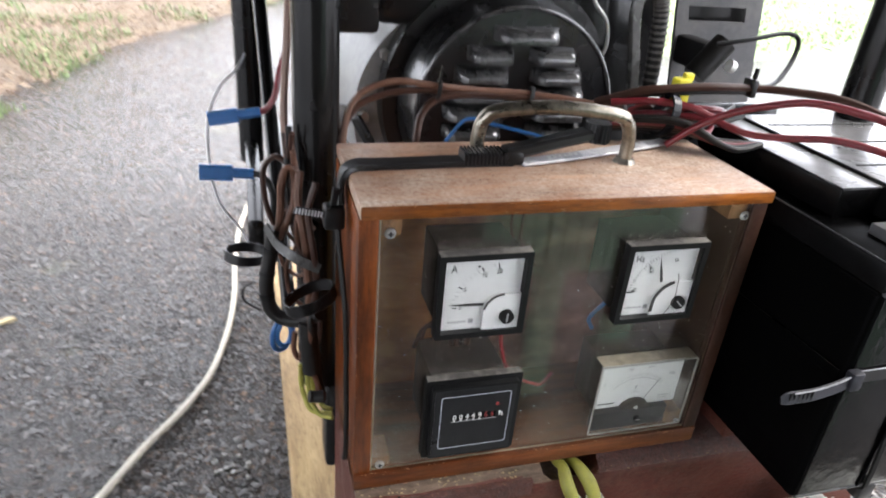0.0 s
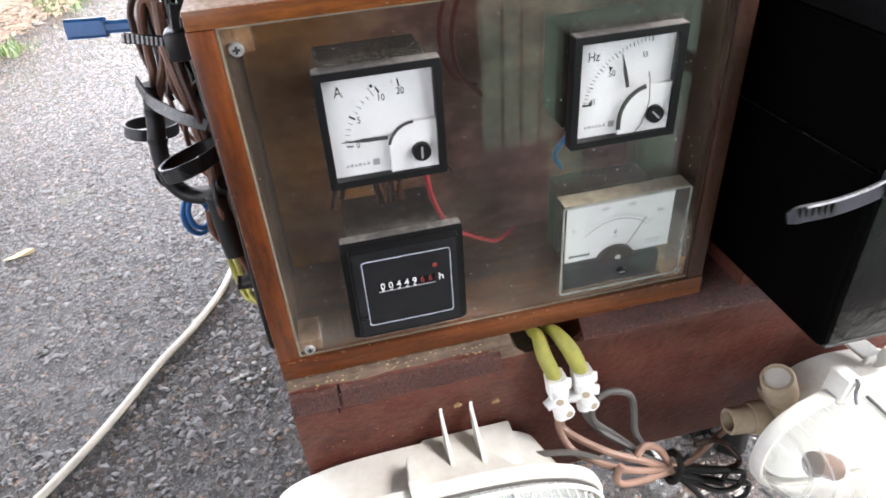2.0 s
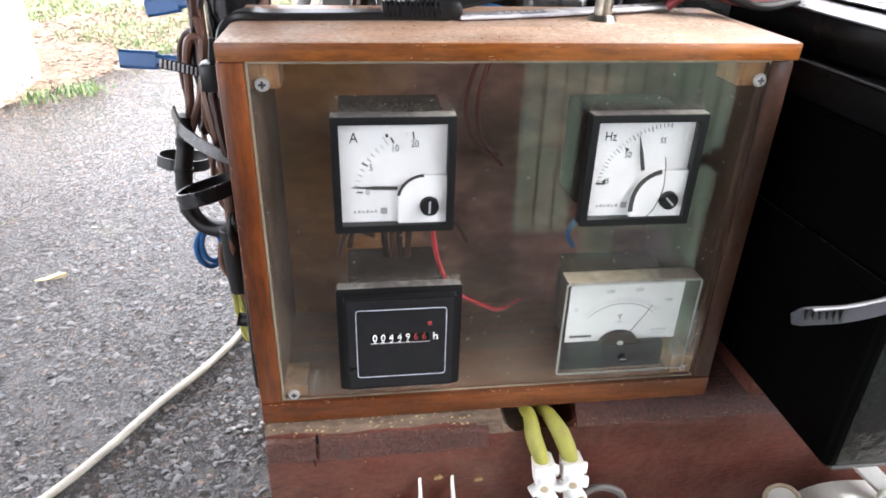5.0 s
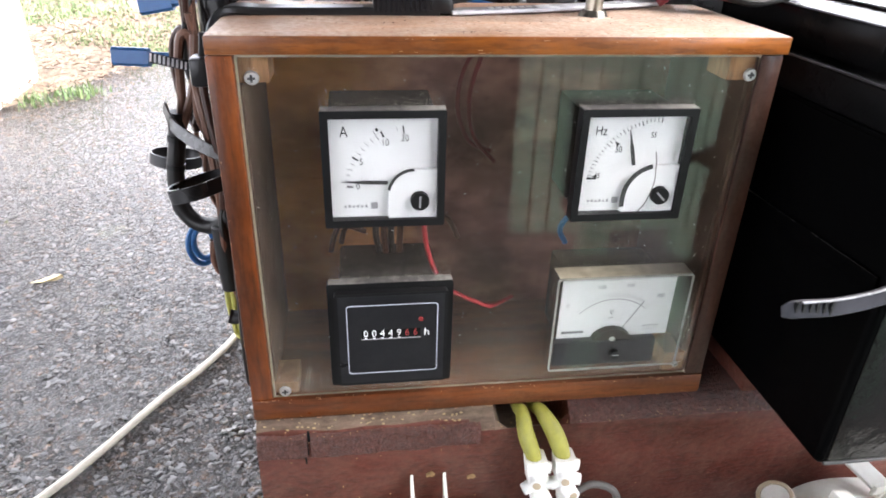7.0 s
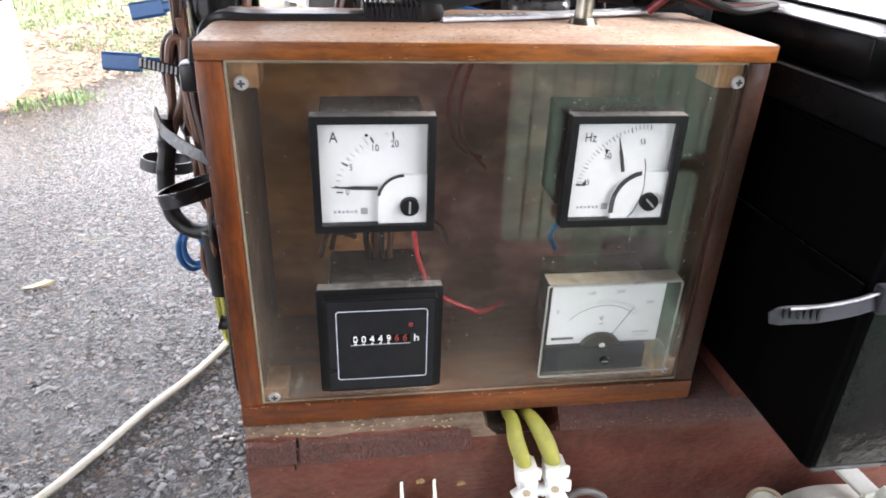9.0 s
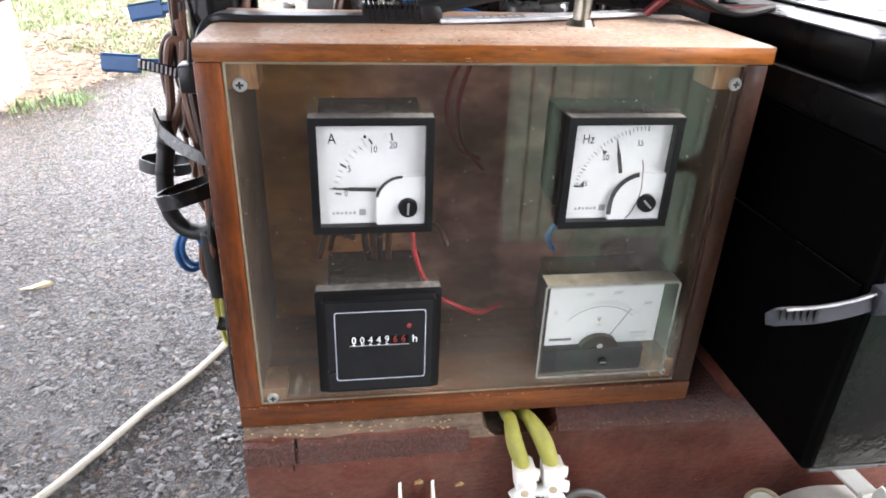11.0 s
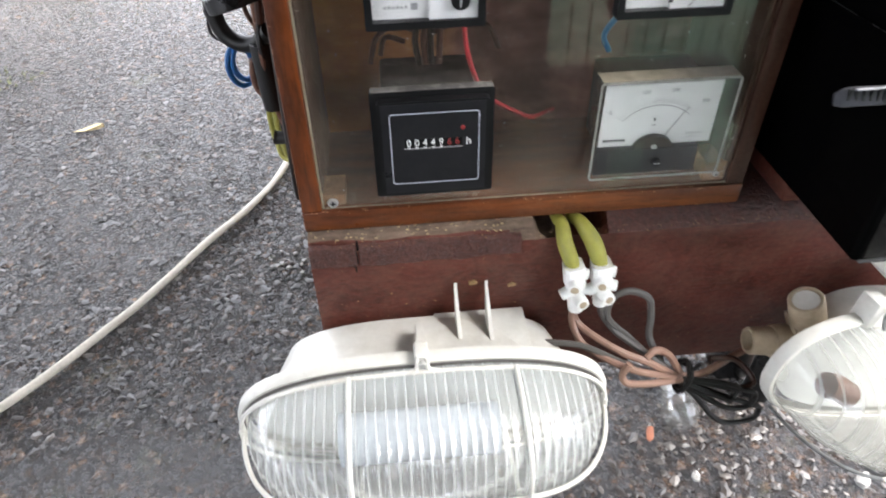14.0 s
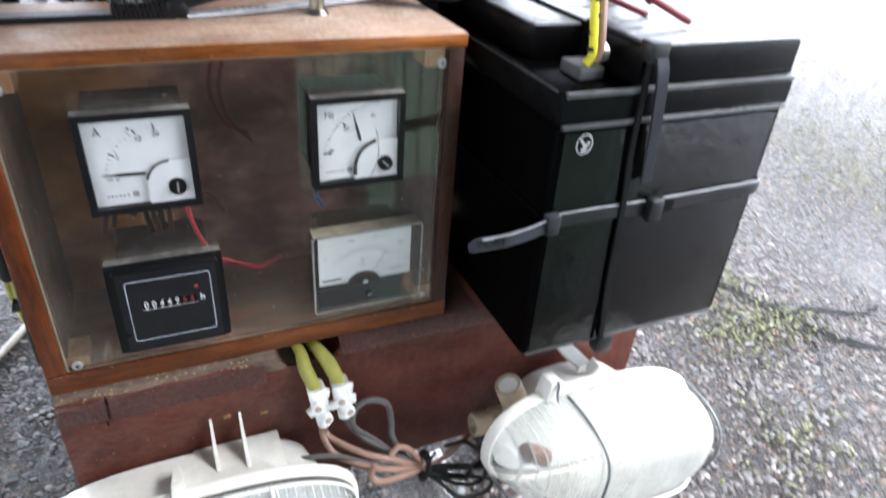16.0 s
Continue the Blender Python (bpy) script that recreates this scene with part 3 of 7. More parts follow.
def rod(p0, p1, r0, r1=None, n=16, bm=None, caps=True):
    bm = bm or bmesh.new()
    p0, p1 = Vector(p0), Vector(p1)
    d = p1 - p0
    turn = d.to_track_quat("Z", "Y").to_matrix().to_4x4()
    bmesh.ops.create_cone(bm, cap_ends=caps, segments=n, radius1=r0, radius2=r0 if r1 is None else r1, depth=d.length,
                          matrix=Matrix.Translation((p0 + p1) / 2) @ turn)
    return bm


def glide(pts, per=8):
    """A smooth line through points (Catmull-Rom)."""
    p = [Vector(q) for q in pts]
    if len(p) < 3:
        return [p[0].lerp(p[-1], k / per) for k in range(per + 1)]
    p = [2 * p[0] - p[1]] + p + [2 * p[-1] - p[-2]]
    out = []
    for i in range(1, len(p) - 2):
        for k in range(per):
            t = k / per
            a, b, c, d = p[i - 1], p[i], p[i + 1], p[i + 2]
            out.append(0.5 * (2 * b + (c - a) * t + (2 * a - 5 * b + 4 * c - d) * t * t + (3 * b - a - 3 * c + d) * t ** 3))
    return out + [p[-2]]


def sweep(pts, profile, side=None, bm=None, closed=False, caps=True, scale=None):
    """Draws a closed outline (list of u, v) along a line. side: the way in which u points; without it the frame is carried along."""
    bm = bm or bmesh.new()
    pts = [Vector(p) for p in pts]
    n = len(pts)
    rings, s = [], None
    for i, p in enumerate(pts):
        a = pts[i - 1] if (i or closed) else p
        b = pts[(i + 1) % n] if (i < n - 1 or closed) else p
        t = (b - a).normalized()
        if side is not None:
            u = Vector(side(p) if callable(side) else side)
        else:
            u = s if s is not None else (Vector((0.31, 0.2, 0.93)) if abs(t.z) < 0.9 else Vector((1, 0.1, 0)))
        u = u - t * u.dot(t)
        u.normalize()
        s = u
        v = t.cross(u)
        k = 1.0 if scale is None else scale(i / (n - 1))
        rings.append([bm.verts.new(p + u * (x * k) + v * (y * k)) for x, y in profile])
    m = len(profile)
    for i in range(n if closed else n - 1):
        a, b = rings[i], rings[(i + 1) % n]
        for j in range(m):
            bm.faces.new((a[j], a[(j + 1) % m], b[(j + 1) % m], b[j]))
    if caps and not closed:
        bm.faces.new(rings[0][::-1])
        bm.faces.new(rings[-1])
    return bm


def ring(r, n=10, ry=None):
    return [(r * math.cos(2 * math.pi * k / n), (ry or r) * math.sin(2 * math.pi * k / n)) for k in range(n)]


def flat(w, h, c=0.0):
    c = c or min(w, h) * 0.25
    return [(-w / 2 + c, -h / 2), (w / 2 - c, -h / 2), (w / 2, -h / 2 + c), (w / 2, h / 2 - c), (w / 2 - c, h / 2), (-w / 2 + c, h / 2), (-w / 2, h / 2 - c), (-w / 2, -h / 2 + c)]


def cable(pts, r, n=10, per=8, bm=None):
    return sweep(glide(pts, per), ring(r, n), bm=bm)


def wire(name, pts, r, material, parent, label="", n=8, per=8):
    return part(name, cable(pts, r, n, per), material, parent, label)


def prism(outline, y0, y1, bm=None):
    """An outline in x and z, drawn out from y0 (front) to y1."""
    bm = bm or bmesh.new()
    a = [bm.verts.new((x, y0, z)) for x, z in outline]
    b = [bm.verts.new((x, y1, z)) for x, z in outline]
    n = len(a)
    bm.faces.new(a)
    bm.faces.new(b[::-1])
    for i in range(n):
        bm.faces.new((a[i], b[i], b[(i + 1) % n], a[(i + 1) % n]))
    bmesh.ops.recalc_face_normals(bm, faces=bm.faces)
    return bm


def rounded(x0, x1, z0, z1, r, n=5):
    pts = []
    for cx, cz, a0 in ((x1 - r, z1 - r, 0), (x0 + r, z1 - r, 90), (x0 + r, z0 + r, 180), (x1 - r, z0 + r, 270)):
        for k in range(n):
            a = radians(a0 + 90 * k / (n - 1))
            pts.append((cx + r * math.cos(a), cz + r * math.sin(a)))
    return pts


def frame_of(outer, inner, y0, y1, bm=None):
    """A flat frame between two outlines of equal count, from y0 (front) to y1."""
    bm = bm or bmesh.new()
    n = len(outer)
    of, inn, ob_, ib = [[bm.verts.new((x, y, z)) for x, z in o] for o, y in ((outer, y0), (inner, y0), (outer, y1), (inner, y1))]
    for i in range(n):
        j = (i + 1) % n
        bm.faces.new((of[i], of[j], inn[j], inn[i]))
        bm.faces.new((ob_[j], ob_[i], ib[i], ib[j]))
        bm.faces.new((of[j], of[i], ob_[i], ob_[j]))
        bm.faces.new((inn[i], inn[j], ib[j], ib[i]))
    bmesh.ops.recalc_face_normals(bm, faces=bm.faces)
    return bm


def writing(name, body, at, size, material, parent, label="", depth=0.00008, squash=1.0, tilt=0.0):
    """Raised characters that face the front (-y), centred at a place."""
    cu = bpy.data.curves.new(name, "FONT")
    cu.body, cu.size, cu.extrude, cu.align_x, cu.align_y = body, size, depth, "CENTER", "CENTER"
    cu.resolution_u = 3
    tmp = new(name, cu)
    bpy.context.view_layer.update()
    me = bpy.data.meshes.new_from_object(tmp.evaluated_get(bpy.context.evaluated_depsgraph_get()))
    bpy.data.objects.remove(tmp)
    bpy.data.curves.remove(cu)
    bm = bmesh.new()
    bm.from_mesh(me)
    bpy.data.meshes.remove(me)
    bm.transform(Matrix.Translation(at) @ Matrix.Rotation(radians(tilt), 4, "Y") @ Matrix.Rotation(radians(90), 4, "X") @ Matrix.Diagonal((squash, 1, 1, 1)))
    return part(name, bm, material, parent, label, smooth=0)


def tick(bm, cx, cz, ang, r0, r1, w, y, thick=0.00016):
    """A scale mark on a dial from r0 to r1 at an angle (degrees, 0 to the right, 90 up)."""
    a = radians(ang)
    d, s = Vector((math.cos(a), 0, math.sin(a))), Vector((-math.sin(a), 0, math.cos(a)))
    c = Vector((cx, y, cz))
    vs = [c + d * r0 - s * w / 2, c + d * r0 + s * w / 2, c + d * r1 + s * w / 2, c + d * r1 - s * w / 2]
    a_ = [bm.verts.new(v) for v in vs]
    b_ = [bm.verts.new(v - Vector((0, thick, 0))) for v in vs]
    bm.faces.new(b_)
    for i in range(4):
        bm.faces.new((a_[i], a_[(i + 1) % 4], b_[(i + 1) % 4], b_[i]))


def screw(at, r, parent, dark=None, slot="cross"):
    """A screw head that faces the front, with its recess."""
    x, y, z = at
    bm = bmesh.new()
    rod((x, y + 0.0006, z), (x, y - 0.0006, z), r, r * 0.8, 20, bm)
    head = part("screw", bm, M_STEEL, parent, "zinc-plated cross-head screw")
    bm = bmesh.new()
    w = r * 0.16
    box((x - r * 0.5, y - 0.00072, z - w), (x + r * 0.5, y - 0.0004, z + w), bm=bm)
    if slot == "cross":
        box((x - w, y - 0.00074, z - r * 0.5), (x + w, y - 0.0004, z + r * 0.5), bm=bm)
    part("screw_recess", bm, M_INK, head)
    return head


# ---- the ground and what closes the place ----
def ground_sheet():
    bm = bmesh.new()
    n = 48
    rows = []
    for j in range(n + 1):
        row = []
        for i in range(n + 1):
            u, v = (i / n * 2 - 1), (j / n * 2 - 1)
            x, y = 0.2 + 3.0 * u + 250 * u ** 7, 0.6 + 3.0 * v + 250 * v ** 7
            far = max(0.0, min(1.0, (math.hypot(x, y) - 0.9) / 2))
            z = far * 0.012 * noise.noise(Vector((x * 0.9, y * 0.9, 0)))
            row.append(bm.verts.new((x, y, z)))
        rows.append(row)
    for j in range(n):
        for i in range(n):
            bm.faces.new((rows[j][i], rows[j][i + 1], rows[j + 1][i + 1], rows[j + 1][i]))
    me = mesh_of("ground", bm, M_ASPHALT)
    return tagged(new("ground", me), "damp worn grey asphalt with light stones and moss", "ground", kind="structure")


ground_sheet()


def stuff(name, verts, faces, material, label, category):
    me = bpy.data.meshes.new(name)
    me.from_pydata(verts, [], faces)
    me.materials.append(material)
    ob = new(name, me)
    return tagged(ob, label, category, kind="stuff")


def stones():
    """Aggregate that stands proud of the asphalt: small faceted pebbles."""
    rng = np.random.default_rng(4)
    V, F = [], []
    base = np.array([(1, 0, 0), (0.3, 0.95, 0), (-0.8, 0.6, 0), (-0.8, -0.6, 0), (0.3, -0.95, 0), (0.25, 0.2, 0.8), (-0.3, -0.15, 0.75)])
    faces = [(0, 1, 5), (1, 2, 5), (2, 6, 5), (2, 3, 6), (3, 4, 6), (4, 0, 5), (4, 5, 6)]
    shapes = [base * (1 + rng.uniform(-0.45, 0.45, base.shape)) * (1.25, 0.8, 1) for _ in range(60)]
    for x0, x1, y0, y1, count in ((-0.75, 0.0, 0.1, 1.1, 9000), (-1.0, 0.0, 1.1, 2.2, 4500), (0.05, 1.1, -0.35, 0.6, 15000), (0.6, 2.2, 0.3, 1.7, 8000)):
        xs, ys = rng.uniform(x0, x1, count), rng.uniform(y0, y1, count)
        size = np.clip(rng.lognormal(-6.05, 0.42, count), 0.0008, 0.0052)
        turn = rng.uniform(0, 6.28, count)
        high = rng.uniform(0.16, 0.45, count)
        for x, y, s, a, h in zip(xs, ys, size, turn, high):
            c, sn = math.cos(a) * s, math.sin(a) * s
            k = len(V)
            V.extend([(x + p[0] * c - p[1] * sn, y + p[0] * sn + p[1] * c, p[2] * s * h + 0.0002) for p in shapes[k % 59]])
            F.extend([tuple(k + i for i in f) for f in faces])
    stuff("asphalt_stones", V, F, M_STONE, "small light and dark stones in the asphalt", "stones")


stones()

# grass verges: a low bank of soil with litter and blades
LEFT_EDGE = [(-0.95, 1.50), (-0.80, 1.72), (-0.68, 1.95), (-0.55, 2.45), (-0.36, 2.95), (-0.1, 3.4), (0.3, 4.2), (0.7, 6.0), (1.0, 9.0)]


def left_of(y):
    for (xa, ya), (xb, yb) in zip(LEFT_EDGE, LEFT_EDGE[1:]):
        if ya <= y <= yb:
            return xa + (xb - xa) * (y - ya) / (yb - ya)
    return None


def right_front(x):
    return 2.75 + 0.28 * (x - 2.0) + 0.25 * math.sin(x * 1.7)


def verge(name, inside, x0, x1, y0, y1, step, label):
    bm = bmesh.new()
    grid = {}
    nx, ny = int((x1 - x0) / step), int((y1 - y0) / step)
    for i in range(nx + 1):
        for j in range(ny + 1):
            x, y = x0 + i * step, y0 + j * step
            d = inside(x, y)
            if d > -step:
                z = -0.012 + min(0.05, max(0, d) * 0.16) + 0.022 * min(1, max(0, d) * 4) * noise.noise(Vector((x * 5, y * 5, 3)))
                grid[i, j] = bm.verts.new((x, y, z))
    for i in range(nx):
        for j in range(ny):
            q = [grid.get(k) for k in ((i, j), (i + 1, j), (i + 1, j + 1), (i, j + 1))]
            if all(q):
                bm.faces.new(q)
    me = mesh_of(name, bm, M_LAWN if "lawn" in label else M_SOIL)
    return tagged(new(name, me), label, "verge", kind="structure")


def in_left(x, y):
    e = left_of(y)
    return -1 if e is None else e - x + 0.05 * noise.noise(Vector((x * 6, y * 6, 0)))


def in_right(x, y):
    return y - right_front(x)


verge("verge_left", in_left, -8.0, 1.1, 1.5, 8.9, 0.07, "earthy verge with dry litter and tufts of grass")
verge("verge_right", in_right, 1.0, 14.0, 2.3, 16.0, 0.25, "pale green lawn beyond the drive")


def blades(name, spots, label, length, material, lean=0.5, width=0.003, seed=5):
    rng = random.Random(seed)
    V, F = [], []
    for x, y, z in spots:
        a, l, w = rng.uniform(0, 6.28), length * rng.uniform(0.5, 1.2), width * rng.uniform(0.6, 1.3)
        dx, dy = math.cos(a), math.sin(a)
        b = lean * rng.uniform(0.3, 1.2)
        k = len(V)
        for t in (0, 0.5, 1.0):
            px, py, pz = x + dx * b * l * t * t, y + dy * b * l * t * t, z + l * t * (1 - 0.35 * b * t)
            ww = w * (1 - 0.85 * t)
            V.extend([(px - dy * ww, py + dx * ww, pz), (px + dy * ww, py - dx * ww, pz)])
        F.extend([(k, k + 1, k + 3, k + 2), (k + 2, k + 3, k + 5, k + 4)])
    stuff(name, V, F, material, label, "grass")


def grass_spots():
    rng = random.Random(8)
    out, litter = [], []
    while len(out) < 46000:
        y = 1.5 + 5.5 * rng.random() ** 1.6
        x = rng.uniform(-3.4, left_of(y) + 0.03)
        d = in_left(x, y)
        g = noise.noise(Vector((x * 2.1, y * 2.1, 7))) + 0.4 * noise.noise(Vector((x * 7, y * 7, 3)))
        if d > 0.0 and g > (0.16 if d < 0.30 else 0.0 if d < 0.9 else -0.14):
            out.append((x, y, min(0.05, d * 0.16) - 0.01))
    while len(litter) < 30000:
        y = 1.5 + 4.0 * rng.random() ** 1.4
        x = rng.uniform(-3.0, left_of(y) + 0.6)
        d = in_left(x, y)
        if d > -0.55 and rng.random() < ((1.0 if d < 0.6 else 0.35) if d > 0.02 else 0.40 * (1 + d / 0.55) ** 3):
            litter.append((x, y, min(0.05, max(0, d) * 0.16) + 0.004))
    for cx, cy, n in ((-0.74, 1.76, 120), (-0.82, 1.68, 60)):
        out += [(cx + rng.gauss(0, 0.045), cy + rng.gauss(0, 0.035), 0.004) for _ in range(n)]
    lawn = []
    while len(lawn) < 30000:
        x, y = rng.uniform(1.2, 10), rng.uniform(2.4, 10)
        if in_right(x, y) > 0.05:
            lawn.append((x, y, 0.03))
    return out, litter, lawn


GRASS, LITTER, LAWN = grass_spots()
blades("grass_tufts", GRASS, "fresh green grass tufts on the verge", 0.034, M_GRASS, seed=11)
blades("lawn_grass", LAWN, "pale green lawn grass", 0.030, M_GRASS, width=0.005, seed=12)


def litter():
    rng = random.Random(31)
    V, F = [], []
    for x, y, z in LITTER:
        small = 0.45 if in_left(x, y) < 0.02 else 1.0
        a, l, w, up = rng.uniform(0, 6.28), small * rng.uniform(0.008, 0.045), small * rng.uniform(0.0006, 0.0030), small * rng.uniform(-0.25, 0.45)
        dx, dy = math.cos(a) * l / 2, math.sin(a) * l / 2
        ox, oy = -math.sin(a) * w, math.cos(a) * w
        dz = up * l / 2
        k = len(V)
        V.extend([(x - dx, y - dy, z - dz + 0.004), (x + ox, y + oy, z + 0.008), (x + dx, y + dy, z + dz + 0.004), (x - ox, y - oy, z + 0.006)])
        F.append((k, k + 1, k + 2, k + 3))
    stuff("dry_litter", V, F, M_STRAW, "dry brown leaves and straw on the verge", "litter")


litter()

# scraps on the asphalt
bm = bmesh.new()
outline = [(-0.024, -0.002), (-0.010, 0.004), (0.010, 0.007), (0.022, 0.003), (0.014, -0.003), (-0.006, -0.006)]
top = [bm.verts.new((x, y, 0.004 + 0.003 * math.sin(x * 90))) for x, y in outline]
low = [bm.verts.new((x, y, 0.0012)) for x, y in outline]
bm.faces.new(top)
bm.faces.new(low[::-1])
for i in range(6):
    bm.faces.new((low[i], low[(i + 1) % 6], top[(i + 1) % 6], top[i]))
bm.transform(pose(-0.424, 0.694, 0.001, 0, 0, 10))
solo("dead_leaf", bm, M_LEAF, "small dry yellow leaf lying on asphalt", "leaf")
bm = bmesh.new()
rng = random.Random(3)
for k in range(16):
    x, y = -0.099 + rng.gauss(0, 0.009) + 0.010 * (k % 3), 0.347 + rng.gauss(0, 0.013)
    r, turn = rng.uniform(0.0015, 0.0055), rng.uniform(0, 6.28)
    rim = [(r * rng.uniform(0.5, 1.2) * math.cos(turn + a * 0.785), r * rng.uniform(0.4, 0.9) * math.sin(turn + a * 0.785)) for a in range(8)]
    top = [bm.verts.new((x + u * 0.85, y + v * 0.85, 0.0028)) for u, v in rim]
    low = [bm.verts.new((x + u, y + v, 0.0002)) for u, v in rim]
    bm.faces.new(top)
    for i in range(8):
        bm.faces.new((low[i], low[(i + 1) % 8], top[(i + 1) % 8], top[i]))
solo("dropping_stain", bm, M_PAPER, "pale grey crusted splash on asphalt", "stain", smooth=0)

def scrap(name, at, size, turn, material, label, category, seed, thick=0.0012):
    """A flat irregular scrap or stone lying on the asphalt."""
    rng = random.Random(seed)
    rim = [(size[0] * rng.uniform(0.7, 1.1) * math.cos(k * 0.628), size[1] * rng.uniform(0.7, 1.1) * math.sin(k * 0.628)) for k in range(10)]
    bm = bmesh.new()
    low = [bm.verts.new((x, y, 0.0004)) for x, y in rim]
    mid = [bm.verts.new((x * 0.96, y * 0.96, thick * rng.uniform(0.6, 1.3))) for x, y in rim]
    top = bm.verts.new((0, 0, thick * 1.5))
    for i in range(10):
        j = (i + 1) % 10
        bm.faces.new((low[i], low[j], mid[j], mid[i]))
        bm.faces.new((mid[i], mid[j], top))
    bm.transform(pose(at[0], at[1], 0.001, 0, 0, turn))
    return solo(name, bm, material, label, category)


scrap("paper_scrap", (0.737, 0.275), (0.024, 0.013), 20, M_PAPER, "crumpled pale paper scrap lying on asphalt", "paper", 5, 0.006)
scrap("pale_stone", (0.423, 0.002), (0.0085, 0.0060), 40, M_PAPER, "small pale stone lying on asphalt", "stone", 6, 0.005)
scrap("pale_stone", (0.284, 0.020), (0.0055, 0.0040), 80, M_PAPER, "small pale stone lying on asphalt", "stone", 7, 0.004)
scrap("brown_leaf", (0.260, 0.067), (0.0100, 0.0045), 70, M_DEADLEAF, "small rust-brown leaf lying on asphalt", "leaf", 8, 0.002)
solo("dry_twig", cable([(0.322, -0.023, 0.0022), (0.342, -0.019, 0.003), (0.360, -0.018, 0.0022)], 0.0010, 7), M_SAWDUST, "thin dry straw lying on asphalt", "twig")

# crack in the asphalt
bm = bmesh.new()
line = [(0.80, 0.40, 0.0), (0.835, 0.335, 0), (0.868, 0.256, 0), (0.890, 0.205, 0), (0.903, 0.160, 0), (0.945, 0.105, 0), (1.02, 0.06, 0), (1.12, 0.0, 0)]
pts = glide(line, 7)
rng = random.Random(9)
verts = []
for i, p in enumerate(pts):
    w = 0.0022 + 0.011 * abs(noise.noise(Vector((i * 0.35, 0, 0)))) + rng.uniform(0, 0.002)
    j = Vector((rng.uniform(-1, 1), rng.uniform(-1, 1), 0)) * 0.004
    verts.append([bm.verts.new(p + j + Vector((w, w, 0.0016))), bm.verts.new(p + j + Vector((0, 0, 0.0006))), bm.verts.new(p + j + Vector((-w, -w, 0.0016)))])
for a, b in zip(verts, verts[1:]):
    bm.faces.new((a[0], a[1], b[1], b[0]))
    bm.faces.new((a[1], a[2], b[2], b[1]))
pts = glide([(0.890, 0.205, 0), (0.94, 0.20, 0), (0.985, 0.172, 0), (1.04, 0.165, 0)], 7)
verts = []
for i, p in enumerate(pts):
    w = 0.002 + 0.006 * abs(noise.noise(Vector((i * 0.5, 4, 0)))) + rng.uniform(0, 0.002)
    j = Vector((rng.uniform(-1, 1), rng.uniform(-1, 1), 0)) * 0.004
    verts.append([bm.verts.new(p + j + Vector((w, w, 0.0018))), bm.verts.new(p + j + Vector((0, 0, 0.0008))), bm.verts.new(p + j + Vector((-w, -w, 0.0018)))])
for a, b in zip(verts, verts[1:]):
    bm.faces.new((a[0], a[1], b[1], b[0]))
    bm.faces.new((a[1], a[2], b[2], b[1]))
tagged(new("asphalt_crack", mesh_of("asphalt_crack", bm, M_DIAL_BACK)), "dark crack running through the asphalt", "crack", kind="structure")

rng = random.Random(61)
moss = []
for cx, cy, r, n in ((0.80, 0.20, 0.05, 380), (0.877, 0.195, 0.03, 160), (0.705, 0.02, 0.05, 160), (1.64, 0.70, 0.18, 900), (1.45, 0.50, 0.14, 600), (1.9, 0.9, 0.3, 900), (0.86, 0.31, 0.03, 120), (-0.62, 0.9, 0.03, 60)):
    moss += [(cx + rng.gauss(0, r), cy + rng.gauss(0, r * 0.8), 0.0005) for _ in range(n)]
blades("moss_tufts", moss, "low moss and weeds in the asphalt", 0.006, M_MOSS, lean=1.2, width=0.0024, seed=13)

# a hose that lies over the asphalt
HOSE = [(-0.03, 1.25, 0.0046), (-0.075, 1.0, 0.0046), (-0.086, 0.84, 0.0046), (-0.087, 0.728, 0.0046), (-0.095, 0.628, 0.0046), (-0.117, 0.522, 0.0046),
        (-0.150, 0.450, 0.0046), (-0.190, 0.388, 0.0046), (-0.228, 0.318, 0.0046), (-0.268, 0.255, 0.0046), (-0.35, 0.15, 0.0046), (-0.50, 0.02, 0.0046)]
solo("white_hose", cable(HOSE, 0.0044, 14, 8), M_HOSE, "dirty white hose snaking over the asphalt", "hose")

# white block with a brown lid, beside the verge
blk = root("white_block", (-1.15, 1.62, 0.0), "white painted block with a brown lid", "block")
part("body", box((-1.42, 1.33, 0.0), (-0.885, 1.90, 0.262), 0.006), M_WHITEBOX, blk)
part("lid", box((-1.43, 1.32, 0.262), (-0.877, 1.91, 0.300), 0.005), M_BEAM, blk, "brown board lid")

# unseen roof over the generator, with an added wall and posts, sized to shape the light
bm = box((ROOF_X0, ROOF_Y0, ROOF_Z), (ROOF_X1, ROOF_Y1, ROOF_Z + 0.06))
tagged(new("ceiling", mesh_of("ceiling", bm, M_ROOF)), "dark unseen roof set to shade the generator", "ceiling", kind="structure")
bm = box((WALL_X0, ROOF_Y0 - 0.06, 0.0), (WALL_X1, ROOF_Y0, ROOF_Z + 0.06))
tagged(new("wall_unseen", mesh_of("wall_unseen", bm, M_ROOF)), "dark unseen wall added to block light from the front", "wall", kind="structure")
for k, (x, y) in enumerate(((ROOF_X0 + 0.1, ROOF_Y0 + 0.1), (ROOF_X1 - 0.1, ROOF_Y0 + 0.1))):
    bm = box((x - 0.05, y - 0.05, 0.0), (x + 0.05, y + 0.05, ROOF_Z), 0.004)
    tagged(new(f"roof_post_{k + 1}", mesh_of("roof_post", bm, M_ROOF)), "dark unseen post added under the roof", "post", kind="structure")

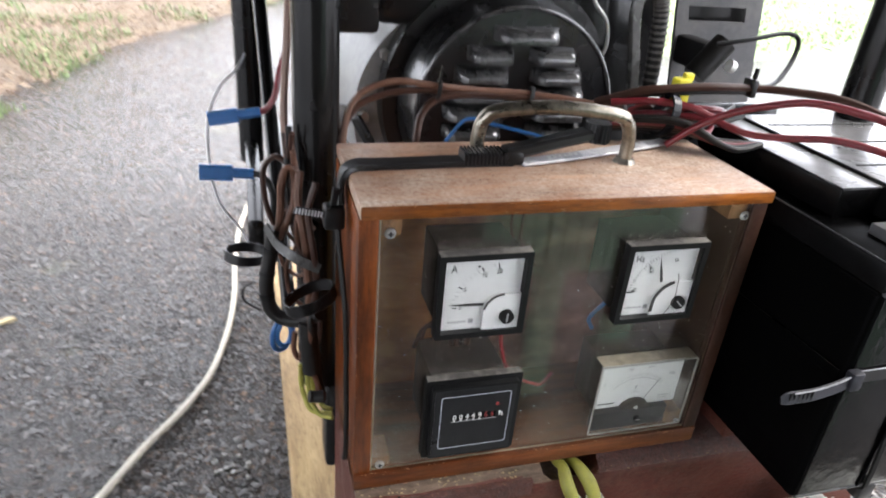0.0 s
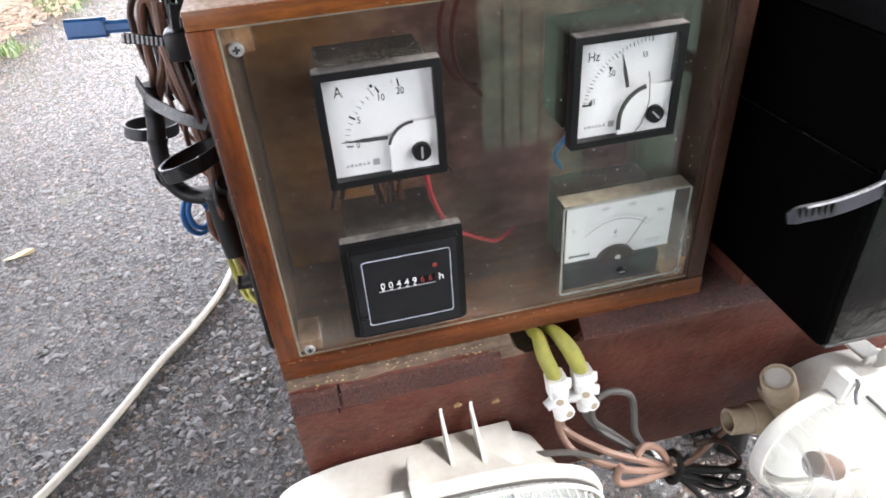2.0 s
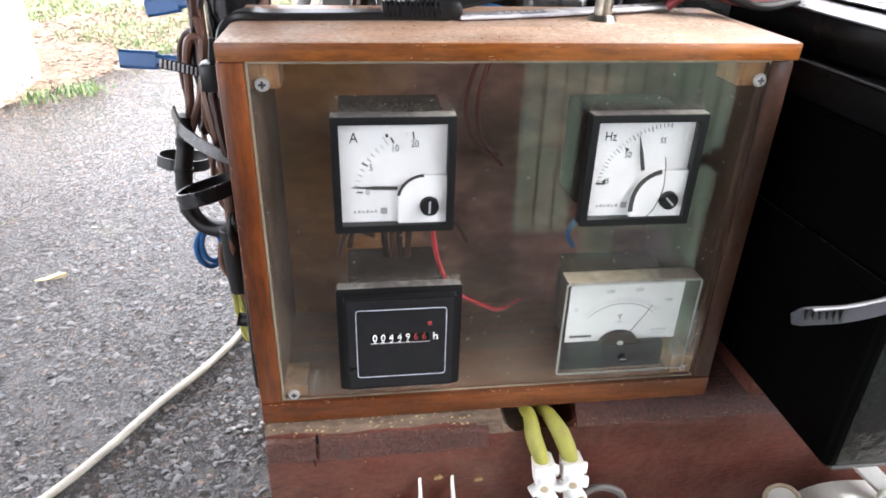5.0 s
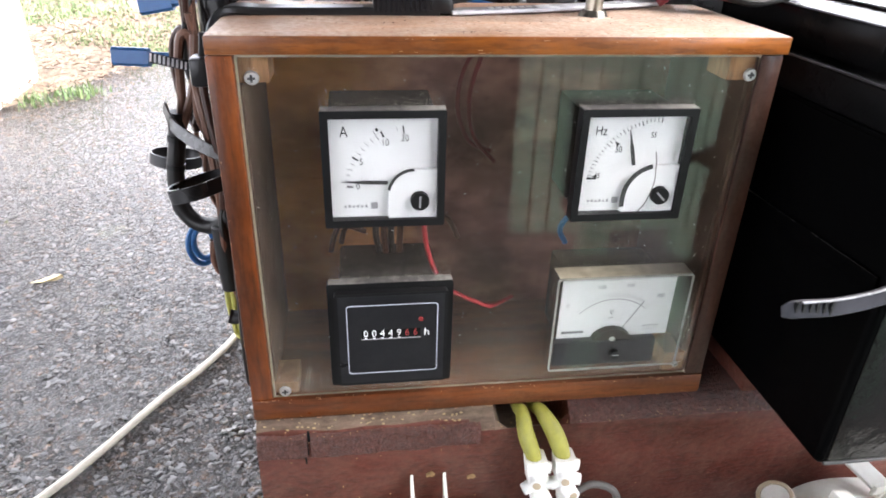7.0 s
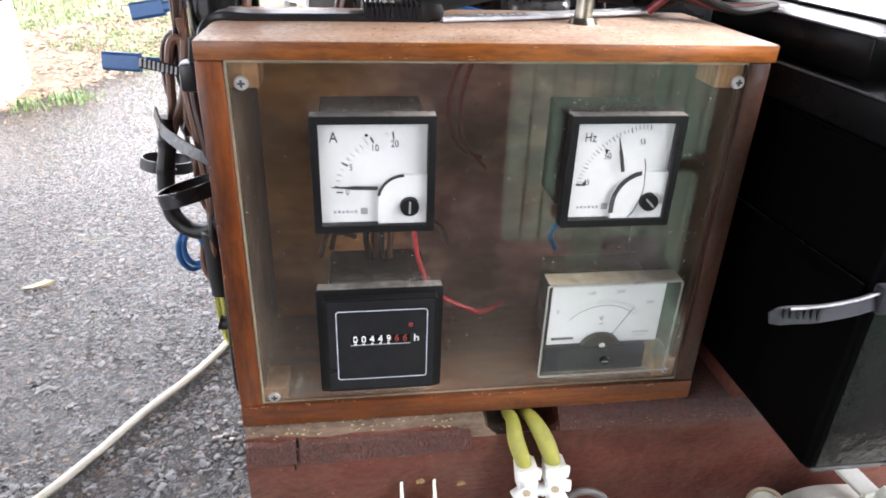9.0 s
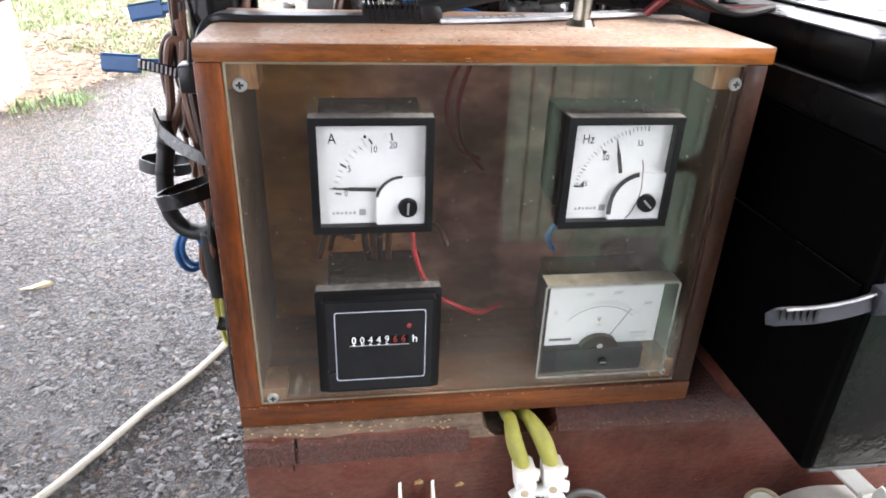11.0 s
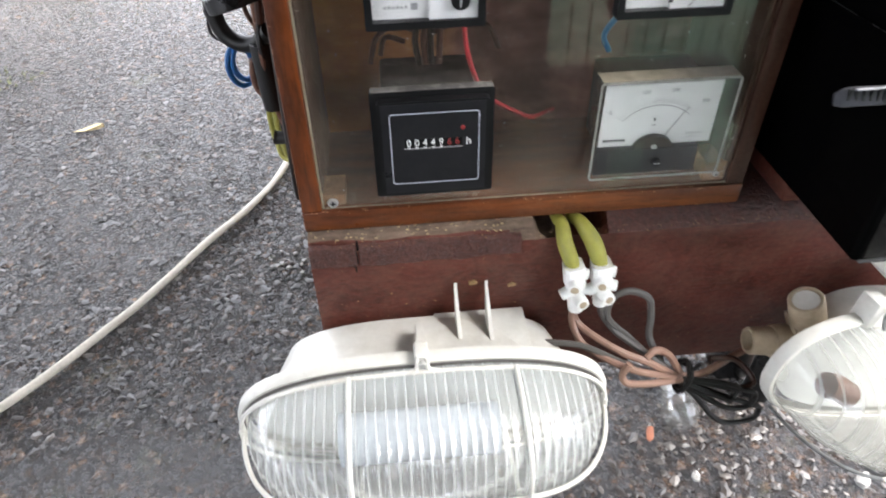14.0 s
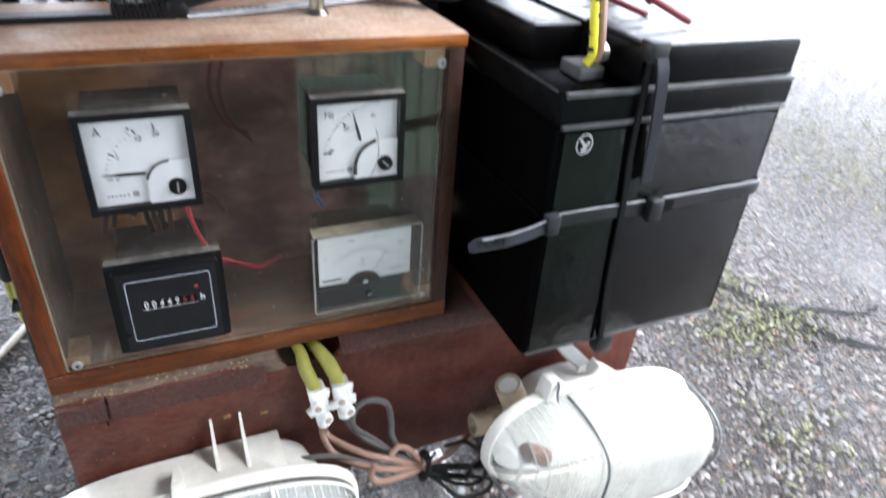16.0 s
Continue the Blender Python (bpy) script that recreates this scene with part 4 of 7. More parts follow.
# green slatted panel standing before the generator
gp = root("slatted_panel", (0.42, -0.40, 0.0), "green painted panel of narrow upright slats", "panel")
for k in range(13):
    x = 0.217 + 0.0205 * k
    part("slat", box((x, -0.402, 0.21), (x + 0.0185, -0.386, 0.54), 0.002), M_GREEN, gp, smooth=0)
part("rail", box((0.222, -0.424, 0.30), (0.47, -0.402, 0.36), 0.002), M_GREEN, gp)
part("rail", box((0.222, -0.424, 0.44), (0.47, -0.402, 0.50), 0.002), M_GREEN, gp)
part("foot", box((0.305, -0.424, 0.0), (0.340, -0.402, 0.30), 0.002), M_GREEN, gp)
part("foot", box((0.42, -0.424, 0.0), (0.46, -0.402, 0.30), 0.002), M_GREEN, gp)

# ---- the generator's frame ----
fr = root("tube_stand", (0.18, 0.30, 0.0), "black enamelled tube frame on a raw timber skid", "frame")
for x, y, z in ((-0.0085, 0.103, 0.3155), (-0.045, 0.48, 0.336), (0.377, 0.103, 0.0), (0.40, 0.60, 0.0)):
    part("post", rod((x, y, z), (x, y, 1.0), 0.0132, n=28), M_FRAME, fr)
part("top_tube", cable([(-0.045, 0.60, 0.98), (-0.045, 0.48, 1.0), (-0.0085, 0.103, 1.0)], 0.0132, 16), M_FRAME, fr)
part("top_tube", rod((-0.0085, 0.103, 1.0), (0.377, 0.103, 1.0), 0.0132, n=16), M_FRAME, fr)
part("bracing_bar", rod((-0.036, 0.44, 0.62), (-0.022, 0.21, 0.30), 0.006, n=12), M_FRAME, fr)
part("chassis_rail", box((-0.052, 0.26, 0.335), (-0.038, 0.62, 0.362), 0.003), M_FRAME, fr)
part("chassis_plate", box((-0.012, 0.14, 0.3155), (0.40, 0.66, 0.326), 0.002), M_GREYPLATE, fr)
part("skid", box((-0.0225, 0.17, 0.0), (0.055, 0.80, 0.05), 0.003), M_PLANK, fr, "raw pine board on the ground")
part("cross_bar", box((-0.005, 0.09, 0.24), (0.37, 0.118, 0.3153), 0.003), M_FRAME, fr)
for x in (0.03, 0.345):
    part("leg", box((x, 0.12, 0.0), (x + 0.03, 0.15, 0.3153), 0.002), M_FRAME, fr)

# painted beam across the front
bm = bmesh.new()
n = 60
for i in range(n + 1):
    x = 0.001 + 0.382 * i / n
    wob = 0.0008 * noise.noise(Vector((x * 40, 0, 0)))
    notch = 0.018 if 0.118 < x < 0.153 else 0.0
    for y, z in ((-0.0095, 0.203), (-0.0105 + wob, 0.240), (-0.0108 + wob, 0.2975), (-0.0105 + 1.5 * wob, 0.3070 + wob), (-0.0075 + 2 * wob, 0.3118 - 0.4 * notch + wob), (-0.002, 0.3153 - notch), (0.07, 0.3153 - notch), (0.085, 0.3153), (0.085, 0.203)):
        bm.verts.new((x, y, z))
bm.verts.ensure_lookup_table()
for i in range(n):
    for j in range(9):
        a, b = i * 9, (i + 1) * 9
        f = bm.faces.new([bm.verts[k] for k in (a + j, b + j, b + (j + 1) % 9, a + (j + 1) % 9)])
        x = 0.001 + 0.382 * (i + 0.5) / n
        f.material_index = 1 if (j in (4, 5) and x < 0.118) or (j in (3, 4, 5) and 0.102 < x < 0.135) else 2 if j in (3, 4, 5) and x > 0.153 else 0
bm.faces.new([bm.verts[k] for k in range(9)])
bm.faces.new([bm.verts[n * 9 + k] for k in range(9)][::-1])
bmesh.ops.recalc_face_normals(bm, faces=bm.faces)
beam = solo("painted_beam", bm, [M_BEAM, M_BEAM_ROUGH, M_PEBBLE], "dark red-brown painted timber beam with a bare grey top edge", "beam")
bm = bmesh.new()
for k in range(7):
    z0, z1 = 0.3135 - 0.0028 * k, 0.3135 - 0.0028 * (k + 1)
    x = 0.0255 - 0.0003 * k + 0.0006 * math.sin(k * 2.1)
    box((x - 0.0006, -0.0113, z1), (x + 0.0005 - 0.00004 * k, -0.0100, z0), bm=bm)
part("crack", bm, M_DIAL_BACK, beam, smooth=0)
# the rough upper band of paint, with an uneven lower edge, parted by the crack
for xa, xb in ((0.0012, 0.0246), (0.0262, 0.1085)):
    bm = bmesh.new()
    nx, nz = int((xb - xa) / 0.0006), 20
    grid = []
    for i in range(nx + 1):
        x = xa + (xb - xa) * i / nx
        low = 0.2975 + 0.0016 * noise.noise(Vector((x * 70, 0, 5))) + 0.0007 * noise.noise(Vector((x * 400, 0, 5))) + 0.022 * (x - 0.05) * (x > 0.05)
        top = 0.3108 + 0.0010 * noise.noise(Vector((x * 90, 3, 5)))
        grid.append([bm.verts.new((x, -0.0114 + (0.0009 if j == 0 else 0.0) + (0.0030 if j == nz else 0.0) - 0.0009 * (0.4 + noise.noise(Vector((x * 1300, j * 0.83, 1)))), low + (top - low) * j / nz)) for j in range(nz + 1)])
    for i in range(nx):
        for j in range(nz):
            bm.faces.new((grid[i][j], grid[i + 1][j], grid[i + 1][j + 1], grid[i][j + 1]))
    part("rough_band", bm, M_PEBBLE, beam, "rough purplish-brown band of old paint")
bm = bmesh.new()
rng = random.Random(78)
for k in range(120):
    x, u = rng.uniform(0.002, 0.112), rng.random()
    if noise.noise(Vector((x * 60, 0, 2))) < rng.uniform(-0.4, 0.3):
        continue
    s = rng.uniform(0.0002, 0.0007)
    bmesh.ops.create_icosphere(bm, subdivisions=1, radius=s, matrix=Matrix.Translation((x, -0.0080 + 0.006 * u, 0.3116 + 0.0040 * u)) @ Matrix.Diagonal((1.5, 1, 0.6, 1)))
tagged(part("sawdust", bm, M_SAWDUST, beam, "yellow crumbs of sawdust on the ledge", smooth=0), kind="stuff")
for x, z in ((0.084, 0.280), (0.105, 0.2765)):
    bm = bmesh.new()
    for k in range(4):
        box((x - 0.002 + 0.001 * k, -0.0118, z - 0.001 + 0.0006 * (k % 2)), (x - 0.0008 + 0.001 * k, -0.0105, z + 0.0006 + 0.0005 * (k % 3)), bm=bm)
    part("chipped_spot", bm, M_PLANK, beam, "raw yellow chip in the paint", smooth=0)
bm = bmesh.new()
rng = random.Random(77)
for k in range(300):
    x, z = rng.uniform(0.003, 0.375), rng.choice((rng.uniform(0.212, 0.314), 0.3105 + rng.gauss(0, 0.0015)))
    s = rng.uniform(0.00012, 0.00036)
    bmesh.ops.create_icosphere(bm, subdivisions=1, radius=s, matrix=Matrix.Translation((x, -0.0112, z)))
tagged(part("grit", bm, M_PLANK, beam, "specks of grit and sawdust", smooth=0), kind="stuff")


# ---- the control box ----
X0, X1, Z0, Z1 = 0.0, 0.2235, 0.3155, 0.4935
cb = root("control_box", (0.112, 0.04, Z0), "varnished wooden control box with a clear front", "control box")
part("top_board", box((X0 + 0.0005, -0.0035, 0.4862), (X1 + 0.0005, 0.082, Z1), 0.0012), [M_TEAK_TOP], cb, "reddish board with a dusty worn top")
part("top_edge", box((X0 + 0.0008, -0.0042, 0.4866), (X1 + 0.0002, -0.0034, 0.4932), 0.0003), M_TEAK_X, cb, "varnished orange-brown front edge")
part("side_board", box((X0, -0.0022, Z0 + 0.004), (X0 + 0.0098, 0.08, 0.4860), 0.001), M_TEAK_Z, cb)
part("side_board", box((X1 - 0.0090, -0.0022, Z0 + 0.004), (X1, 0.08, 0.4860), 0.001), M_TEAK_SHADED, cb, "side board coloured dark for the battery's shade")
part("bottom_board", box((X0, -0.0032, Z0), (X1, 0.08, Z0 + 0.0118), 0.0012), M_TEAK_B, cb)
# thin dark sheets added to the inner faces as the shade in the box
part("shade_lining", box((X0 + 0.0098, 0.004, Z0 + 0.0119), (X0 + 0.0112, 0.0739, 0.4861)), M_INNER_SHADE, cb, "thin dark sheet for the shade inside the box")
part("shade_lining", box((X1 - 0.0104, 0.004, Z0 + 0.0119), (X1 - 0.0090, 0.0739, 0.4861)), M_INNER_SHADE, cb, "thin dark sheet for the shade inside the box")
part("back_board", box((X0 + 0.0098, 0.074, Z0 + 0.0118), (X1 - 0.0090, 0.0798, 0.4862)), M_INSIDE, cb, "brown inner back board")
AX0, AX1, AZ0, AZ1 = 0.0104, 0.2150, 0.3270, 0.4856
pane = part("front_pane", box((AX0, -0.0002, AZ0), (AX1, 0.0022, AZ1)), M_ACRYLIC, cb, "dusty scratched clear acrylic sheet", smooth=0)
pane.visible_shadow = False
part("pane_edge", frame_of(rounded(AX0 - 0.0003, AX1 + 0.0003, AZ0 - 0.0003, AZ1 + 0.0003, 0.0006, 2), rounded(AX0 + 0.0005, AX1 - 0.0005, AZ0 + 0.0005, AZ1 - 0.0005, 0.0006, 2), -0.0007, 0.0004), M_ACRYLIC_EDGE, cb)
for x, z, sx, sz in ((0.0104, 0.4856, 1, -1), (0.2150, 0.4856, -1, -1), (0.0104, 0.3270, 1, 1), (0.2150, 0.3270, -1, 1)):
    part("corner_block", box((x, 0.0026, z), (x + sx * 0.0112, 0.020, z + sz * (0.0105 if z > 0.4 or x > 0.1 else 0.0062))), M_BLOCKWOOD, cb, "square block of raw wood")
for x, z in ((0.0155, 0.4774), (0.2119, 0.4778), (0.0155, 0.3302), (0.2085, 0.3325)):
    screw((x, -0.0004, z), 0.0028 if z > 0.34 or x < 0.1 else 0.0016, cb)
rng = random.Random(91)
V, F = [], []
for k in range(1100):
    x, y, r = rng.uniform(0.003, 0.221), rng.uniform(-0.001, 0.078), rng.uniform(0.00012, 0.00042) * rng.choice((0.5, 0.7, 1))
    if noise.noise(Vector((x * 35, y * 45, 8))) < rng.uniform(-0.35, 0.25):
        continue
    i = len(V)
    V.extend([(x - r * 1.4, y, Z1), (x, y - r, Z1), (x + r * 1.2, y + r * 0.3, Z1), (x, y + r, Z1), (x + r * 0.2, y, Z1 + r * 0.8)])
    F.extend([(i, i + 1, i + 4), (i + 1, i + 2, i + 4), (i + 2, i + 3, i + 4), (i + 3, i, i + 4)])
me = bpy.data.meshes.new("grit")
me.from_pydata(V, [], F)
bm = bmesh.new()
bm.from_mesh(me)
bpy.data.meshes.remove(me)
tagged(part("grit", bm, M_GRIT, cb, "dark and pale grit on the top", smooth=0), kind="stuff")
# handle
ha = part("handle", cable([(0.0735, 0.056, Z1), (0.0735, 0.0555, Z1 + 0.014), (0.0760, 0.0545, Z1 + 0.0225), (0.0845, 0.0525, Z1 + 0.0275), (0.1145, 0.0470, Z1 + 0.0305), (0.147, 0.043, Z1 + 0.0275), (0.1555, 0.0435, Z1 + 0.0225), (0.1585, 0.044, Z1 + 0.014), (0.1585, 0.044, Z1)], 0.0039, 16, 8), M_CHROME, cb, "tarnished nickel-plated bow handle")
for x, y in ((0.0735, 0.056), (0.1585, 0.044)):
    part("collar", rod((x, y, Z1 - 0.0002), (x, y, Z1 + 0.0026), 0.0066, 0.0052, 24), M_CHROME, ha)
# wires inside the box
wire("inner_wire", [(0.0800, 0.014, 0.430), (0.0808, 0.006, 0.4120), (0.0825, 0.006, 0.4000), (0.0865, 0.006, 0.3880), (0.0915, 0.006, 0.3800), (0.0985, 0.008, 0.3740), (0.1070, 0.010, 0.3685), (0.1150, 0.014, 0.3635), (0.128, 0.026, 0.3605)], 0.00110, M_REDWIRE, cb, "thin red wire behind the front")
wire("inner_wire", [(0.112, 0.055, 0.475), (0.107, 0.055, 0.455), (0.110, 0.058, 0.435), (0.122, 0.06, 0.42)], 0.0012, M_RED, cb, "thin red wire behind the front")
for k, dx in enumerate((0.0, 0.0035, 0.0065, 0.0105)):
    wire("inner_wire", [(0.0610 + dx, 0.030, 0.4230), (0.0622 + dx, 0.028 + 0.002 * (k % 2), 0.4100), (0.0606 + dx * 1.1, 0.030, 0.3980), (0.0622 + dx * 0.9, 0.032, 0.3850)], 0.0016, (M_RUBBER, M_BROWNDARK)[k % 2], cb, "dark wire behind the front")
for pts in (((0.0620, 0.030, 0.4020), (0.0520, 0.028, 0.4065), (0.0430, 0.028, 0.4010), (0.0390, 0.030, 0.3880)), ((0.0660, 0.032, 0.3990), (0.0800, 0.030, 0.4055), (0.0940, 0.032, 0.4030), (0.1010, 0.036, 0.3900)), ((0.0560, 0.034, 0.3960), (0.0470, 0.034, 0.3985), (0.0440, 0.034, 0.3900))):
    wire("inner_wire", pts, 0.0013, M_BROWNDARK, cb, "dark wire behind the front")
wire("inner_wire", [(0.16, 0.03, 0.41), (0.152, 0.034, 0.395), (0.156, 0.036, 0.385)], 0.0014, M_BLUE, cb, "thin blue wire behind the front")
wire("inner_wire", [(0.118, 0.06, 0.482), (0.106, 0.06, 0.470), (0.102, 0.06, 0.450), (0.108, 0.06, 0.432), (0.120, 0.062, 0.425)], 0.0012, M_RED, cb, "thin red wire behind the front")
bm = bmesh.new()
rng = random.Random(21)
for k in range(620):
    x, z = rng.uniform(0.012, 0.212), rng.uniform(0.332, 0.484)
    a, l, w = rng.uniform(-0.6, 0.6) + rng.choice((0, 1.57)), rng.uniform(0.00008, 0.0009) * rng.choice((0.12, 0.15, 0.25, 0.8)), rng.uniform(0.000025, 0.00005)
    box((-l, -0.00008, -w), (l, 0.00005, w), bm=bm, m=Matrix.Translation((x, -0.0003, z)) @ Matrix.Rotation(a, 4, "Y"))
tagged(part("scratches", bm, M_WHITE_INK, cb, "fine pale scratches and specks", smooth=0), kind="stuff")


def dust_over(cx, z, half, count, seed, parent):
    """Grains of dust gathered on the acrylic above a meter, thinner the higher."""
    rng = random.Random(seed)
    V, F = [], []
    for k in range(count):
        x, h, s = cx + rng.uniform(-half, half), rng.expovariate(1 / 0.0024), rng.uniform(0.00002, 0.00006)
        if h > 0.014:
            continue
        e = rng.uniform(0.7, 2.2)
        i = len(V)
        V.extend([(x - s * e, -0.00035, z + h), (x, -0.00035, z + h - s), (x + s * e, -0.00035, z + h + s * 0.3), (x, -0.00035, z + h + s), (x, -0.00060, z + h)])
        F.extend([(i, i + 1, i + 4), (i + 1, i + 2, i + 4), (i + 2, i + 3, i + 4), (i + 3, i, i + 4)])
    me = bpy.data.meshes.new("dust")
    me.from_pydata(V, [], F)
    me.materials.append(M_WHITE_DUST)
    bm = bmesh.new()
    bm.from_mesh(me)
    bpy.data.meshes.remove(me)
    tagged(part("dust", bm, M_WHITE_DUST, parent, "pale dust gathered on the front", smooth=0), kind="stuff")


for i, (x, z, h, n) in enumerate(((0.0636, 0.4663, 0.0245, 4200), (0.1663, 0.4658, 0.0245, 3200), (0.0655, 0.3902, 0.0270, 3000), (0.1704, 0.3912, 0.0310, 1000), (0.112, 0.3272, 0.10, 1600))):
    dust_over(x, z, h, n, 40 + i, cb)


# pale worn spots along the edges of the frame
rng = random.Random(52)
bm = bmesh.new()
EDGES = (((0.0100, 0.33), (0.0100, 0.484)), ((0.0004, 0.33), (0.0004, 0.484)), ((0.004, 0.4868), (0.222, 0.4868)), ((0.004, 0.3270), (0.218, 0.3270)), ((0.004, 0.4930), (0.222, 0.4930)), ((0.004, 0.3160), (0.218, 0.3160)))
for (xa, za), (xb, zb) in EDGES:
    up = abs(zb - za) > abs(xb - xa)
    for k in range(16 if up else 36):
        u = rng.random()
        l, w = rng.uniform(0.0002, 0.0014) * rng.choice((0.3, 0.5, 1)), rng.uniform(0.00004, 0.00010)
        x, z = xa + (xb - xa) * u + rng.gauss(0, 0.0004), za + (zb - za) * u + rng.gauss(0, 0.0007)
        y = -0.0043 if za > 0.486 and not up else -0.0033 if not up else -0.0023
        box((x - (w if up else l), y - 0.00006, z - (l if up else w)), (x + (w if up else l), y + 0.0002, z + (l if up else w)), bm=bm)
tagged(part("edge_wear", bm, M_NICK, cb, "pale worn nicks along the edges", smooth=0), kind="stuff")


# ---- the meters in the front ----
def square_meter(name, label, cx, cz, marks, lettering, needle, knob_slot, r=0.0105, slot=0.0012, arrows=()):
    """A 48 mm moving-coil meter: bezel, dial, corner cover with its adjuster, needle."""
    h, yb, yf = 0.0243, -0.0003, -0.0062
    me = root(name, (cx, yf, cz - h), label, "meter")
    part("bezel", frame_of(rounded(cx - h, cx + h, cz - h, cz + h, 0.0007, 3), rounded(cx - h + 0.0031, cx + h - 0.0031, cz - h + 0.0031, cz + h - 0.0031, 0.0003, 3), yf, yb), M_BLACK, me, "black plastic bezel")
    part("dust_ledge", box((cx - h + 0.0003, yf + 0.0003, cz + h - 0.0001), (cx + h - 0.0003, yb, cz + h + 0.0003)), M_BLACK_DUSTY, me, "grey dust on the upper edge")
    d = h - 0.0031
    yd = yf + 0.0042
    part("dial", box((cx - d, yd, cz - d), (cx + d, yd + 0.0008, cz + d)), M_DIAL, me, smooth=0)
    part("housing", box((cx - 0.0215, 0.0024, cz - 0.0215), (cx + 0.0215, 0.036, cz + 0.0215), 0.001), M_DIAL_BACK, me)
    px, pz = cx + 0.0120, cz - 0.0107
    bm = bmesh.new()
    for ang, r0, r1, w in marks:
        tick(bm, px, pz, ang, r0, r1, w, yd)
    for ang, r0, r1, w in arrows:
        a = radians(ang)
        d_, s_ = Vector((math.cos(a), 0, math.sin(a))), Vector((-math.sin(a), 0, math.cos(a)))
        o = Vector((px, yd - 0.0002, pz))
        bm.faces.new([bm.verts.new(p) for p in (o + d_ * r0 + s_ * w, o + d_ * r0 - s_ * w, o + d_ * r1)])
    part("scale", bm, M_INK, me, smooth=0)
    for text, dx, dz, size in lettering:
        writing("lettering", text, (cx + dx, yd - 0.0001, cz + dz), size, M_INK, me, squash=0.8)
    bm = bmesh.new()
    for k in range(6):
        box((cx - 0.0165 + 0.0017 * k, yd - 0.0001, cz - 0.0172), (cx - 0.0155 + 0.0017 * k, yd, cz - 0.0162 + 0.0003 * (k % 2)), bm=bm)
    box((cx - 0.0056, yd - 0.0001, cz - 0.0178), (cx - 0.0028, yd, cz - 0.0150), bm=bm)
    part("small_print", bm, M_INK_GREY, me, "rows of tiny print as bars", smooth=0)
    # cover over the movement: a quarter round block in the lower corner
    zc = cz - 0.0004
    out = [(cx + d, cz - d), (cx + d, zc)]
    for k in range(9):
        a = radians(90 + 90 * k / 8)
        out.append((px + r * math.cos(a), zc - r + r * math.sin(a)))
    out.append((px - r, cz - d))
    part("movement_cover", prism(out, yd - 0.0022, yd), M_DIAL, me, "white raised corner cover")
    part("needle_slot", sweep([(x, yd - 0.0023, z) for x, z in (out[2:10] if slot < 0.0015 else out[3:11] + [(px - r, zc - r - 0.0045)])], flat(0.0006, slot), side=(0, -1, 0)), M_INK, me)
    c0, c1 = (Vector((cx + x, yd - 0.0014, cz + z)) for x, z in needle)
    cm = c0.lerp(c1, 0.58)
    bm = sweep([c0, cm], flat(0.0005, 0.0016), side=(0, 1, 0))
    sweep([cm, c1], flat(0.0003, 0.0012), side=(0, 1, 0), bm=bm, scale=lambda t: 1 - 0.75 * t)
    part("needle", bm, M_INK, me)
    kx, kz = cx + 0.0142, cz - 0.0135
    kn = part("adjuster", rod((kx, yd - 0.0020, kz), (kx, yf - 0.0004, kz), 0.0040, 0.0038, 28), M_BLACK, me, "black slotted adjusting screw")
    s = radians(knob_slot)
    part("slot", box((-0.0026, -0.0001, -0.0004), (0.0026, 0.0001, 0.0004), m=Matrix.Translation((kx, yf - 0.00045, kz)) @ Matrix.Rotation(s, 4, "Y")), M_INK_GREY, kn, smooth=0)
    gl = part("glass", box((cx - d, yf + 0.0009, cz - d), (cx + d, yf + 0.0012, cz + d)), M_METERGLASS, me, smooth=0)
    gl.visible_shadow = False
    return me


amps = [(174 - 5.2 * k, 0.0264, 0.0284, 0.00020) for k in range(1, 11)]
amps += [(174, 0.0246, 0.0272, 0.0006), (148, 0.0262, 0.0290, 0.0007), (117, 0.0262, 0.0288, 0.0007), (99, 0.0250, 0.0282, 0.0006), (104, 0.0266, 0.0284, 0.00016), (122, 0.0276, 0.0304, 0.0002), (119, 0.0296, 0.0308, 0.0011)]
square_meter("ammeter", "square white ammeter dial in black bezel", 0.0636, 0.4420, amps,
             (("A", -0.0155, 0.0148, 0.0062), ("10", 0.0006, 0.0104, 0.0040), ("20", 0.0084, 0.0121, 0.0040), ("5", -0.0090, 0.0025, 0.0040), ("0", -0.0106, -0.0079, 0.0038)), ((0.0014, -0.0060), (-0.0172, -0.0053)), 92)
hz = [(172 - 3.2 * k, 0.0288 - (0.0006 if k % 5 == 0 else 0), 0.0304, 0.00034 if k % 5 == 0 else 0.00024) for k in range(0, 26)]
hz += [(171, 0.0262, 0.0304, 0.0007)]
square_meter("frequency_meter", "square white frequency meter dial in black bezel", 0.1663, 0.4415, hz,
             (("Hz", -0.0143, 0.0142, 0.0056), ("50", -0.0058, 0.0062, 0.0038), ("45", -0.0136, -0.0052, 0.0036), ("55", 0.0084, 0.0122, 0.0034)), ((0.0012, -0.0002), (-0.0026, 0.0150)), 45, 0.0138, 0.0020, ((169, 0.0262, 0.0285, 0.0010), (134, 0.0262, 0.0285, 0.0010)))

hzm = bpy.data.objects["frequency_meter"]
wire("stray_hair", [(0.1747, -0.0066, 0.4481), (0.1756, -0.0068, 0.4440), (0.1759, -0.0068, 0.4400), (0.1762, -0.0068, 0.4340), (0.1740, -0.0066, 0.4255), (0.1712, -0.0066, 0.4215)], 0.00022, M_GREYWIRE, hzm, "thin pale hair stuck on the meter glass")

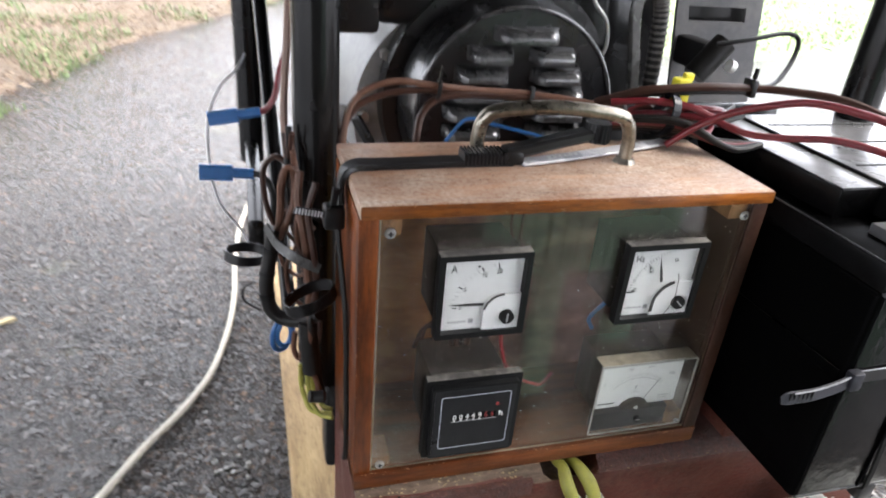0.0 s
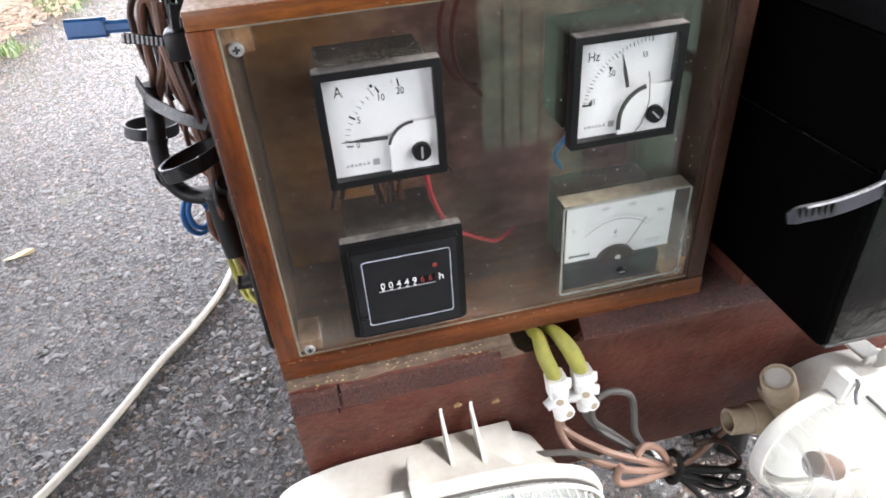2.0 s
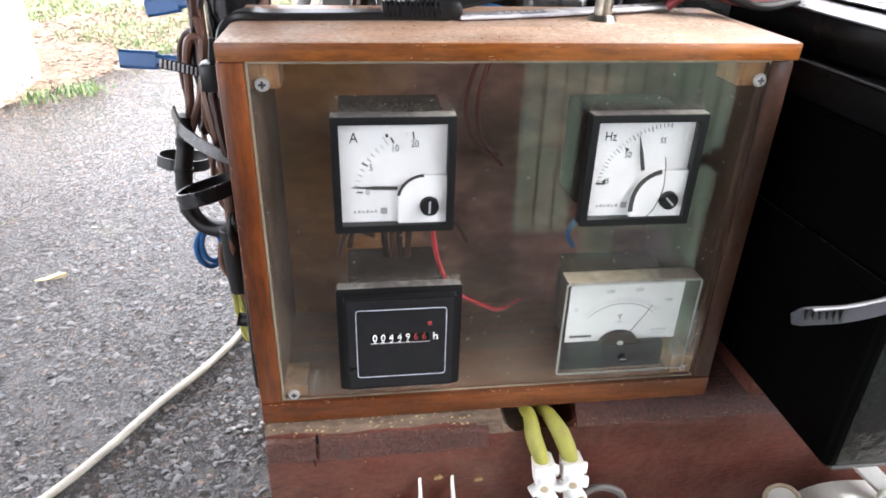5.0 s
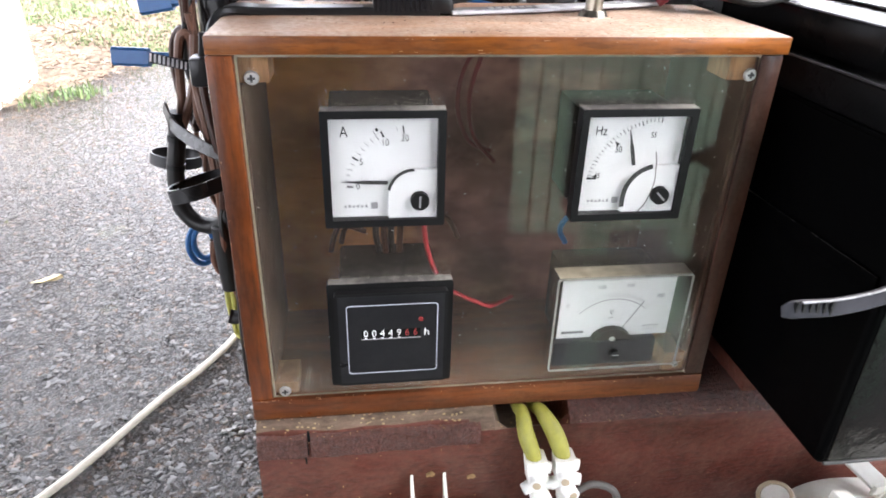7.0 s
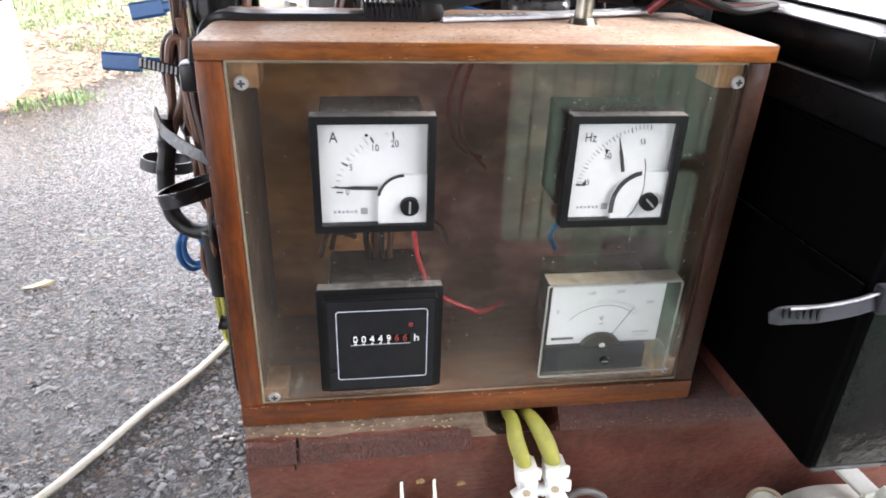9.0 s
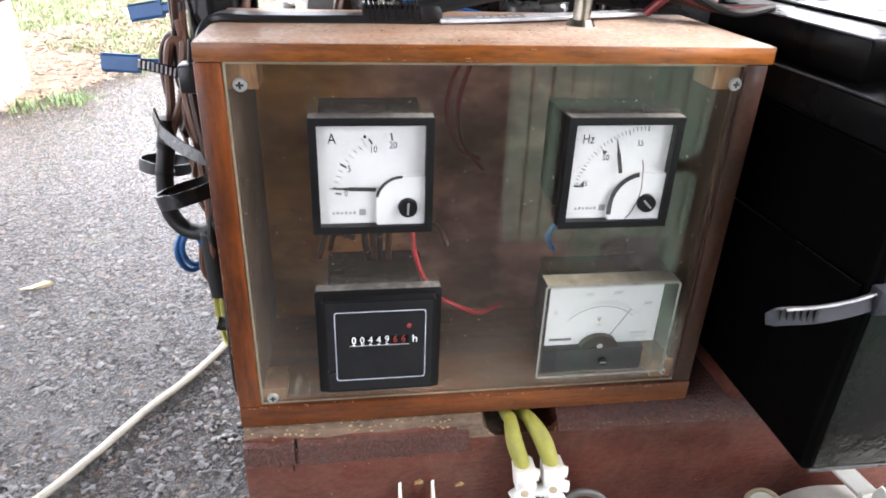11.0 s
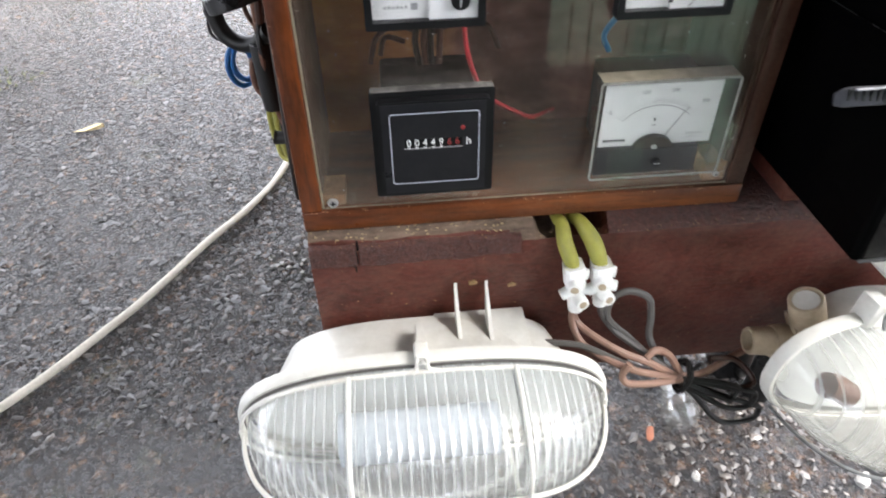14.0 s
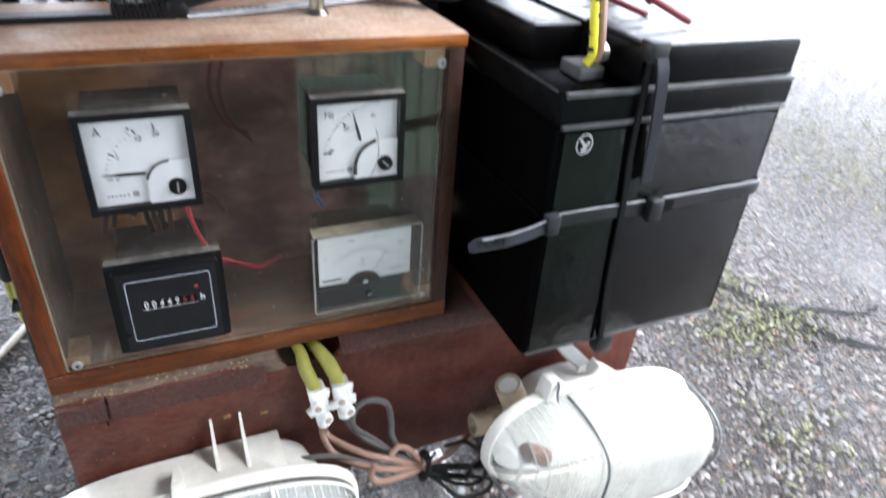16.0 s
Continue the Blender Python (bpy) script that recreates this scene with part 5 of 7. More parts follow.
# hour meter
cx, cz = 0.0655, 0.3630
hm = root("hour_meter", (cx, -0.006, cz - 0.0272), "black square hour meter with white digits", "meter")
part("flange", prism(rounded(cx - 0.0276, cx + 0.0276, cz - 0.0272, cz + 0.0272, 0.0015, 4), -0.0050, -0.0003), M_BLACK, hm, "black rubber flange")
part("dust_ledge", box((cx - 0.0268, -0.0049, cz + 0.0271), (cx + 0.0268, -0.0003, cz + 0.0275)), M_BLACK_DUSTY, hm, "grey dust on the upper edge")
part("bezel", prism(rounded(cx - 0.0246, cx + 0.0248, cz - 0.0246, cz + 0.0243, 0.0014, 4), -0.0088, -0.0050), M_BLACK, hm)
part("face", box((cx - 0.0232, -0.0090, cz - 0.0232), (cx + 0.0234, -0.0087, cz + 0.0230)), M_HOURFACE, hm, "glossy black face", smooth=0)
part("border_line", frame_of(rounded(cx - 0.0196, cx + 0.0205, cz - 0.0180, cz + 0.0186, 0.0016, 5), rounded(cx - 0.01925, cx + 0.02015, cz - 0.01765, cz + 0.01825, 0.0013, 5), -0.00915, -0.0089), M_LINE, hm, smooth=0)
part("window", box((cx - 0.0132, -0.0091, cz + 0.0010), (cx + 0.0128, -0.0089, cz + 0.0056)), M_DIAL_BACK, hm, "dark recessed counter window", smooth=0)
part("window_edge", box((cx - 0.0134, -0.00925, cz + 0.0006), (cx + 0.0130, -0.0089, cz + 0.0010)), M_INK_GREY, hm, smooth=0)
for k, ch in enumerate("0044966"):
    writing("digit", ch, (cx - 0.0114 + 0.00365 * k, -0.0092, cz + 0.0036), 0.0050, M_WHITE_INK if k < 5 else M_RED_INK, hm, squash=0.85)
for k in range(5):
    part("digit_edge", box((cx - 0.0120 + 0.00365 * k, -0.00922, cz + 0.0011), (cx - 0.0108 + 0.00365 * k, -0.0091, cz + 0.0015)), M_WHITE_INK, hm, smooth=0)
writing("lettering", "h", (cx + 0.0156, -0.0092, cz + 0.0034), 0.0054, M_WHITE_INK, hm)
part("red_marker", rod((cx + 0.0130, -0.0090, cz + 0.0105), (cx + 0.0130, -0.0095, cz + 0.0105), 0.0010, n=16), M_RED_INK, hm, "small red drive indicator")
part("housing", box((cx - 0.0225, 0.0024, cz - 0.0225), (cx + 0.0225, 0.042, cz + 0.0225), 0.002), M_DIAL_BACK, hm)

# voltmeter: clear plastic case over a white dial
vx0, vx1, vz0, vz1 = 0.1388, 0.2020, 0.3408, 0.3912
vm = root("voltmeter", (0.170, -0.006, vz0), "clear cased voltmeter with a white dial", "meter")
case = frame_of(rounded(vx0, vx1, vz0, vz1, 0.0016, 4), rounded(vx0 + 0.0016, vx1 - 0.0016, vz0 + 0.0016, vz1 - 0.0016, 0.0008, 4), -0.0105, -0.0003)
prism(rounded(vx0 + 0.0015, vx1 - 0.0015, vz0 + 0.0015, vz1 - 0.0015, 0.0008, 4), -0.0105, -0.0096, bm=case)
cs = part("case", case, M_CLEAR, vm, "clear yellowed plastic case")
cs.visible_shadow = False
part("case_rim", frame_of(rounded(vx0 - 0.0001, vx1 + 0.0001, vz0 - 0.0001, vz1 + 0.0001, 0.0016, 4), rounded(vx0 + 0.0007, vx1 - 0.0007, vz0 + 0.0007, vz1 - 0.0007, 0.0010, 4), -0.0107, -0.0102), M_CASE_RIM, vm, "pale moulded rim of the case")
part("dust_ledge", box((vx0 + 0.0008, -0.0098, vz1), (vx1 - 0.0008, -0.0004, vz1 + 0.0003)), M_ACRYLIC_EDGE, vm, "pale dust on the upper edge")
part("dial", box((vx0 + 0.0042, -0.0052, vz0 + 0.0150), (vx1 - 0.0050, -0.0045, vz1 - 0.0040)), M_DIAL, vm, smooth=0)
part("lower_cover", box((vx0 + 0.0022, -0.0094, vz0 + 0.0020), (vx1 - 0.0115, -0.0040, vz0 + 0.0150), 0.0004), M_COVER, vm, "dark grey lower cover")
part("housing", box((vx0 + 0.008, 0.0024, vz0 + 0.006), (vx1 - 0.008, 0.03, vz1 - 0.006), 0.002), M_DIAL_BACK, vm)
px, pz, yd = 0.1690, vz0 + 0.0135, -0.0053
bm = bmesh.new()
for k in range(31):
    tick(bm, px, pz, 138 - 3.05 * k, 0.0234, 0.0262 if k % 5 == 0 else 0.0252, 0.00016, yd)
part("scale", bm, M_INK_GREY, vm, smooth=0)
bm = sweep([(px + 0.0222 * math.cos(radians(138 - 2.29 * k)), yd - 0.0001, pz + 0.0222 * math.sin(radians(138 - 2.29 * k))) for k in range(41)], flat(0.0002, 0.0004), side=(0, 1, 0))
part("scale_line", bm, M_INK_GREY, vm, smooth=0)
for text, dx, dz in (("0", -0.0225, 0.0195), ("100", -0.0075, 0.0288), ("200", 0.0062, 0.0292), ("300", 0.0215, 0.0230)):
    writing("lettering", text, (px + dx, yd - 0.0001, pz + dz), 0.0028, M_INK_GREY, vm)
writing("lettering", "V", (px - 0.0010, yd - 0.0001, pz + 0.0148), 0.0038, M_INK, vm, squash=0.8)
bm = bmesh.new()
box((px - 0.0022, yd - 0.0001, pz + 0.0118), (px + 0.0004, yd, pz + 0.0121), bm=bm)
for k in range(7):
    box((px - 0.0240 + 0.00155 * k, yd - 0.0001, pz + 0.0040), (px - 0.0228 + 0.00155 * k, yd, pz + 0.0053), bm=bm)
part("maker_mark", bm, M_INK, vm, "maker's mark as plain bars", smooth=0)
bm = bmesh.new()
for k in range(6):
    box((px + 0.0155 + 0.0014 * k, yd - 0.0001, pz + 0.0062), (px + 0.0163 + 0.0014 * k, yd, pz + 0.0070), bm=bm)
    box((px + 0.0160 + 0.0012 * k, yd - 0.0001, pz + 0.0045), (px + 0.0166 + 0.0012 * k, yd, pz + 0.0050), bm=bm)
part("small_print", bm, M_INK_GREY, vm, "tiny print as bars", smooth=0)
out = [(px + 0.0098 * math.cos(radians(180 * k / 20)), pz - 0.0004 + 0.0078 * math.sin(radians(180 * k / 20))) for k in range(21)]
part("coil_shield", prism(out, -0.0085, -0.0050), M_BRASS, vm, "round brown coil behind the dial cut-out")
part("coil_spring", rod((px, -0.0086, pz + 0.0018), (px, -0.0093, pz + 0.0018), 0.0016, 0.0010, 12), M_STEEL, vm, "bright pivot")
a = radians(59)
dv, c = Vector((math.cos(a), 0, math.sin(a))), Vector((px, -0.0074, pz))
part("needle", sweep([c + dv * 0.006, c + dv * 0.0255], flat(0.0003, 0.0002), side=(0, 1, 0)), M_INK, vm)
kn = part("adjuster", rod((px + 0.0018, -0.0095, vz0 + 0.0078), (px + 0.0018, -0.0112, vz0 + 0.0078), 0.0022, 0.0021, 24), M_BLACK, vm, "black slotted adjusting screw")
part("slot", box((px + 0.0002, -0.0113, vz0 + 0.0075), (px + 0.0034, -0.0111, vz0 + 0.0081)), M_INK_GREY, kn, smooth=0)


# ---- strap over the box and what lies on it ----
ZT = 0.4936
st = root("cable_tie_strap", (0.10, 0.045, ZT), "black nylon strap tie drawn over the wooden box", "cable tie")
part("band", sweep(glide([(-0.0035, 0.034, 0.478), (-0.0022, 0.038, 0.490), (0.004, 0.042, ZT + 0.0016), (0.018, 0.0445, ZT + 0.0012), (0.040, 0.0455, ZT + 0.0012), (0.064, 0.046, ZT + 0.0014), (0.090, 0.046, ZT + 0.0012)]), flat(0.0118, 0.0034, 0.0008), side=(0.1, 1, 0)), M_TIE, st)
sl = part("ridged_sleeve", sweep(glide([(0.062, 0.046, ZT + 0.0042), (0.072, 0.046, ZT + 0.0044), (0.086, 0.046, ZT + 0.0042)]), flat(0.0118, 0.0062, 0.0015), side=(0, 1, 0)), M_TIE, st, "ridged black sleeve")
for k in range(11):
    x = 0.0625 + 0.0021 * k
    part("ridge", box((x, 0.0397, ZT + 0.0014), (x + 0.0011, 0.0525, ZT + 0.0079), 0.0003, 1), M_TIE_WORN, sl)
part("lock", box((0.086, 0.040, ZT + 0.0004), (0.096, 0.052, ZT + 0.0082), 0.0018), M_TIE, st, "square tie lock")
part("tail", sweep(glide([(0.086, 0.046, ZT + 0.006), (0.098, 0.046, ZT + 0.008), (0.116, 0.0462, ZT + 0.012), (0.1375, 0.0470, ZT + 0.0160)]), flat(0.0112, 0.0066, 0.0016), side=(0.3, 1, 0)), M_TIE, st)
kn = part("knurled_end", rod((0.1395, 0.0470, ZT + 0.0115), (0.1400, 0.0470, ZT + 0.0225), 0.0074, 0.0068, 24), M_TIE, st, "knurled black end cap")
bm = bmesh.new()
for k in range(18):
    a = 2 * math.pi * k / 18
    o = Vector((math.cos(a) * 0.0073, math.sin(a) * 0.0073, 0))
    rod(Vector((0.1395, 0.0470, ZT + 0.0120)) + o, Vector((0.1400, 0.0470, ZT + 0.0220)) + o * 0.93, 0.0008, n=6, bm=bm)
part("knurls", bm, M_TIE_WORN, kn)
# black strap coloured pale here for the sky mirrored on its top
part("sheen_band", sweep(glide([(0.0945, 0.0425, ZT + 0.0014), (0.115, 0.0465, ZT + 0.0016), (0.145, 0.054, ZT + 0.0018), (0.178, 0.063, ZT + 0.0022), (0.200, 0.070, ZT + 0.0026)]), flat(0.0085, 0.0016), side=(0, 1, 0.05)), M_PALE, st, "flat continuation of the strap, pale for its sky sheen")
bm = bmesh.new()
for k in range(6):
    x = 0.112 + 0.0036 * k
    y = 0.0466 + 0.0009 * k
    box((x, y - 0.0014, ZT + 0.0023), (x + 0.0022, y + 0.0012, ZT + 0.00265), bm=bm)
part("moulded_mark", bm, M_STEEL, st, "moulded mark as plain bars", smooth=0)
part("side_lock", box((-0.0125, 0.0255, 0.4672), (-0.0020, 0.0365, 0.4790), 0.0018), M_TIE, st, "square tie lock at the side of the box")
part("side_stub", sweep([(-0.0070, 0.031, 0.478), (-0.0055, 0.031, 0.4880)], flat(0.0042, 0.0020), side=(1, 0, 0)), M_TIE, st)
tl = part("side_tail", sweep(glide([(-0.006, 0.030, 0.4738), (-0.016, 0.028, 0.4764), (-0.0265, 0.026, 0.4794)]), flat(0.0046, 0.0016), side=(0, -0.5, 1)), M_TIE_TAIL, st, "ridged free end of the tie")
for k in range(9):
    c = Vector((-0.0135, 0.0280, 0.4758)).lerp(Vector((-0.0258, 0.0255, 0.4796)), k / 8)
    part("ridge", box((-0.0004, -0.0012, -0.0015), (0.0004, 0.0, 0.0017), m=Matrix.Translation(c) @ Matrix.Rotation(0.2, 4, "Y")), M_PALE, tl, smooth=0)
part("down_cord", cable([(-0.005, 0.036, 0.470), (-0.0040, 0.030, 0.452), (-0.0022, 0.020, 0.42), (-0.0022, 0.014, 0.38), (-0.0024, 0.010, 0.345), (-0.0026, 0.012, 0.328), (-0.0030, 0.016, 0.324)], 0.0015, 8), M_RUBBER, st, "thin black cord down the side of the box")

# ---- wire harness beside the box ----
hs = root("wire_harness", (-0.025, 0.08, 0.3155), "tangled brown and black wires bundled with tape and ties", "wire harness")
rng = random.Random(15)
for k in range(6):
    w = lambda a: rng.uniform(-a, a)
    wire("wire", [(-0.027 + w(0.004), 0.092 + w(0.006), 0.494 + w(0.008)), (-0.024 + w(0.004), 0.086 + w(0.008), 0.466), (-0.020 + w(0.004), 0.080 + w(0.008), 0.440), (-0.017 + w(0.004), 0.076 + w(0.008), 0.412), (-0.015 + w(0.004), 0.072 + w(0.008), 0.384), (-0.013 + w(0.003), 0.070 + w(0.006), 0.352), (-0.011 + w(0.002), 0.068 + w(0.004), 0.330)], rng.uniform(0.0014, 0.0022), (M_BROWNDARK, M_RUBBER, M_BROWNMID)[k % 3], hs, n=8)
wire("wire", [(-0.0365, 0.088, 0.430), (-0.0322, 0.085, 0.443), (-0.0308, 0.085, 0.4560), (-0.0300, 0.085, 0.4675), (-0.0276, 0.085, 0.4768), (-0.0236, 0.085, 0.4768), (-0.0226, 0.084, 0.4675), (-0.0246, 0.083, 0.4535), (-0.0300, 0.084, 0.4400), (-0.0345, 0.088, 0.4300)], 0.0022, M_BROWNMID, hs, "brown wire loop")
wire("wire", [(-0.030, 0.100, 0.425), (-0.038, 0.108, 0.445), (-0.039, 0.112, 0.466), (-0.032, 0.108, 0.4765), (-0.024, 0.102, 0.470), (-0.024, 0.098, 0.450), (-0.030, 0.098, 0.430)], 0.0018, M_BROWNDARK, hs, "brown wire loop")
wire("wire", [(-0.0200, 0.080, 0.478), (-0.0215, 0.076, 0.4610), (-0.0198, 0.071, 0.4485), (-0.0182, 0.070, 0.4350), (-0.0176, 0.070, 0.4220), (-0.0165, 0.070, 0.4050), (-0.0175, 0.072, 0.3900)], 0.0024, M_BROWNMID, hs)
wire("wire", [(-0.0120, 0.070, 0.475), (-0.0165, 0.068, 0.4600), (-0.0158, 0.066, 0.4460), (-0.0140, 0.064, 0.4320), (-0.0130, 0.064, 0.4150), (-0.0150, 0.066, 0.3960)], 0.0020, M_BROWNDARK, hs)
for pts, r in (([(-0.016, 0.094, 0.452), (-0.026, 0.104, 0.444), (-0.033, 0.110, 0.425), (-0.029, 0.106, 0.404), (-0.019, 0.096, 0.402), (-0.014, 0.090, 0.418)], 0.0013),
               ([(-0.012, 0.086, 0.440), (-0.020, 0.092, 0.428), (-0.028, 0.098, 0.408), (-0.026, 0.096, 0.388), (-0.016, 0.088, 0.384), (-0.011, 0.082, 0.400)], 0.0014),
               ([(-0.020, 0.098, 0.470), (-0.028, 0.106, 0.455), (-0.030, 0.108, 0.436), (-0.022, 0.100, 0.424), (-0.015, 0.092, 0.436)], 0.0012)):
    wire("wire", pts, r, M_BROWNMID, hs, "loose loop of brown wire")
wire("taped_loop", [(-0.0350, 0.086, 0.4400), (-0.0375, 0.086, 0.4240), (-0.0400, 0.085, 0.4110), (-0.0408, 0.084, 0.3985), (-0.0390, 0.083, 0.3880), (-0.0335, 0.081, 0.3818), (-0.0262, 0.078, 0.3806), (-0.0185, 0.073, 0.3835), (-0.0110, 0.066, 0.3920)], 0.0044, M_RUBBER, hs, "thick loop wound with black tape", n=12)
for p0, p1 in (((-0.0374, 0.086, 0.4250), (-0.0369, 0.086, 0.4280)), ((-0.0396, 0.0852, 0.4130), (-0.0400, 0.085, 0.4105)), ((-0.0409, 0.084, 0.3990), (-0.0406, 0.0838, 0.3955))):
    part("tape_turn", rod(p0, p1, 0.0049, n=14), M_BLACK, hs, "overlapping turn of tape")
part("pale_tape", sweep(glide([(-0.0395, 0.082, 0.4440), (-0.0345, 0.072, 0.4380), (-0.0280, 0.067, 0.4335), (-0.0200, 0.064, 0.4290), (-0.0110, 0.062, 0.4250)]), flat(0.0060, 0.0012), side=(0, 0.3, 1)), M_TAPE, hs, "pale grey tie wound round the wires")
for c, r, ax in (((-0.052, 0.135, 0.398), 0.012, (0.2, 0.1, 1)), ((-0.018, 0.044, 0.4175), 0.0125, (-0.25, 0.15, 1))):
    u = Vector(ax).normalized()
    a = u.orthogonal().normalized()
    b = u.cross(a)
    pts = [Vector(c) + a * (r * 1.25 * math.cos(t * math.pi / 16)) + b * (r * math.sin(t * math.pi / 16)) for t in range(32)]
    part("tie_loop", sweep(pts, flat(0.0068, 0.0012), side=u, closed=True), M_TIE, hs, "loose loop of a wide black tie")
part("black_sleeve", cable([(-0.0175, 0.070, 0.384), (-0.0170, 0.069, 0.365), (-0.0160, 0.068, 0.348)], 0.0058, 14), M_RUBBER, hs, "black rubber sleeve")
for k, (dx, dy) in enumerate(((-0.004, 0.0), (0.003, 0.004), (0.0, -0.004))):
    wire("earth_wire", [(-0.018 + dx, 0.080 + dy, 0.345), (-0.018 + dx, 0.079 + dy, 0.330), (-0.016 + dx, 0.076 + dy, 0.320), (-0.012 + dx, 0.068 + dy, 0.3155), (-0.004, 0.062 + dy, 0.3165)], 0.0016, M_YELLOW, hs, "yellow-green earth wire")
for r, c in ((0.0085, (-0.033, 0.084, 0.366)), (0.007, (-0.031, 0.083, 0.368))):
    pts = [Vector(c) + Vector((r * 0.7 * math.cos(t), r * 0.55 * math.cos(t + 0.6), 1.5 * r * math.sin(t))) for t in [k * math.pi / 12 for k in range(24)]]
    part("blue_wire", sweep(pts, ring(0.0016, 8), closed=True), M_BLUE, hs, "blue wire loop")
wire("wire", [(-0.048, 0.120, 0.385), (-0.055, 0.125, 0.378), (-0.055, 0.125, 0.368), (-0.045, 0.115, 0.366)], 0.0009, M_RUBBER, hs)
wire("wire", [(-0.0250, 0.078, 0.372), (-0.0262, 0.078, 0.360), (-0.0235, 0.077, 0.3525), (-0.0205, 0.076, 0.358)], 0.0018, M_BROWNMID, hs)
part("black_cap", cable([(-0.0185, 0.060, 0.3345), (-0.0155, 0.060, 0.3338), (-0.0090, 0.058, 0.3350)], 0.0038, 12), M_RUBBER, hs, "black end cap")


def crimp(at, to, tail, tail_mat, label):
    a, b = Vector(at), Vector(to)
    d = (b - a).normalized()
    c = root("crimp_connector", a, label, "connector", "blue crimp connectors")
    sleeve = sweep([a, a + d * 0.0005, a + d * 0.019, a + d * 0.0195], flat(0.0098, 0.0058, 0.0014), side=(0, 0.15, 1))
    part("sleeve", sleeve, M_BLUE, c)
    part("neck", sweep([a + d * 0.0195, a + d * 0.0205, b], flat(0.0062, 0.0048, 0.0016), side=(0, 0.15, 1)), M_BLUE, c)
    part("wire", cable([b - d * 0.002] + tail, 0.0021, 10), tail_mat, c)


crimp((-0.0765, 0.136, 0.4570), (-0.0445, 0.133, 0.4560), [(-0.040, 0.131, 0.4555), (-0.034, 0.124, 0.448), (-0.034, 0.115, 0.430)], M_RUBBER, "blue insulated crimp connector on a black wire")
crimp((-0.0715, 0.184, 0.4755), (-0.038, 0.181, 0.4815), [(-0.034, 0.182, 0.483), (-0.028, 0.188, 0.490), (-0.024, 0.197, 0.505), (-0.018, 0.206, 0.522), (-0.012, 0.21, 0.56)], M_RED, "blue insulated crimp connector on a red wire")
solo("grey_loop_wire", cable([(-0.034, 0.50, 0.478), (-0.054, 0.455, 0.447), (-0.074, 0.45, 0.427), (-0.088, 0.45, 0.391), (-0.088, 0.42, 0.351), (-0.080, 0.40, 0.318), (-0.060, 0.39, 0.29), (-0.05, 0.38, 0.27)], 0.0015, 8), M_PALE, "thin pale grey wire looping out from the frame", "wire")
solo("post_wire", cable([(-0.018, 0.125, 0.62), (-0.022, 0.12, 0.55), (-0.026, 0.112, 0.50), (-0.024, 0.10, 0.46), (-0.020, 0.085, 0.43), (-0.016, 0.07, 0.40)], 0.0022, 8), M_BROWNWIRE, "brown wire running down the black post", "wire")

# ---- battery ----
BX0, BX1, BY0, BY1, BZ0 = 0.2425, 0.3835, -0.0675, 0.112, 0.3155 + 0.012
bt = root("battery", (0.313, 0.02, 0.3155), "large black sealed battery strapped to the frame", "battery")
part("case", box((BX0, BY0, BZ0), (BX1, BY1, 0.466), 0.003, 3), M_BATTERY, bt)
part("front_film", box((BX0 + 0.004, BY0 - 0.0005, BZ0 + 0.003), (BX1 - 0.004, BY0 + 0.001, 0.4625), 0.0002), M_FILM, bt, "glossy black film on the front")
part("bottom_edge", box((BX0 + 0.0030, BY0 - 0.0008, BZ0 + 0.0004), (BX1 - 0.0030, BY0 + 0.0010, BZ0 + 0.0020), 0.0004), M_BATTERY_RIM, bt, "moulded edge, grey for its glint and wear")
part("foot_board", box((BX0 + 0.004, -0.005, 0.3153), (BX1 - 0.004, 0.105, BZ0), 0.001), M_BEAM, bt, "brown packing board under the battery")
part("lower_rim", box((BX0 - 0.0006, BY0 + 0.001, 0.4640), (BX1 + 0.0006, BY1 + 0.001, 0.4665), 0.0008), M_BATTERY, bt)
part("front_rim", box((BX0 + 0.0010, BY0 - 0.0024, 0.4648), (BX1 - 0.0010, BY0 + 0.0010, 0.4672), 0.0008), M_BATTERY_RIM, bt, "moulded edge, grey for its glint and wear")
part("side_scuff", sweep(glide([(BX0 - 0.0010, 0.030, 0.4816), (BX0 - 0.0011, -0.010, 0.4820), (BX0 - 0.0010, BY0 + 0.004, 0.4819)], 6), flat(0.0007, 0.0005), side=(0, 0, 1)), M_BATTERY_RIM, bt, "moulded edge, grey for its glint and wear")
part("lid", box((BX0 - 0.0008, BY0 - 0.0008, 0.4665), (BX1 + 0.0008, BY1, 0.4815), 0.0015), M_LID, bt)
part("upper_rim", box((BX0 - 0.0006, BY0 + 0.001, 0.4800), (BX1 + 0.0006, BY1, 0.4822), 0.0008), M_BATTERY, bt)
part("front_rim", box((BX0 + 0.0010, BY0 - 0.0020, 0.4798), (BX1 - 0.0010, BY0 + 0.0010, 0.4826), 0.0008), M_BATTERY_RIM, bt, "moulded edge, grey for its glint and wear")
part("lid_block", box((BX0 + 0.0400, BY0 + 0.001, 0.4818), (BX1 - 0.001, BY1 - 0.002, 0.5005), 0.0016), M_LID, bt)
part("lid_block", box((BX0 + 0.0120, -0.016, 0.4818), (BX0 + 0.0400, BY1 - 0.002, 0.4985), 0.0014), M_LID, bt)
part("lid_top", box((BX0 + 0.0408, BY0 + 0.002, 0.5002), (BX1 - 0.002, BY1 - 0.003, 0.5010), 0.0003), M_BATTERY_SHEEN, bt, "top of the lid, grey for its sky sheen")
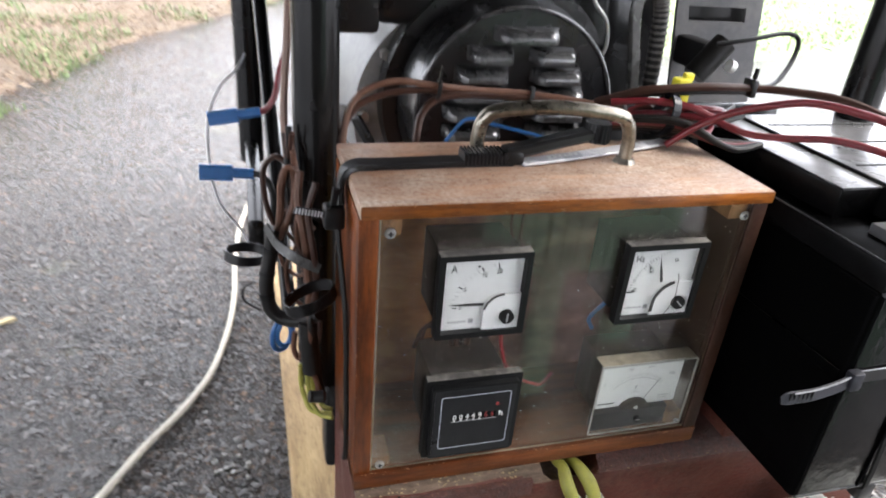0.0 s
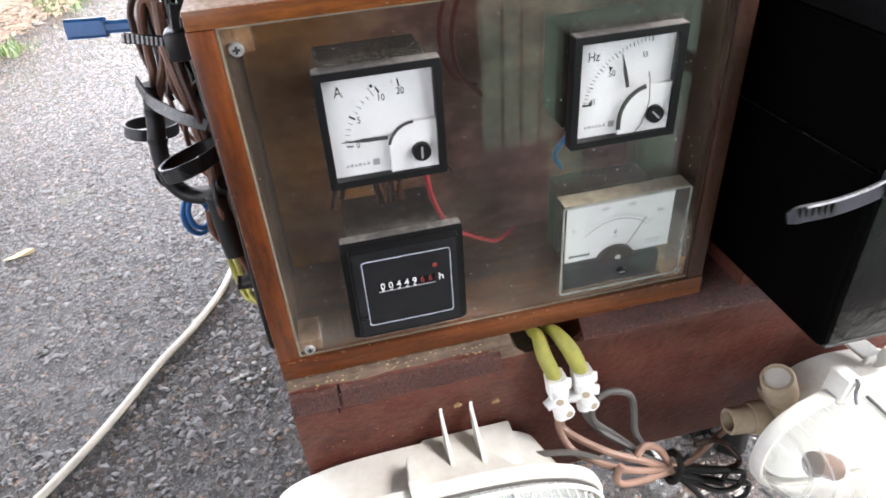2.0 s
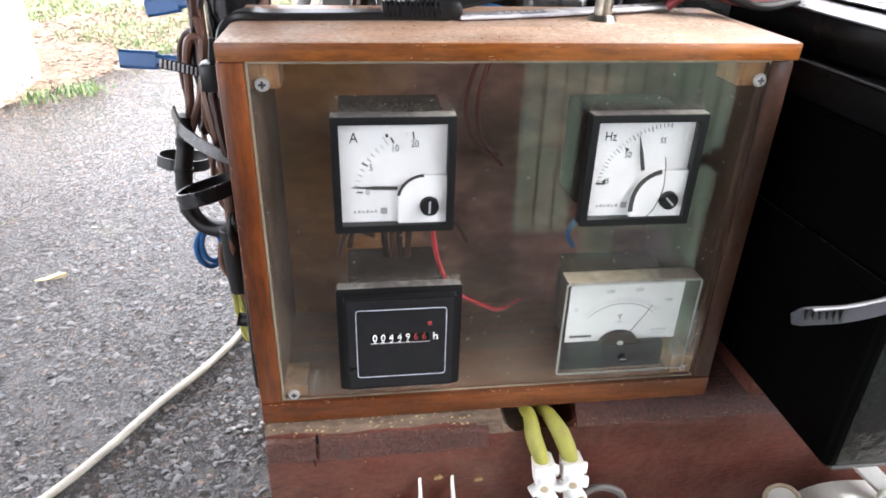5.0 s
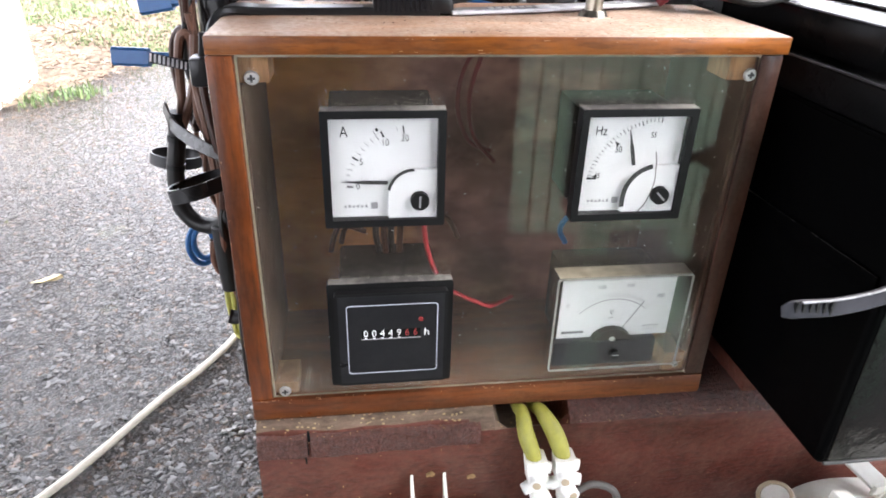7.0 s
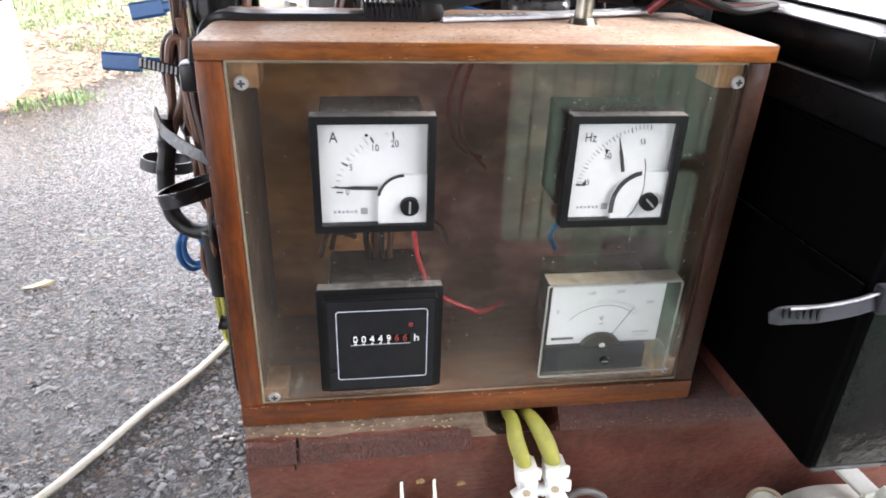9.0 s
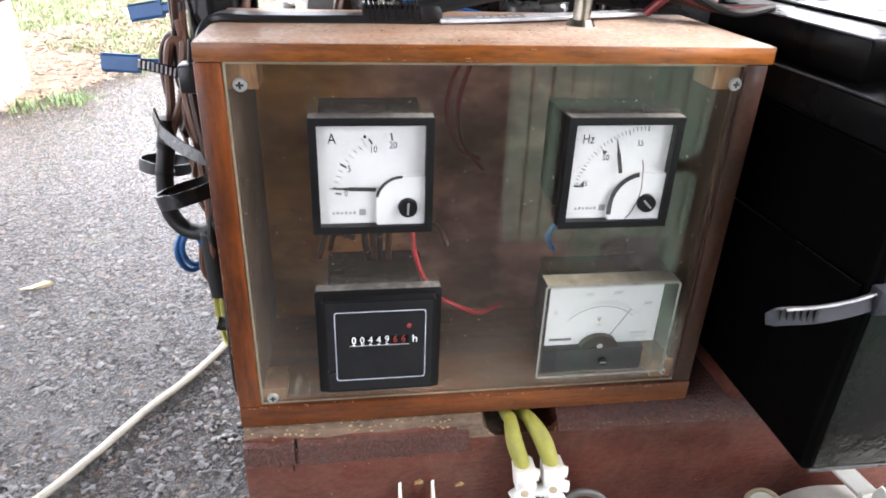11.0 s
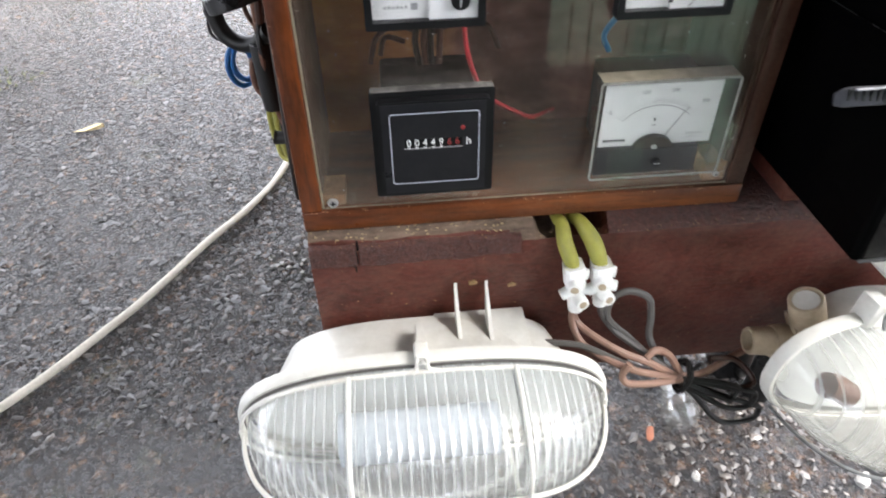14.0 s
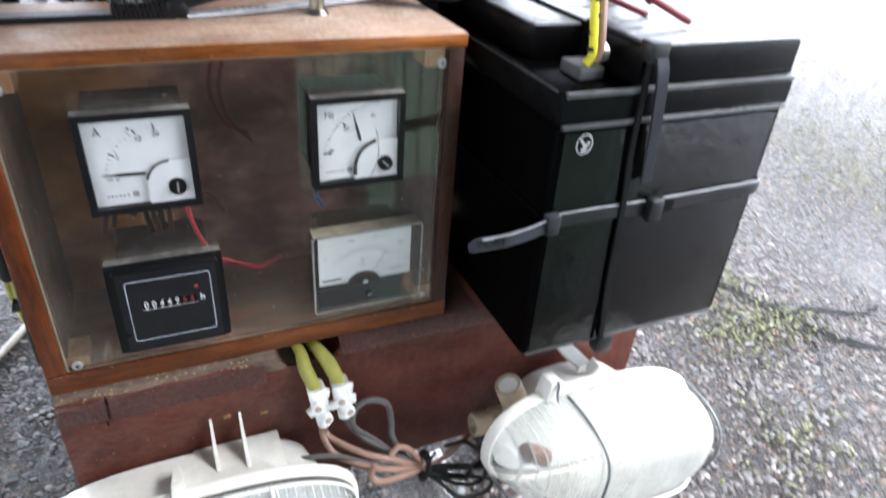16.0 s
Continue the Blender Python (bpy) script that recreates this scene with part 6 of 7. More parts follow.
part("lid_top", box((BX0 + 0.0128, -0.015, 0.4982), (BX0 + 0.0400, BY1 - 0.003, 0.4990), 0.0003), M_BATTERY_SHEEN, bt, "top of the lid, grey for its sky sheen")
for y in (0.010, 0.050, 0.085):
    part("lid_seam", box((BX0 + 0.046, y, 0.5008), (BX1 - 0.006, y + 0.0016, 0.5013)), M_DIAL_BACK, bt, smooth=0)
part("case_rib", box((0.2890, BY0 - 0.0014, BZ0 + 0.002), (0.2902, BY0 + 0.001, 0.463)), M_BATTERY, bt)
bd = part("badge", sweep([(0.2580 + 0.0044 * math.cos(k * math.pi / 16), BY0 - 0.0006, 0.4565 + 0.0050 * math.sin(k * math.pi / 16)) for k in range(32)], ring(0.00035, 6), closed=True), M_PALE, bt, "round pale recycling badge")
bm = box((-0.0026, -0.0003, -0.0006), (0.0026, 0.0003, 0.0006), m=Matrix.Translation((0.2572, BY0 - 0.0006, 0.4570)) @ Matrix.Rotation(0.9, 4, "Y"))
box((-0.0022, -0.0003, -0.0006), (0.0022, 0.0003, 0.0006), m=Matrix.Translation((0.2592, BY0 - 0.0006, 0.4560)) @ Matrix.Rotation(-0.7, 4, "Y"), bm=bm)
box((-0.0016, -0.0003, -0.0005), (0.0016, 0.0003, 0.0005), m=Matrix.Translation((0.2580, BY0 - 0.0006, 0.4538)), bm=bm)
part("badge_mark", bm, M_PALE, bd, smooth=0)
te = part("terminal", box((0.2600, -0.052, 0.4815), (0.2740, -0.034, 0.4880), 0.001), M_GREYPLATE, bt, "lead terminal with bolt")
part("bolt", rod((0.2735, -0.046, 0.4930), (0.2765, -0.046, 0.4930), 0.0045, n=6), M_STEEL, te)
part("lug", cable([(0.2640, -0.0495, 0.4890), (0.2665, -0.0500, 0.4935), (0.2660, -0.0495, 0.5010), (0.2645, -0.0480, 0.5150), (0.2650, -0.0440, 0.5300)], 0.0021, 10), M_YPLUG, te, "yellow sleeved cable lug")
part("lead", cable([(0.2690, -0.0490, 0.4900), (0.2705, -0.0495, 0.4960), (0.2698, -0.0480, 0.5080), (0.2690, -0.0440, 0.5240), (0.2660, -0.0360, 0.5360)], 0.0024, 10), M_BROWNWIRE, te, "brown lead rising from the terminal")
for k in range(4):
    z = 0.4950 + 0.0075 * k
    part("sleeve_mark", rod((0.2661 - 0.0003 * k, -0.0496 + 0.0006 * k, z), (0.2660 - 0.0003 * k, -0.0494 + 0.0006 * k, z + 0.0022), 0.0023, n=10), M_RUBBER, te)
# ties round the battery
bs = root("battery_strap", (0.313, BY0, BZ0), "black nylon ties bound round the battery", "cable tie")
zt = 0.4165
part("band", sweep(glide([(BX0 + 0.001, BY0 - 0.0014, zt), (0.27, BY0 - 0.0016, zt + 0.0004), (0.306, BY0 - 0.0018, zt), (0.345, BY0 - 0.0018, zt + 0.0005), (BX1 - 0.001, BY0 - 0.0014, zt + 0.001), (BX1 + 0.0014, -0.05, zt + 0.001), (BX1 + 0.0014, 0.02, zt + 0.001)], 6), flat(0.0080, 0.0014), side=(0, 0, 1)), M_TIE, bs, "worn tie band")
# pale strips painted as the light caught on the band's upper edge
part("band_edge", sweep(glide([(BX0 + 0.006, BY0 - 0.0018, zt + 0.0039), (0.27, BY0 - 0.0021, zt + 0.0043), (0.302, BY0 - 0.0023, zt + 0.0039)], 6), flat(0.0009, 0.0010), side=(0, 0, 1)), M_TIE_GLINT, bs, "pale strip for the glint on the band's edge")
part("band_edge", sweep(glide([(0.312, BY0 - 0.0023, zt + 0.0042), (0.345, BY0 - 0.0023, zt + 0.0044), (BX1 - 0.001, BY0 - 0.0019, zt + 0.0049)], 6), flat(0.0011, 0.0010), side=(0, 0, 1)), M_TIE_GLINT, bs, "pale strip for the glint on the band's edge")
part("band_edge", sweep(glide([(BX0 - 0.001, BY0 - 0.0042, zt + 0.0030), (0.232, -0.0730, zt + 0.0013), (0.218, -0.0746, zt + 0.0004), (0.205, -0.0750, zt + 0.0002)], 6), flat(0.0008, 0.0010), side=(0, 0, 1)), M_TIE_GLINT, bs, "pale strip for the glint on the band's edge")
part("lock", box((BX0 - 0.0012, BY0 - 0.0062, zt - 0.0055), (BX0 + 0.0065, BY0 - 0.0004, zt + 0.0055), 0.0012), M_TIE_TAIL, bs, "square tie lock")
part("side_band", sweep(glide([(BX0 - 0.0008, 0.075, zt - 0.004), (BX0 - 0.0010, 0.010, zt - 0.003), (BX0 - 0.0010, BY0 + 0.003, zt - 0.001)], 6), flat(0.0072, 0.0012), side=(0, 0, 1)), M_BATTERY, bs)
part("band_edge", sweep(glide([(BX0 - 0.0014, 0.040, zt - 0.0002), (BX0 - 0.0016, 0.010, zt + 0.0004), (BX0 - 0.0016, BY0 + 0.003, zt + 0.0024)], 6), flat(0.0004, 0.0004), side=(0, 0, 1)), M_TIE, bs)
tl = part("tail", sweep(glide([(BX0 - 0.001, BY0 - 0.0035, zt - 0.0005), (0.232, -0.0722, zt - 0.0022), (0.218, -0.0738, zt - 0.0030), (0.205, -0.0742, zt - 0.0028), (0.1985, -0.0742, zt - 0.0035)], 6), flat(0.0068, 0.0014), side=(0.05, 0.25, 1), scale=lambda t: 1.0 if t < 0.85 else 1.0 - 2.6 * (t - 0.85)), M_TIE_TAIL, bs, "ridged free tail of the tie")
for k in range(6):
    x = 0.2030 + 0.0027 * k
    part("ridge", box((x, -0.0752, zt - 0.0056), (x + 0.0011, -0.0740, zt + 0.0002)), M_TIE, tl, smooth=0)
part("upright_band", sweep(glide([(0.283, -0.02, 0.5018), (0.283, -0.055, 0.5018), (0.2835, BY0 - 0.0022, 0.4990), (0.2838, BY0 - 0.0036, 0.478), (0.2850, BY0 - 0.0030, 0.45), (0.2880, BY0 - 0.0030, 0.4165), (0.2905, BY0 - 0.0026, 0.37), (0.2945, BY0 - 0.0020, 0.335), (0.2975, BY0 + 0.004, 0.3235), (0.2985, BY0 + 0.04, 0.3245)], 6), flat(0.0036, 0.0014), side=(1, 0, 0.1)), M_DIAL_BACK, bs)
part("loose_tail", sweep(glide([(0.2885, BY0 - 0.0040, 0.4985), (0.2895, BY0 - 0.0068, 0.4900), (0.2925, BY0 - 0.0066, 0.470), (0.2955, BY0 - 0.0052, 0.450), (0.2975, BY0 - 0.0044, 0.4330)], 6), flat(0.0068, 0.0013), side=(1, 0, 0.1)), M_TIE_TAIL, bs, "faded free tail hanging before the front")
part("lock", box((0.2815, BY0 - 0.0052, 0.4945), (0.2925, BY0 + 0.0040, 0.5045), 0.0014), M_TIE, bs)
part("lock", box((0.3030, BY0 - 0.0078, 0.4095), (0.3115, BY0 - 0.0010, 0.4225), 0.0014), M_TIE, bs)
part("stub", sweep([(0.3105, BY0 - 0.0058, 0.4175), (0.3140, BY0 - 0.0072, 0.4190), (0.3165, BY0 - 0.0076, 0.4188)], flat(0.0072, 0.0016), side=(0, 0, 1)), M_TIE_WORN, bs)
part("lock", box((0.2955, BY0 - 0.0010, 0.3150), (0.3065, BY0 + 0.0080, 0.3275), 0.0016), M_TIE, bs)

# ---- cables round the battery and the engine ----
ca = root("cable_loom", (0.22, 0.06, ZT), "red and brown cables tied together above the battery", "cables")
wire("red_cable", [(0.196, 0.062, 0.4965), (0.208, 0.056, 0.509), (0.221, 0.046, 0.5205), (0.233, 0.030, 0.530), (0.246, 0.015, 0.536), (0.256, -0.006, 0.537), (0.275, -0.022, 0.532), (0.305, -0.034, 0.516), (0.33, -0.040, 0.504)], 0.0021, M_RED, ca, "thick red cable", n=12)
wire("red_cable", [(0.165, 0.092, 0.503), (0.184, 0.085, 0.509), (0.205, 0.070, 0.513), (0.223, 0.060, 0.5125), (0.234, 0.040, 0.5105), (0.243, 0.020, 0.5145), (0.255, 0.0, 0.520), (0.275, -0.02, 0.518), (0.31, -0.03, 0.506)], 0.0020, M_RED, ca, "thick red cable", n=12)
wire("red_cable", [(0.17, 0.09, 0.515), (0.19, 0.08, 0.5185), (0.21, 0.068, 0.5185), (0.225, 0.058, 0.513)], 0.0022, M_RED, ca)
wire("brown_cable", [(0.165, 0.10, 0.512), (0.185, 0.085, 0.523), (0.200, 0.080, 0.5262), (0.228, 0.075, 0.529), (0.256, 0.072, 0.529), (0.276, 0.060, 0.530), (0.296, 0.040, 0.530), (0.312, 0.010, 0.523), (0.33, -0.01, 0.507)], 0.0026, M_BROWNDARK, ca, n=10)
wire("brown_cable", [(0.168, 0.102, 0.510), (0.186, 0.087, 0.5205), (0.202, 0.082, 0.5230), (0.230, 0.077, 0.5258), (0.258, 0.074, 0.5265)], 0.0022, M_RUBBER, ca)
wire("black_lead", [(0.262, 0.125, 0.545), (0.285, 0.120, 0.550), (0.310, 0.120, 0.5545), (0.321, 0.118, 0.551), (0.314, 0.110, 0.539), (0.290, 0.092, 0.5285), (0.262, 0.076, 0.5275)], 0.0016, M_BLACK, ca)
part("tie", box((0.2530, 0.0690, 0.5235), (0.2570, 0.0790, 0.5345), 0.001), M_TIE, ca)
part("tie", sweep([(0.2555, 0.073, 0.533), (0.256, 0.073, 0.541)], flat(0.0034, 0.0012), side=(0, 1, 0)), M_TIE, ca)
part("bundle_clip", sweep([Vector((0.2005, 0.076, 0.511)) + Vector((0.003 * math.sin(t), 0.010 * math.cos(t), 0.0125 * math.sin(t))) for t in [k * math.pi / 10 for k in range(20)]], flat(0.0060, 0.0016), side=(1, 0, -0.2), closed=True), M_TIE_WORN, ca, "grey clip round the bundle")
for k in range(5):
    wire("loom_wire", [(0.150 + 0.004 * k, 0.085, 0.4985 + 0.002 * k), (0.18, 0.080 - 0.002 * k, 0.502 + 0.0022 * k), (0.205, 0.072 - 0.003 * k, 0.503 + 0.002 * k), (0.228, 0.060 - 0.004 * k, 0.500), (0.25, 0.045, 0.502)], 0.0018, (M_RUBBER, M_BROWNDARK, M_RED, M_RUBBER, M_RUBBER)[k], ca)
rng = random.Random(66)
for k in range(8):
    w = lambda a: rng.uniform(-a, a)
    wire("loom_wire", [(0.178 + w(0.006), 0.100 + w(0.01), 0.498 + w(0.004)), (0.196 + w(0.006), 0.090 + w(0.010), 0.503 + w(0.006)), (0.214 + w(0.006), 0.082 + w(0.012), 0.506 + w(0.008)), (0.234 + w(0.006), 0.084 + w(0.014), 0.507 + w(0.008)), (0.262 + w(0.01), 0.096 + w(0.01), 0.508 + w(0.005))], rng.uniform(0.0018, 0.0028), (M_RUBBER, M_BROWNDARK, M_RUBBER, M_RED)[k % 4], ca)
wire("white_wire", [(0.184, 0.092, 0.504), (0.181, 0.092, 0.516), (0.184, 0.091, 0.5215), (0.190, 0.088, 0.519), (0.197, 0.084, 0.514)], 0.0010, M_PALE, ca, "thin white wire")
part("yellow_plug", box((0.209, 0.081, 0.5135), (0.2185, 0.090, 0.5315), 0.0015), M_YPLUG, ca, "yellow plastic plug")
part("yellow_plug_tab", box((0.2145, 0.083, 0.5300), (0.2205, 0.088, 0.5345), 0.001), M_YPLUG, ca)

# ---- generator set behind the box ----
ge = root("generator_set", (0.17, 0.38, 0.326), "black and grey engine-driven generator with a louvred cover", "generator")
GC = Vector((0.139, 0.0, 0.4835))


def disc(y0, y1, r0, r1, n=56, bm=None):
    return rod((GC.x, y0, GC.z), (GC.x, y1, GC.z), r0, r1, n, bm)


cov = part("fan_cover", disc(0.166, 0.196, 0.0752, 0.0800), M_ENGINE, ge, "round black louvred cover")
part("cover_lip", sweep([(GC.x + 0.0738 * math.cos(k * math.pi / 32), 0.1655, GC.z + 0.0738 * math.sin(k * math.pi / 32)) for k in range(64)], ring(0.0017, 8), closed=True), M_LOUVRE, cov)


def louvre(x0, x1, z):
    """A pressed louvre: a half-round hood, open below."""
    bm = bmesh.new()
    n, m = 12, 8
    grid = []
    for i in range(n + 1):
        u = i / n
        x = x0 + (x1 - x0) * u
        k = min(1.0, min(u, 1 - u) * 7) ** 0.5
        row = []
        for j in range(m + 1):
            a = math.pi * 0.62 * j / m
            row.append(bm.verts.new((x, 0.1662 - 0.0150 * k * math.sin(min(a, math.pi / 2)) , z + 0.0070 * math.cos(a))))
        grid.append(row)
    for i in range(n):
        for j in range(m):
            bm.faces.new((grid[i][j], grid[i + 1][j], grid[i + 1][j + 1], grid[i][j + 1]))
    return bm


for x0, x1, z in ((0.1165, 0.1640, 0.5385), (0.0985, 0.1320, 0.5250), (0.1440, 0.1780, 0.5250), (0.0905, 0.1300, 0.5115), (0.1465, 0.1850, 0.5110), (0.0870, 0.1290, 0.4985), (0.1470, 0.1890, 0.4980), (0.0840, 0.1290, 0.4850), (0.1480, 0.1920, 0.4850), (0.0840, 0.1290, 0.4710), (0.1480, 0.1920, 0.4710)):
    part("louvre", louvre(x0, x1, z), M_LOUVRE, cov)
part("outer_ring", disc(0.200, 0.232, 0.0905, 0.0930), M_ENGINE, ge)
part("end_housing", rod((0.116, 0.216, 0.468), (0.116, 0.40, 0.468), 0.086, 0.098, 56), M_ALU, ge, "cast aluminium housing")
for k in range(10):
    a = 2 * math.pi * k / 10
    part("housing_bolt", rod((0.116 + 0.079 * math.cos(a), 0.217, 0.468 + 0.079 * math.sin(a)), (0.116 + 0.079 * math.cos(a), 0.209, 0.468 + 0.079 * math.sin(a)), 0.0042, n=6), M_STEEL, ge)
part("engine_block", box((0.06, 0.40, 0.326), (0.36, 0.62, 0.74), 0.01), M_ENGINE, ge)
part("air_box", box((0.005, 0.165, 0.5365), (0.0385, 0.30, 0.64), 0.004), M_ENGINE, ge, "black box with rounded edges")
part("shroud", box((0.0400, 0.202, 0.5360), (0.110, 0.240, 0.640), 0.010, 3), M_ENGINE, ge, "dark rounded shroud over the housing")
part("air_box_bracket", box((0.004, 0.156, 0.500), (0.0085, 0.165, 0.545), 0.001), M_STEEL, ge)
part("carburettor", box((0.060, 0.24, 0.595), (0.12, 0.34, 0.69), 0.006), M_ENGINE, ge)
part("banjo_fitting", rod((0.086, 0.205, 0.573), (0.086, 0.222, 0.573), 0.012, n=20), M_ALU, ge, "pale metal fitting")
part("banjo_bolt", rod((0.086, 0.198, 0.573), (0.086, 0.206, 0.573), 0.006, n=6), M_STEEL, ge)
part("cowling", box((0.10, 0.27, 0.565), (0.24, 0.40, 0.66), 0.008), M_ENGINE, ge)
for k in range(5):
    part("cooling_fin", box((0.12, 0.235, 0.566 + 0.009 * k), (0.225, 0.275, 0.570 + 0.009 * k), 0.001), M_ENGINE, ge)
part("dark_partition", box((0.205, 0.235, 0.326), (0.292, 0.245, 0.66), 0.001), M_ENGINE, ge, "black sheet partition")
# filler sheet added to keep the gap beside the battery dark
part("filler_panel", box((0.2240, 0.142, 0.326), (0.345, 0.147, 0.4995), 0.0012), M_ENGINE, ge, "black filler sheet added behind the battery")
part("linkage_rod", cable([(0.20, 0.20, 0.585), (0.205, 0.20, 0.560), (0.217, 0.198, 0.545), (0.219, 0.197, 0.525), (0.205, 0.196, 0.512)], 0.0016, 8), M_STEEL, ge)
part("hose_pipe", sweep(glide([(0.2450, 0.19, 0.498), (0.2425, 0.19, 0.515), (0.2385, 0.19, 0.535), (0.2350, 0.19, 0.552), (0.2360, 0.19, 0.564), (0.2420, 0.19, 0.5705), (0.2490, 0.191, 0.5710)]), flat(0.0090, 0.0056, 0.0014), side=(1, 0, 0)), M_TAPE, ge, "grey curved bracket")
HOSE_TOP = [(0.2490, 0.195, 0.571), (0.2555, 0.195, 0.567), (0.2592, 0.195, 0.557), (0.2612, 0.195, 0.540), (0.2624, 0.195, 0.520), (0.2633, 0.195, 0.498)]
hp = part("ribbed_hose", cable(HOSE_TOP, 0.0056, 14), M_RUBBER, ge, "ribbed black hose")
line = glide(HOSE_TOP, 8)
bm = bmesh.new()
for p, q in zip(line[6::2], line[7::2]):
    d = (q - p).normalized() * 0.0009
    rod(p - d, p + d, 0.0064, n=14, bm=bm)
part("hose_ribs", bm, M_GREYWIRE, hp)
# grey bracket plate with slots
bm = bmesh.new()
rows = [0.480, 0.548, 0.559, 0.571, 0.581, 0.610]
for i, (za, zb) in enumerate(zip(rows, rows[1:])):
    def edge(z, s):
        t = (z - 0.480) / 0.130
        return (0.2900 - 0.0185 * t) if s < 0 else (0.3690 - 0.0190 * t)
    xs = [(edge(za, -1), edge(zb, -1)), (0.2915, 0.2890), (0.3440, 0.3420), (edge(za, 1), edge(zb, 1))]
    for a, b, hole in ((0, 1, False), (1, 2, i in (1, 3)), (2, 3, False)):
        if not hole:
            prism([(xs[a][0], za), (xs[b][0], za), (xs[b][1], zb), (xs[a][1], zb)], 0.2045, 0.2075, bm=bm)
# sheet added behind the plate so that its slots look dark
part("slot_darkener", box((0.2860, 0.2125, 0.540), (0.3520, 0.2150, 0.590), 0.0008), M_ENGINE, ge, "black sheet added to darken the slots")
part("bracket_plate", bm, M_GREYPLATE, ge, "grey metal plate with long slots", smooth=0)
part("socket", cable([(0.2760, 0.160, 0.515), (0.2820, 0.160, 0.523), (0.2900, 0.160, 0.533), (0.2960, 0.160, 0.540)], 0.0090, 16), M_RUBBER, ge, "black rubber-covered plug")
part("socket_back", box((0.284, 0.168, 0.516), (0.298, 0.205, 0.538), 0.003), M_BLACK, ge)
part("white_insert", rod((0.3000, 0.155, 0.525), (0.3045, 0.155, 0.523), 0.0045, n=14), M_CHOC, ge, "white socket insert")
part("diagonal_strut", rod((0.030, 0.205, 0.470), (0.058, 0.190, 0.420), 0.0042, n=12), M_ENGINE, ge)
part("diagonal_strut", rod((0.020, 0.205, 0.480), (0.005, 0.20, 0.430), 0.0042, n=12), M_ALU, ge)
lo = root("front_loom", (0.10, 0.112, 0.49), "brown wires crossing before the louvred cover", "cables")
wire("wire", [(0.007, 0.098, 0.470), (0.0065, 0.100, 0.489), (0.011, 0.105, 0.506), (0.021, 0.110, 0.5155), (0.040, 0.112, 0.5205), (0.064, 0.114, 0.5175), (0.093, 0.116, 0.5145), (0.126, 0.114, 0.513), (0.160, 0.104, 0.5105), (0.180, 0.092, 0.510)], 0.0021, M_BROWNMID, lo)
wire("wire", [(0.004, 0.098, 0.470), (0.0045, 0.100, 0.487), (0.012, 0.105, 0.5035), (0.025, 0.110, 0.511), (0.045, 0.113, 0.5145), (0.064, 0.1145, 0.5145), (0.093, 0.1165, 0.5115), (0.126, 0.1145, 0.510), (0.16, 0.104, 0.507)], 0.0021, M_BROWNDARK, lo)
wire("wire", [(0.050, 0.100, 0.480), (0.051, 0.102, 0.490), (0.055, 0.109, 0.501), (0.064, 0.1125, 0.5090), (0.080, 0.1145, 0.5120), (0.11, 0.1155, 0.5115), (0.15, 0.108, 0.5085)], 0.0024, M_BROWNDARK, lo)
wire("wire", [(0.072, 0.122, 0.474), (0.078, 0.122, 0.483), (0.090, 0.125, 0.4935), (0.106, 0.120, 0.4915), (0.126, 0.111, 0.4885), (0.145, 0.10, 0.486)], 0.0012, M_BLUE, lo)
part("tie", sweep([Vector((0.0655, 0.1140, 0.5145)) + Vector((0.001 * math.sin(t), 0.0042 * math.cos(t), 0.0062 * math.sin(t))) for t in [k * math.pi / 8 for k in range(16)]], flat(0.0026, 0.0010), side=(1, 0, 0), closed=True), M_TIE, lo)
part("tie_tail", sweep([(0.0655, 0.111, 0.520), (0.0662, 0.110, 0.530)], flat(0.0024, 0.0010), side=(0, 1, 0)), M_TIE, lo)
part("tie", sweep([Vector((0.126, 0.1140, 0.5115)) + Vector((0.001 * math.sin(t), 0.0042 * math.cos(t), 0.0058 * math.sin(t))) for t in [k * math.pi / 8 for k in range(16)]], flat(0.0026, 0.0010), side=(1, 0, 0), closed=True), M_TIE, lo)


# ---- bulkhead lamps on the beam ----
LA, LB, RIM_Y, DEPTH = 0.0925, 0.0365, -0.0425, 0.0550


def oval(a, b, t):
    c, s = math.cos(t), math.sin(t)
    return a * math.copysign(abs(c) ** (2 / 2.7), c), b * math.copysign(abs(s) ** (2 / 2.4), s)


BOXY = 4.6          # how square the bowl is from rim to front


def bowl(u, grow=0.0):
    """Along the bowl's section: u = 0 at the rim, 1 at the front; gives how far out of the middle and how far forward."""
    a = u * math.pi / 2
    return math.cos(a) ** (2 / BOXY), (DEPTH + grow) * math.sin(a)


def dome(n=1080, m=36, deep=0.0008, split=None):
    """The pressed glass bowl; beyond split along x it takes the second material."""
    bm = bmesh.new()
    prev = None
    for j in range(m + 1):
        rho, d = bowl(min(0.9999, j / m))
        row = []
        for i in range(n):
            x, z = oval(LA * rho * 0.985, LB * rho * 0.985, 2 * math.pi * i / n)
            k = max(0.0, min(1.0, (d - 0.026) / 0.016))
            rib = -(deep if split is None or x > split else 0.0005) * k * (1 - 2 * abs(math.sin(math.pi * x / 0.0048)))
            row.append(bm.verts.new((x, RIM_Y - d + rib, z * (1 - rib * 6))))
        if prev:
            for i in range(n):
                f = bm.faces.new((prev[i], prev[(i + 1) % n], row[(i + 1) % n], row[i]))
                f.material_index = 1 if split is not None and row[i].co.x > split else 0
        prev = row
    f = bm.faces.new(prev)
    f.material_index = 0 if split is None else 1
    return bm


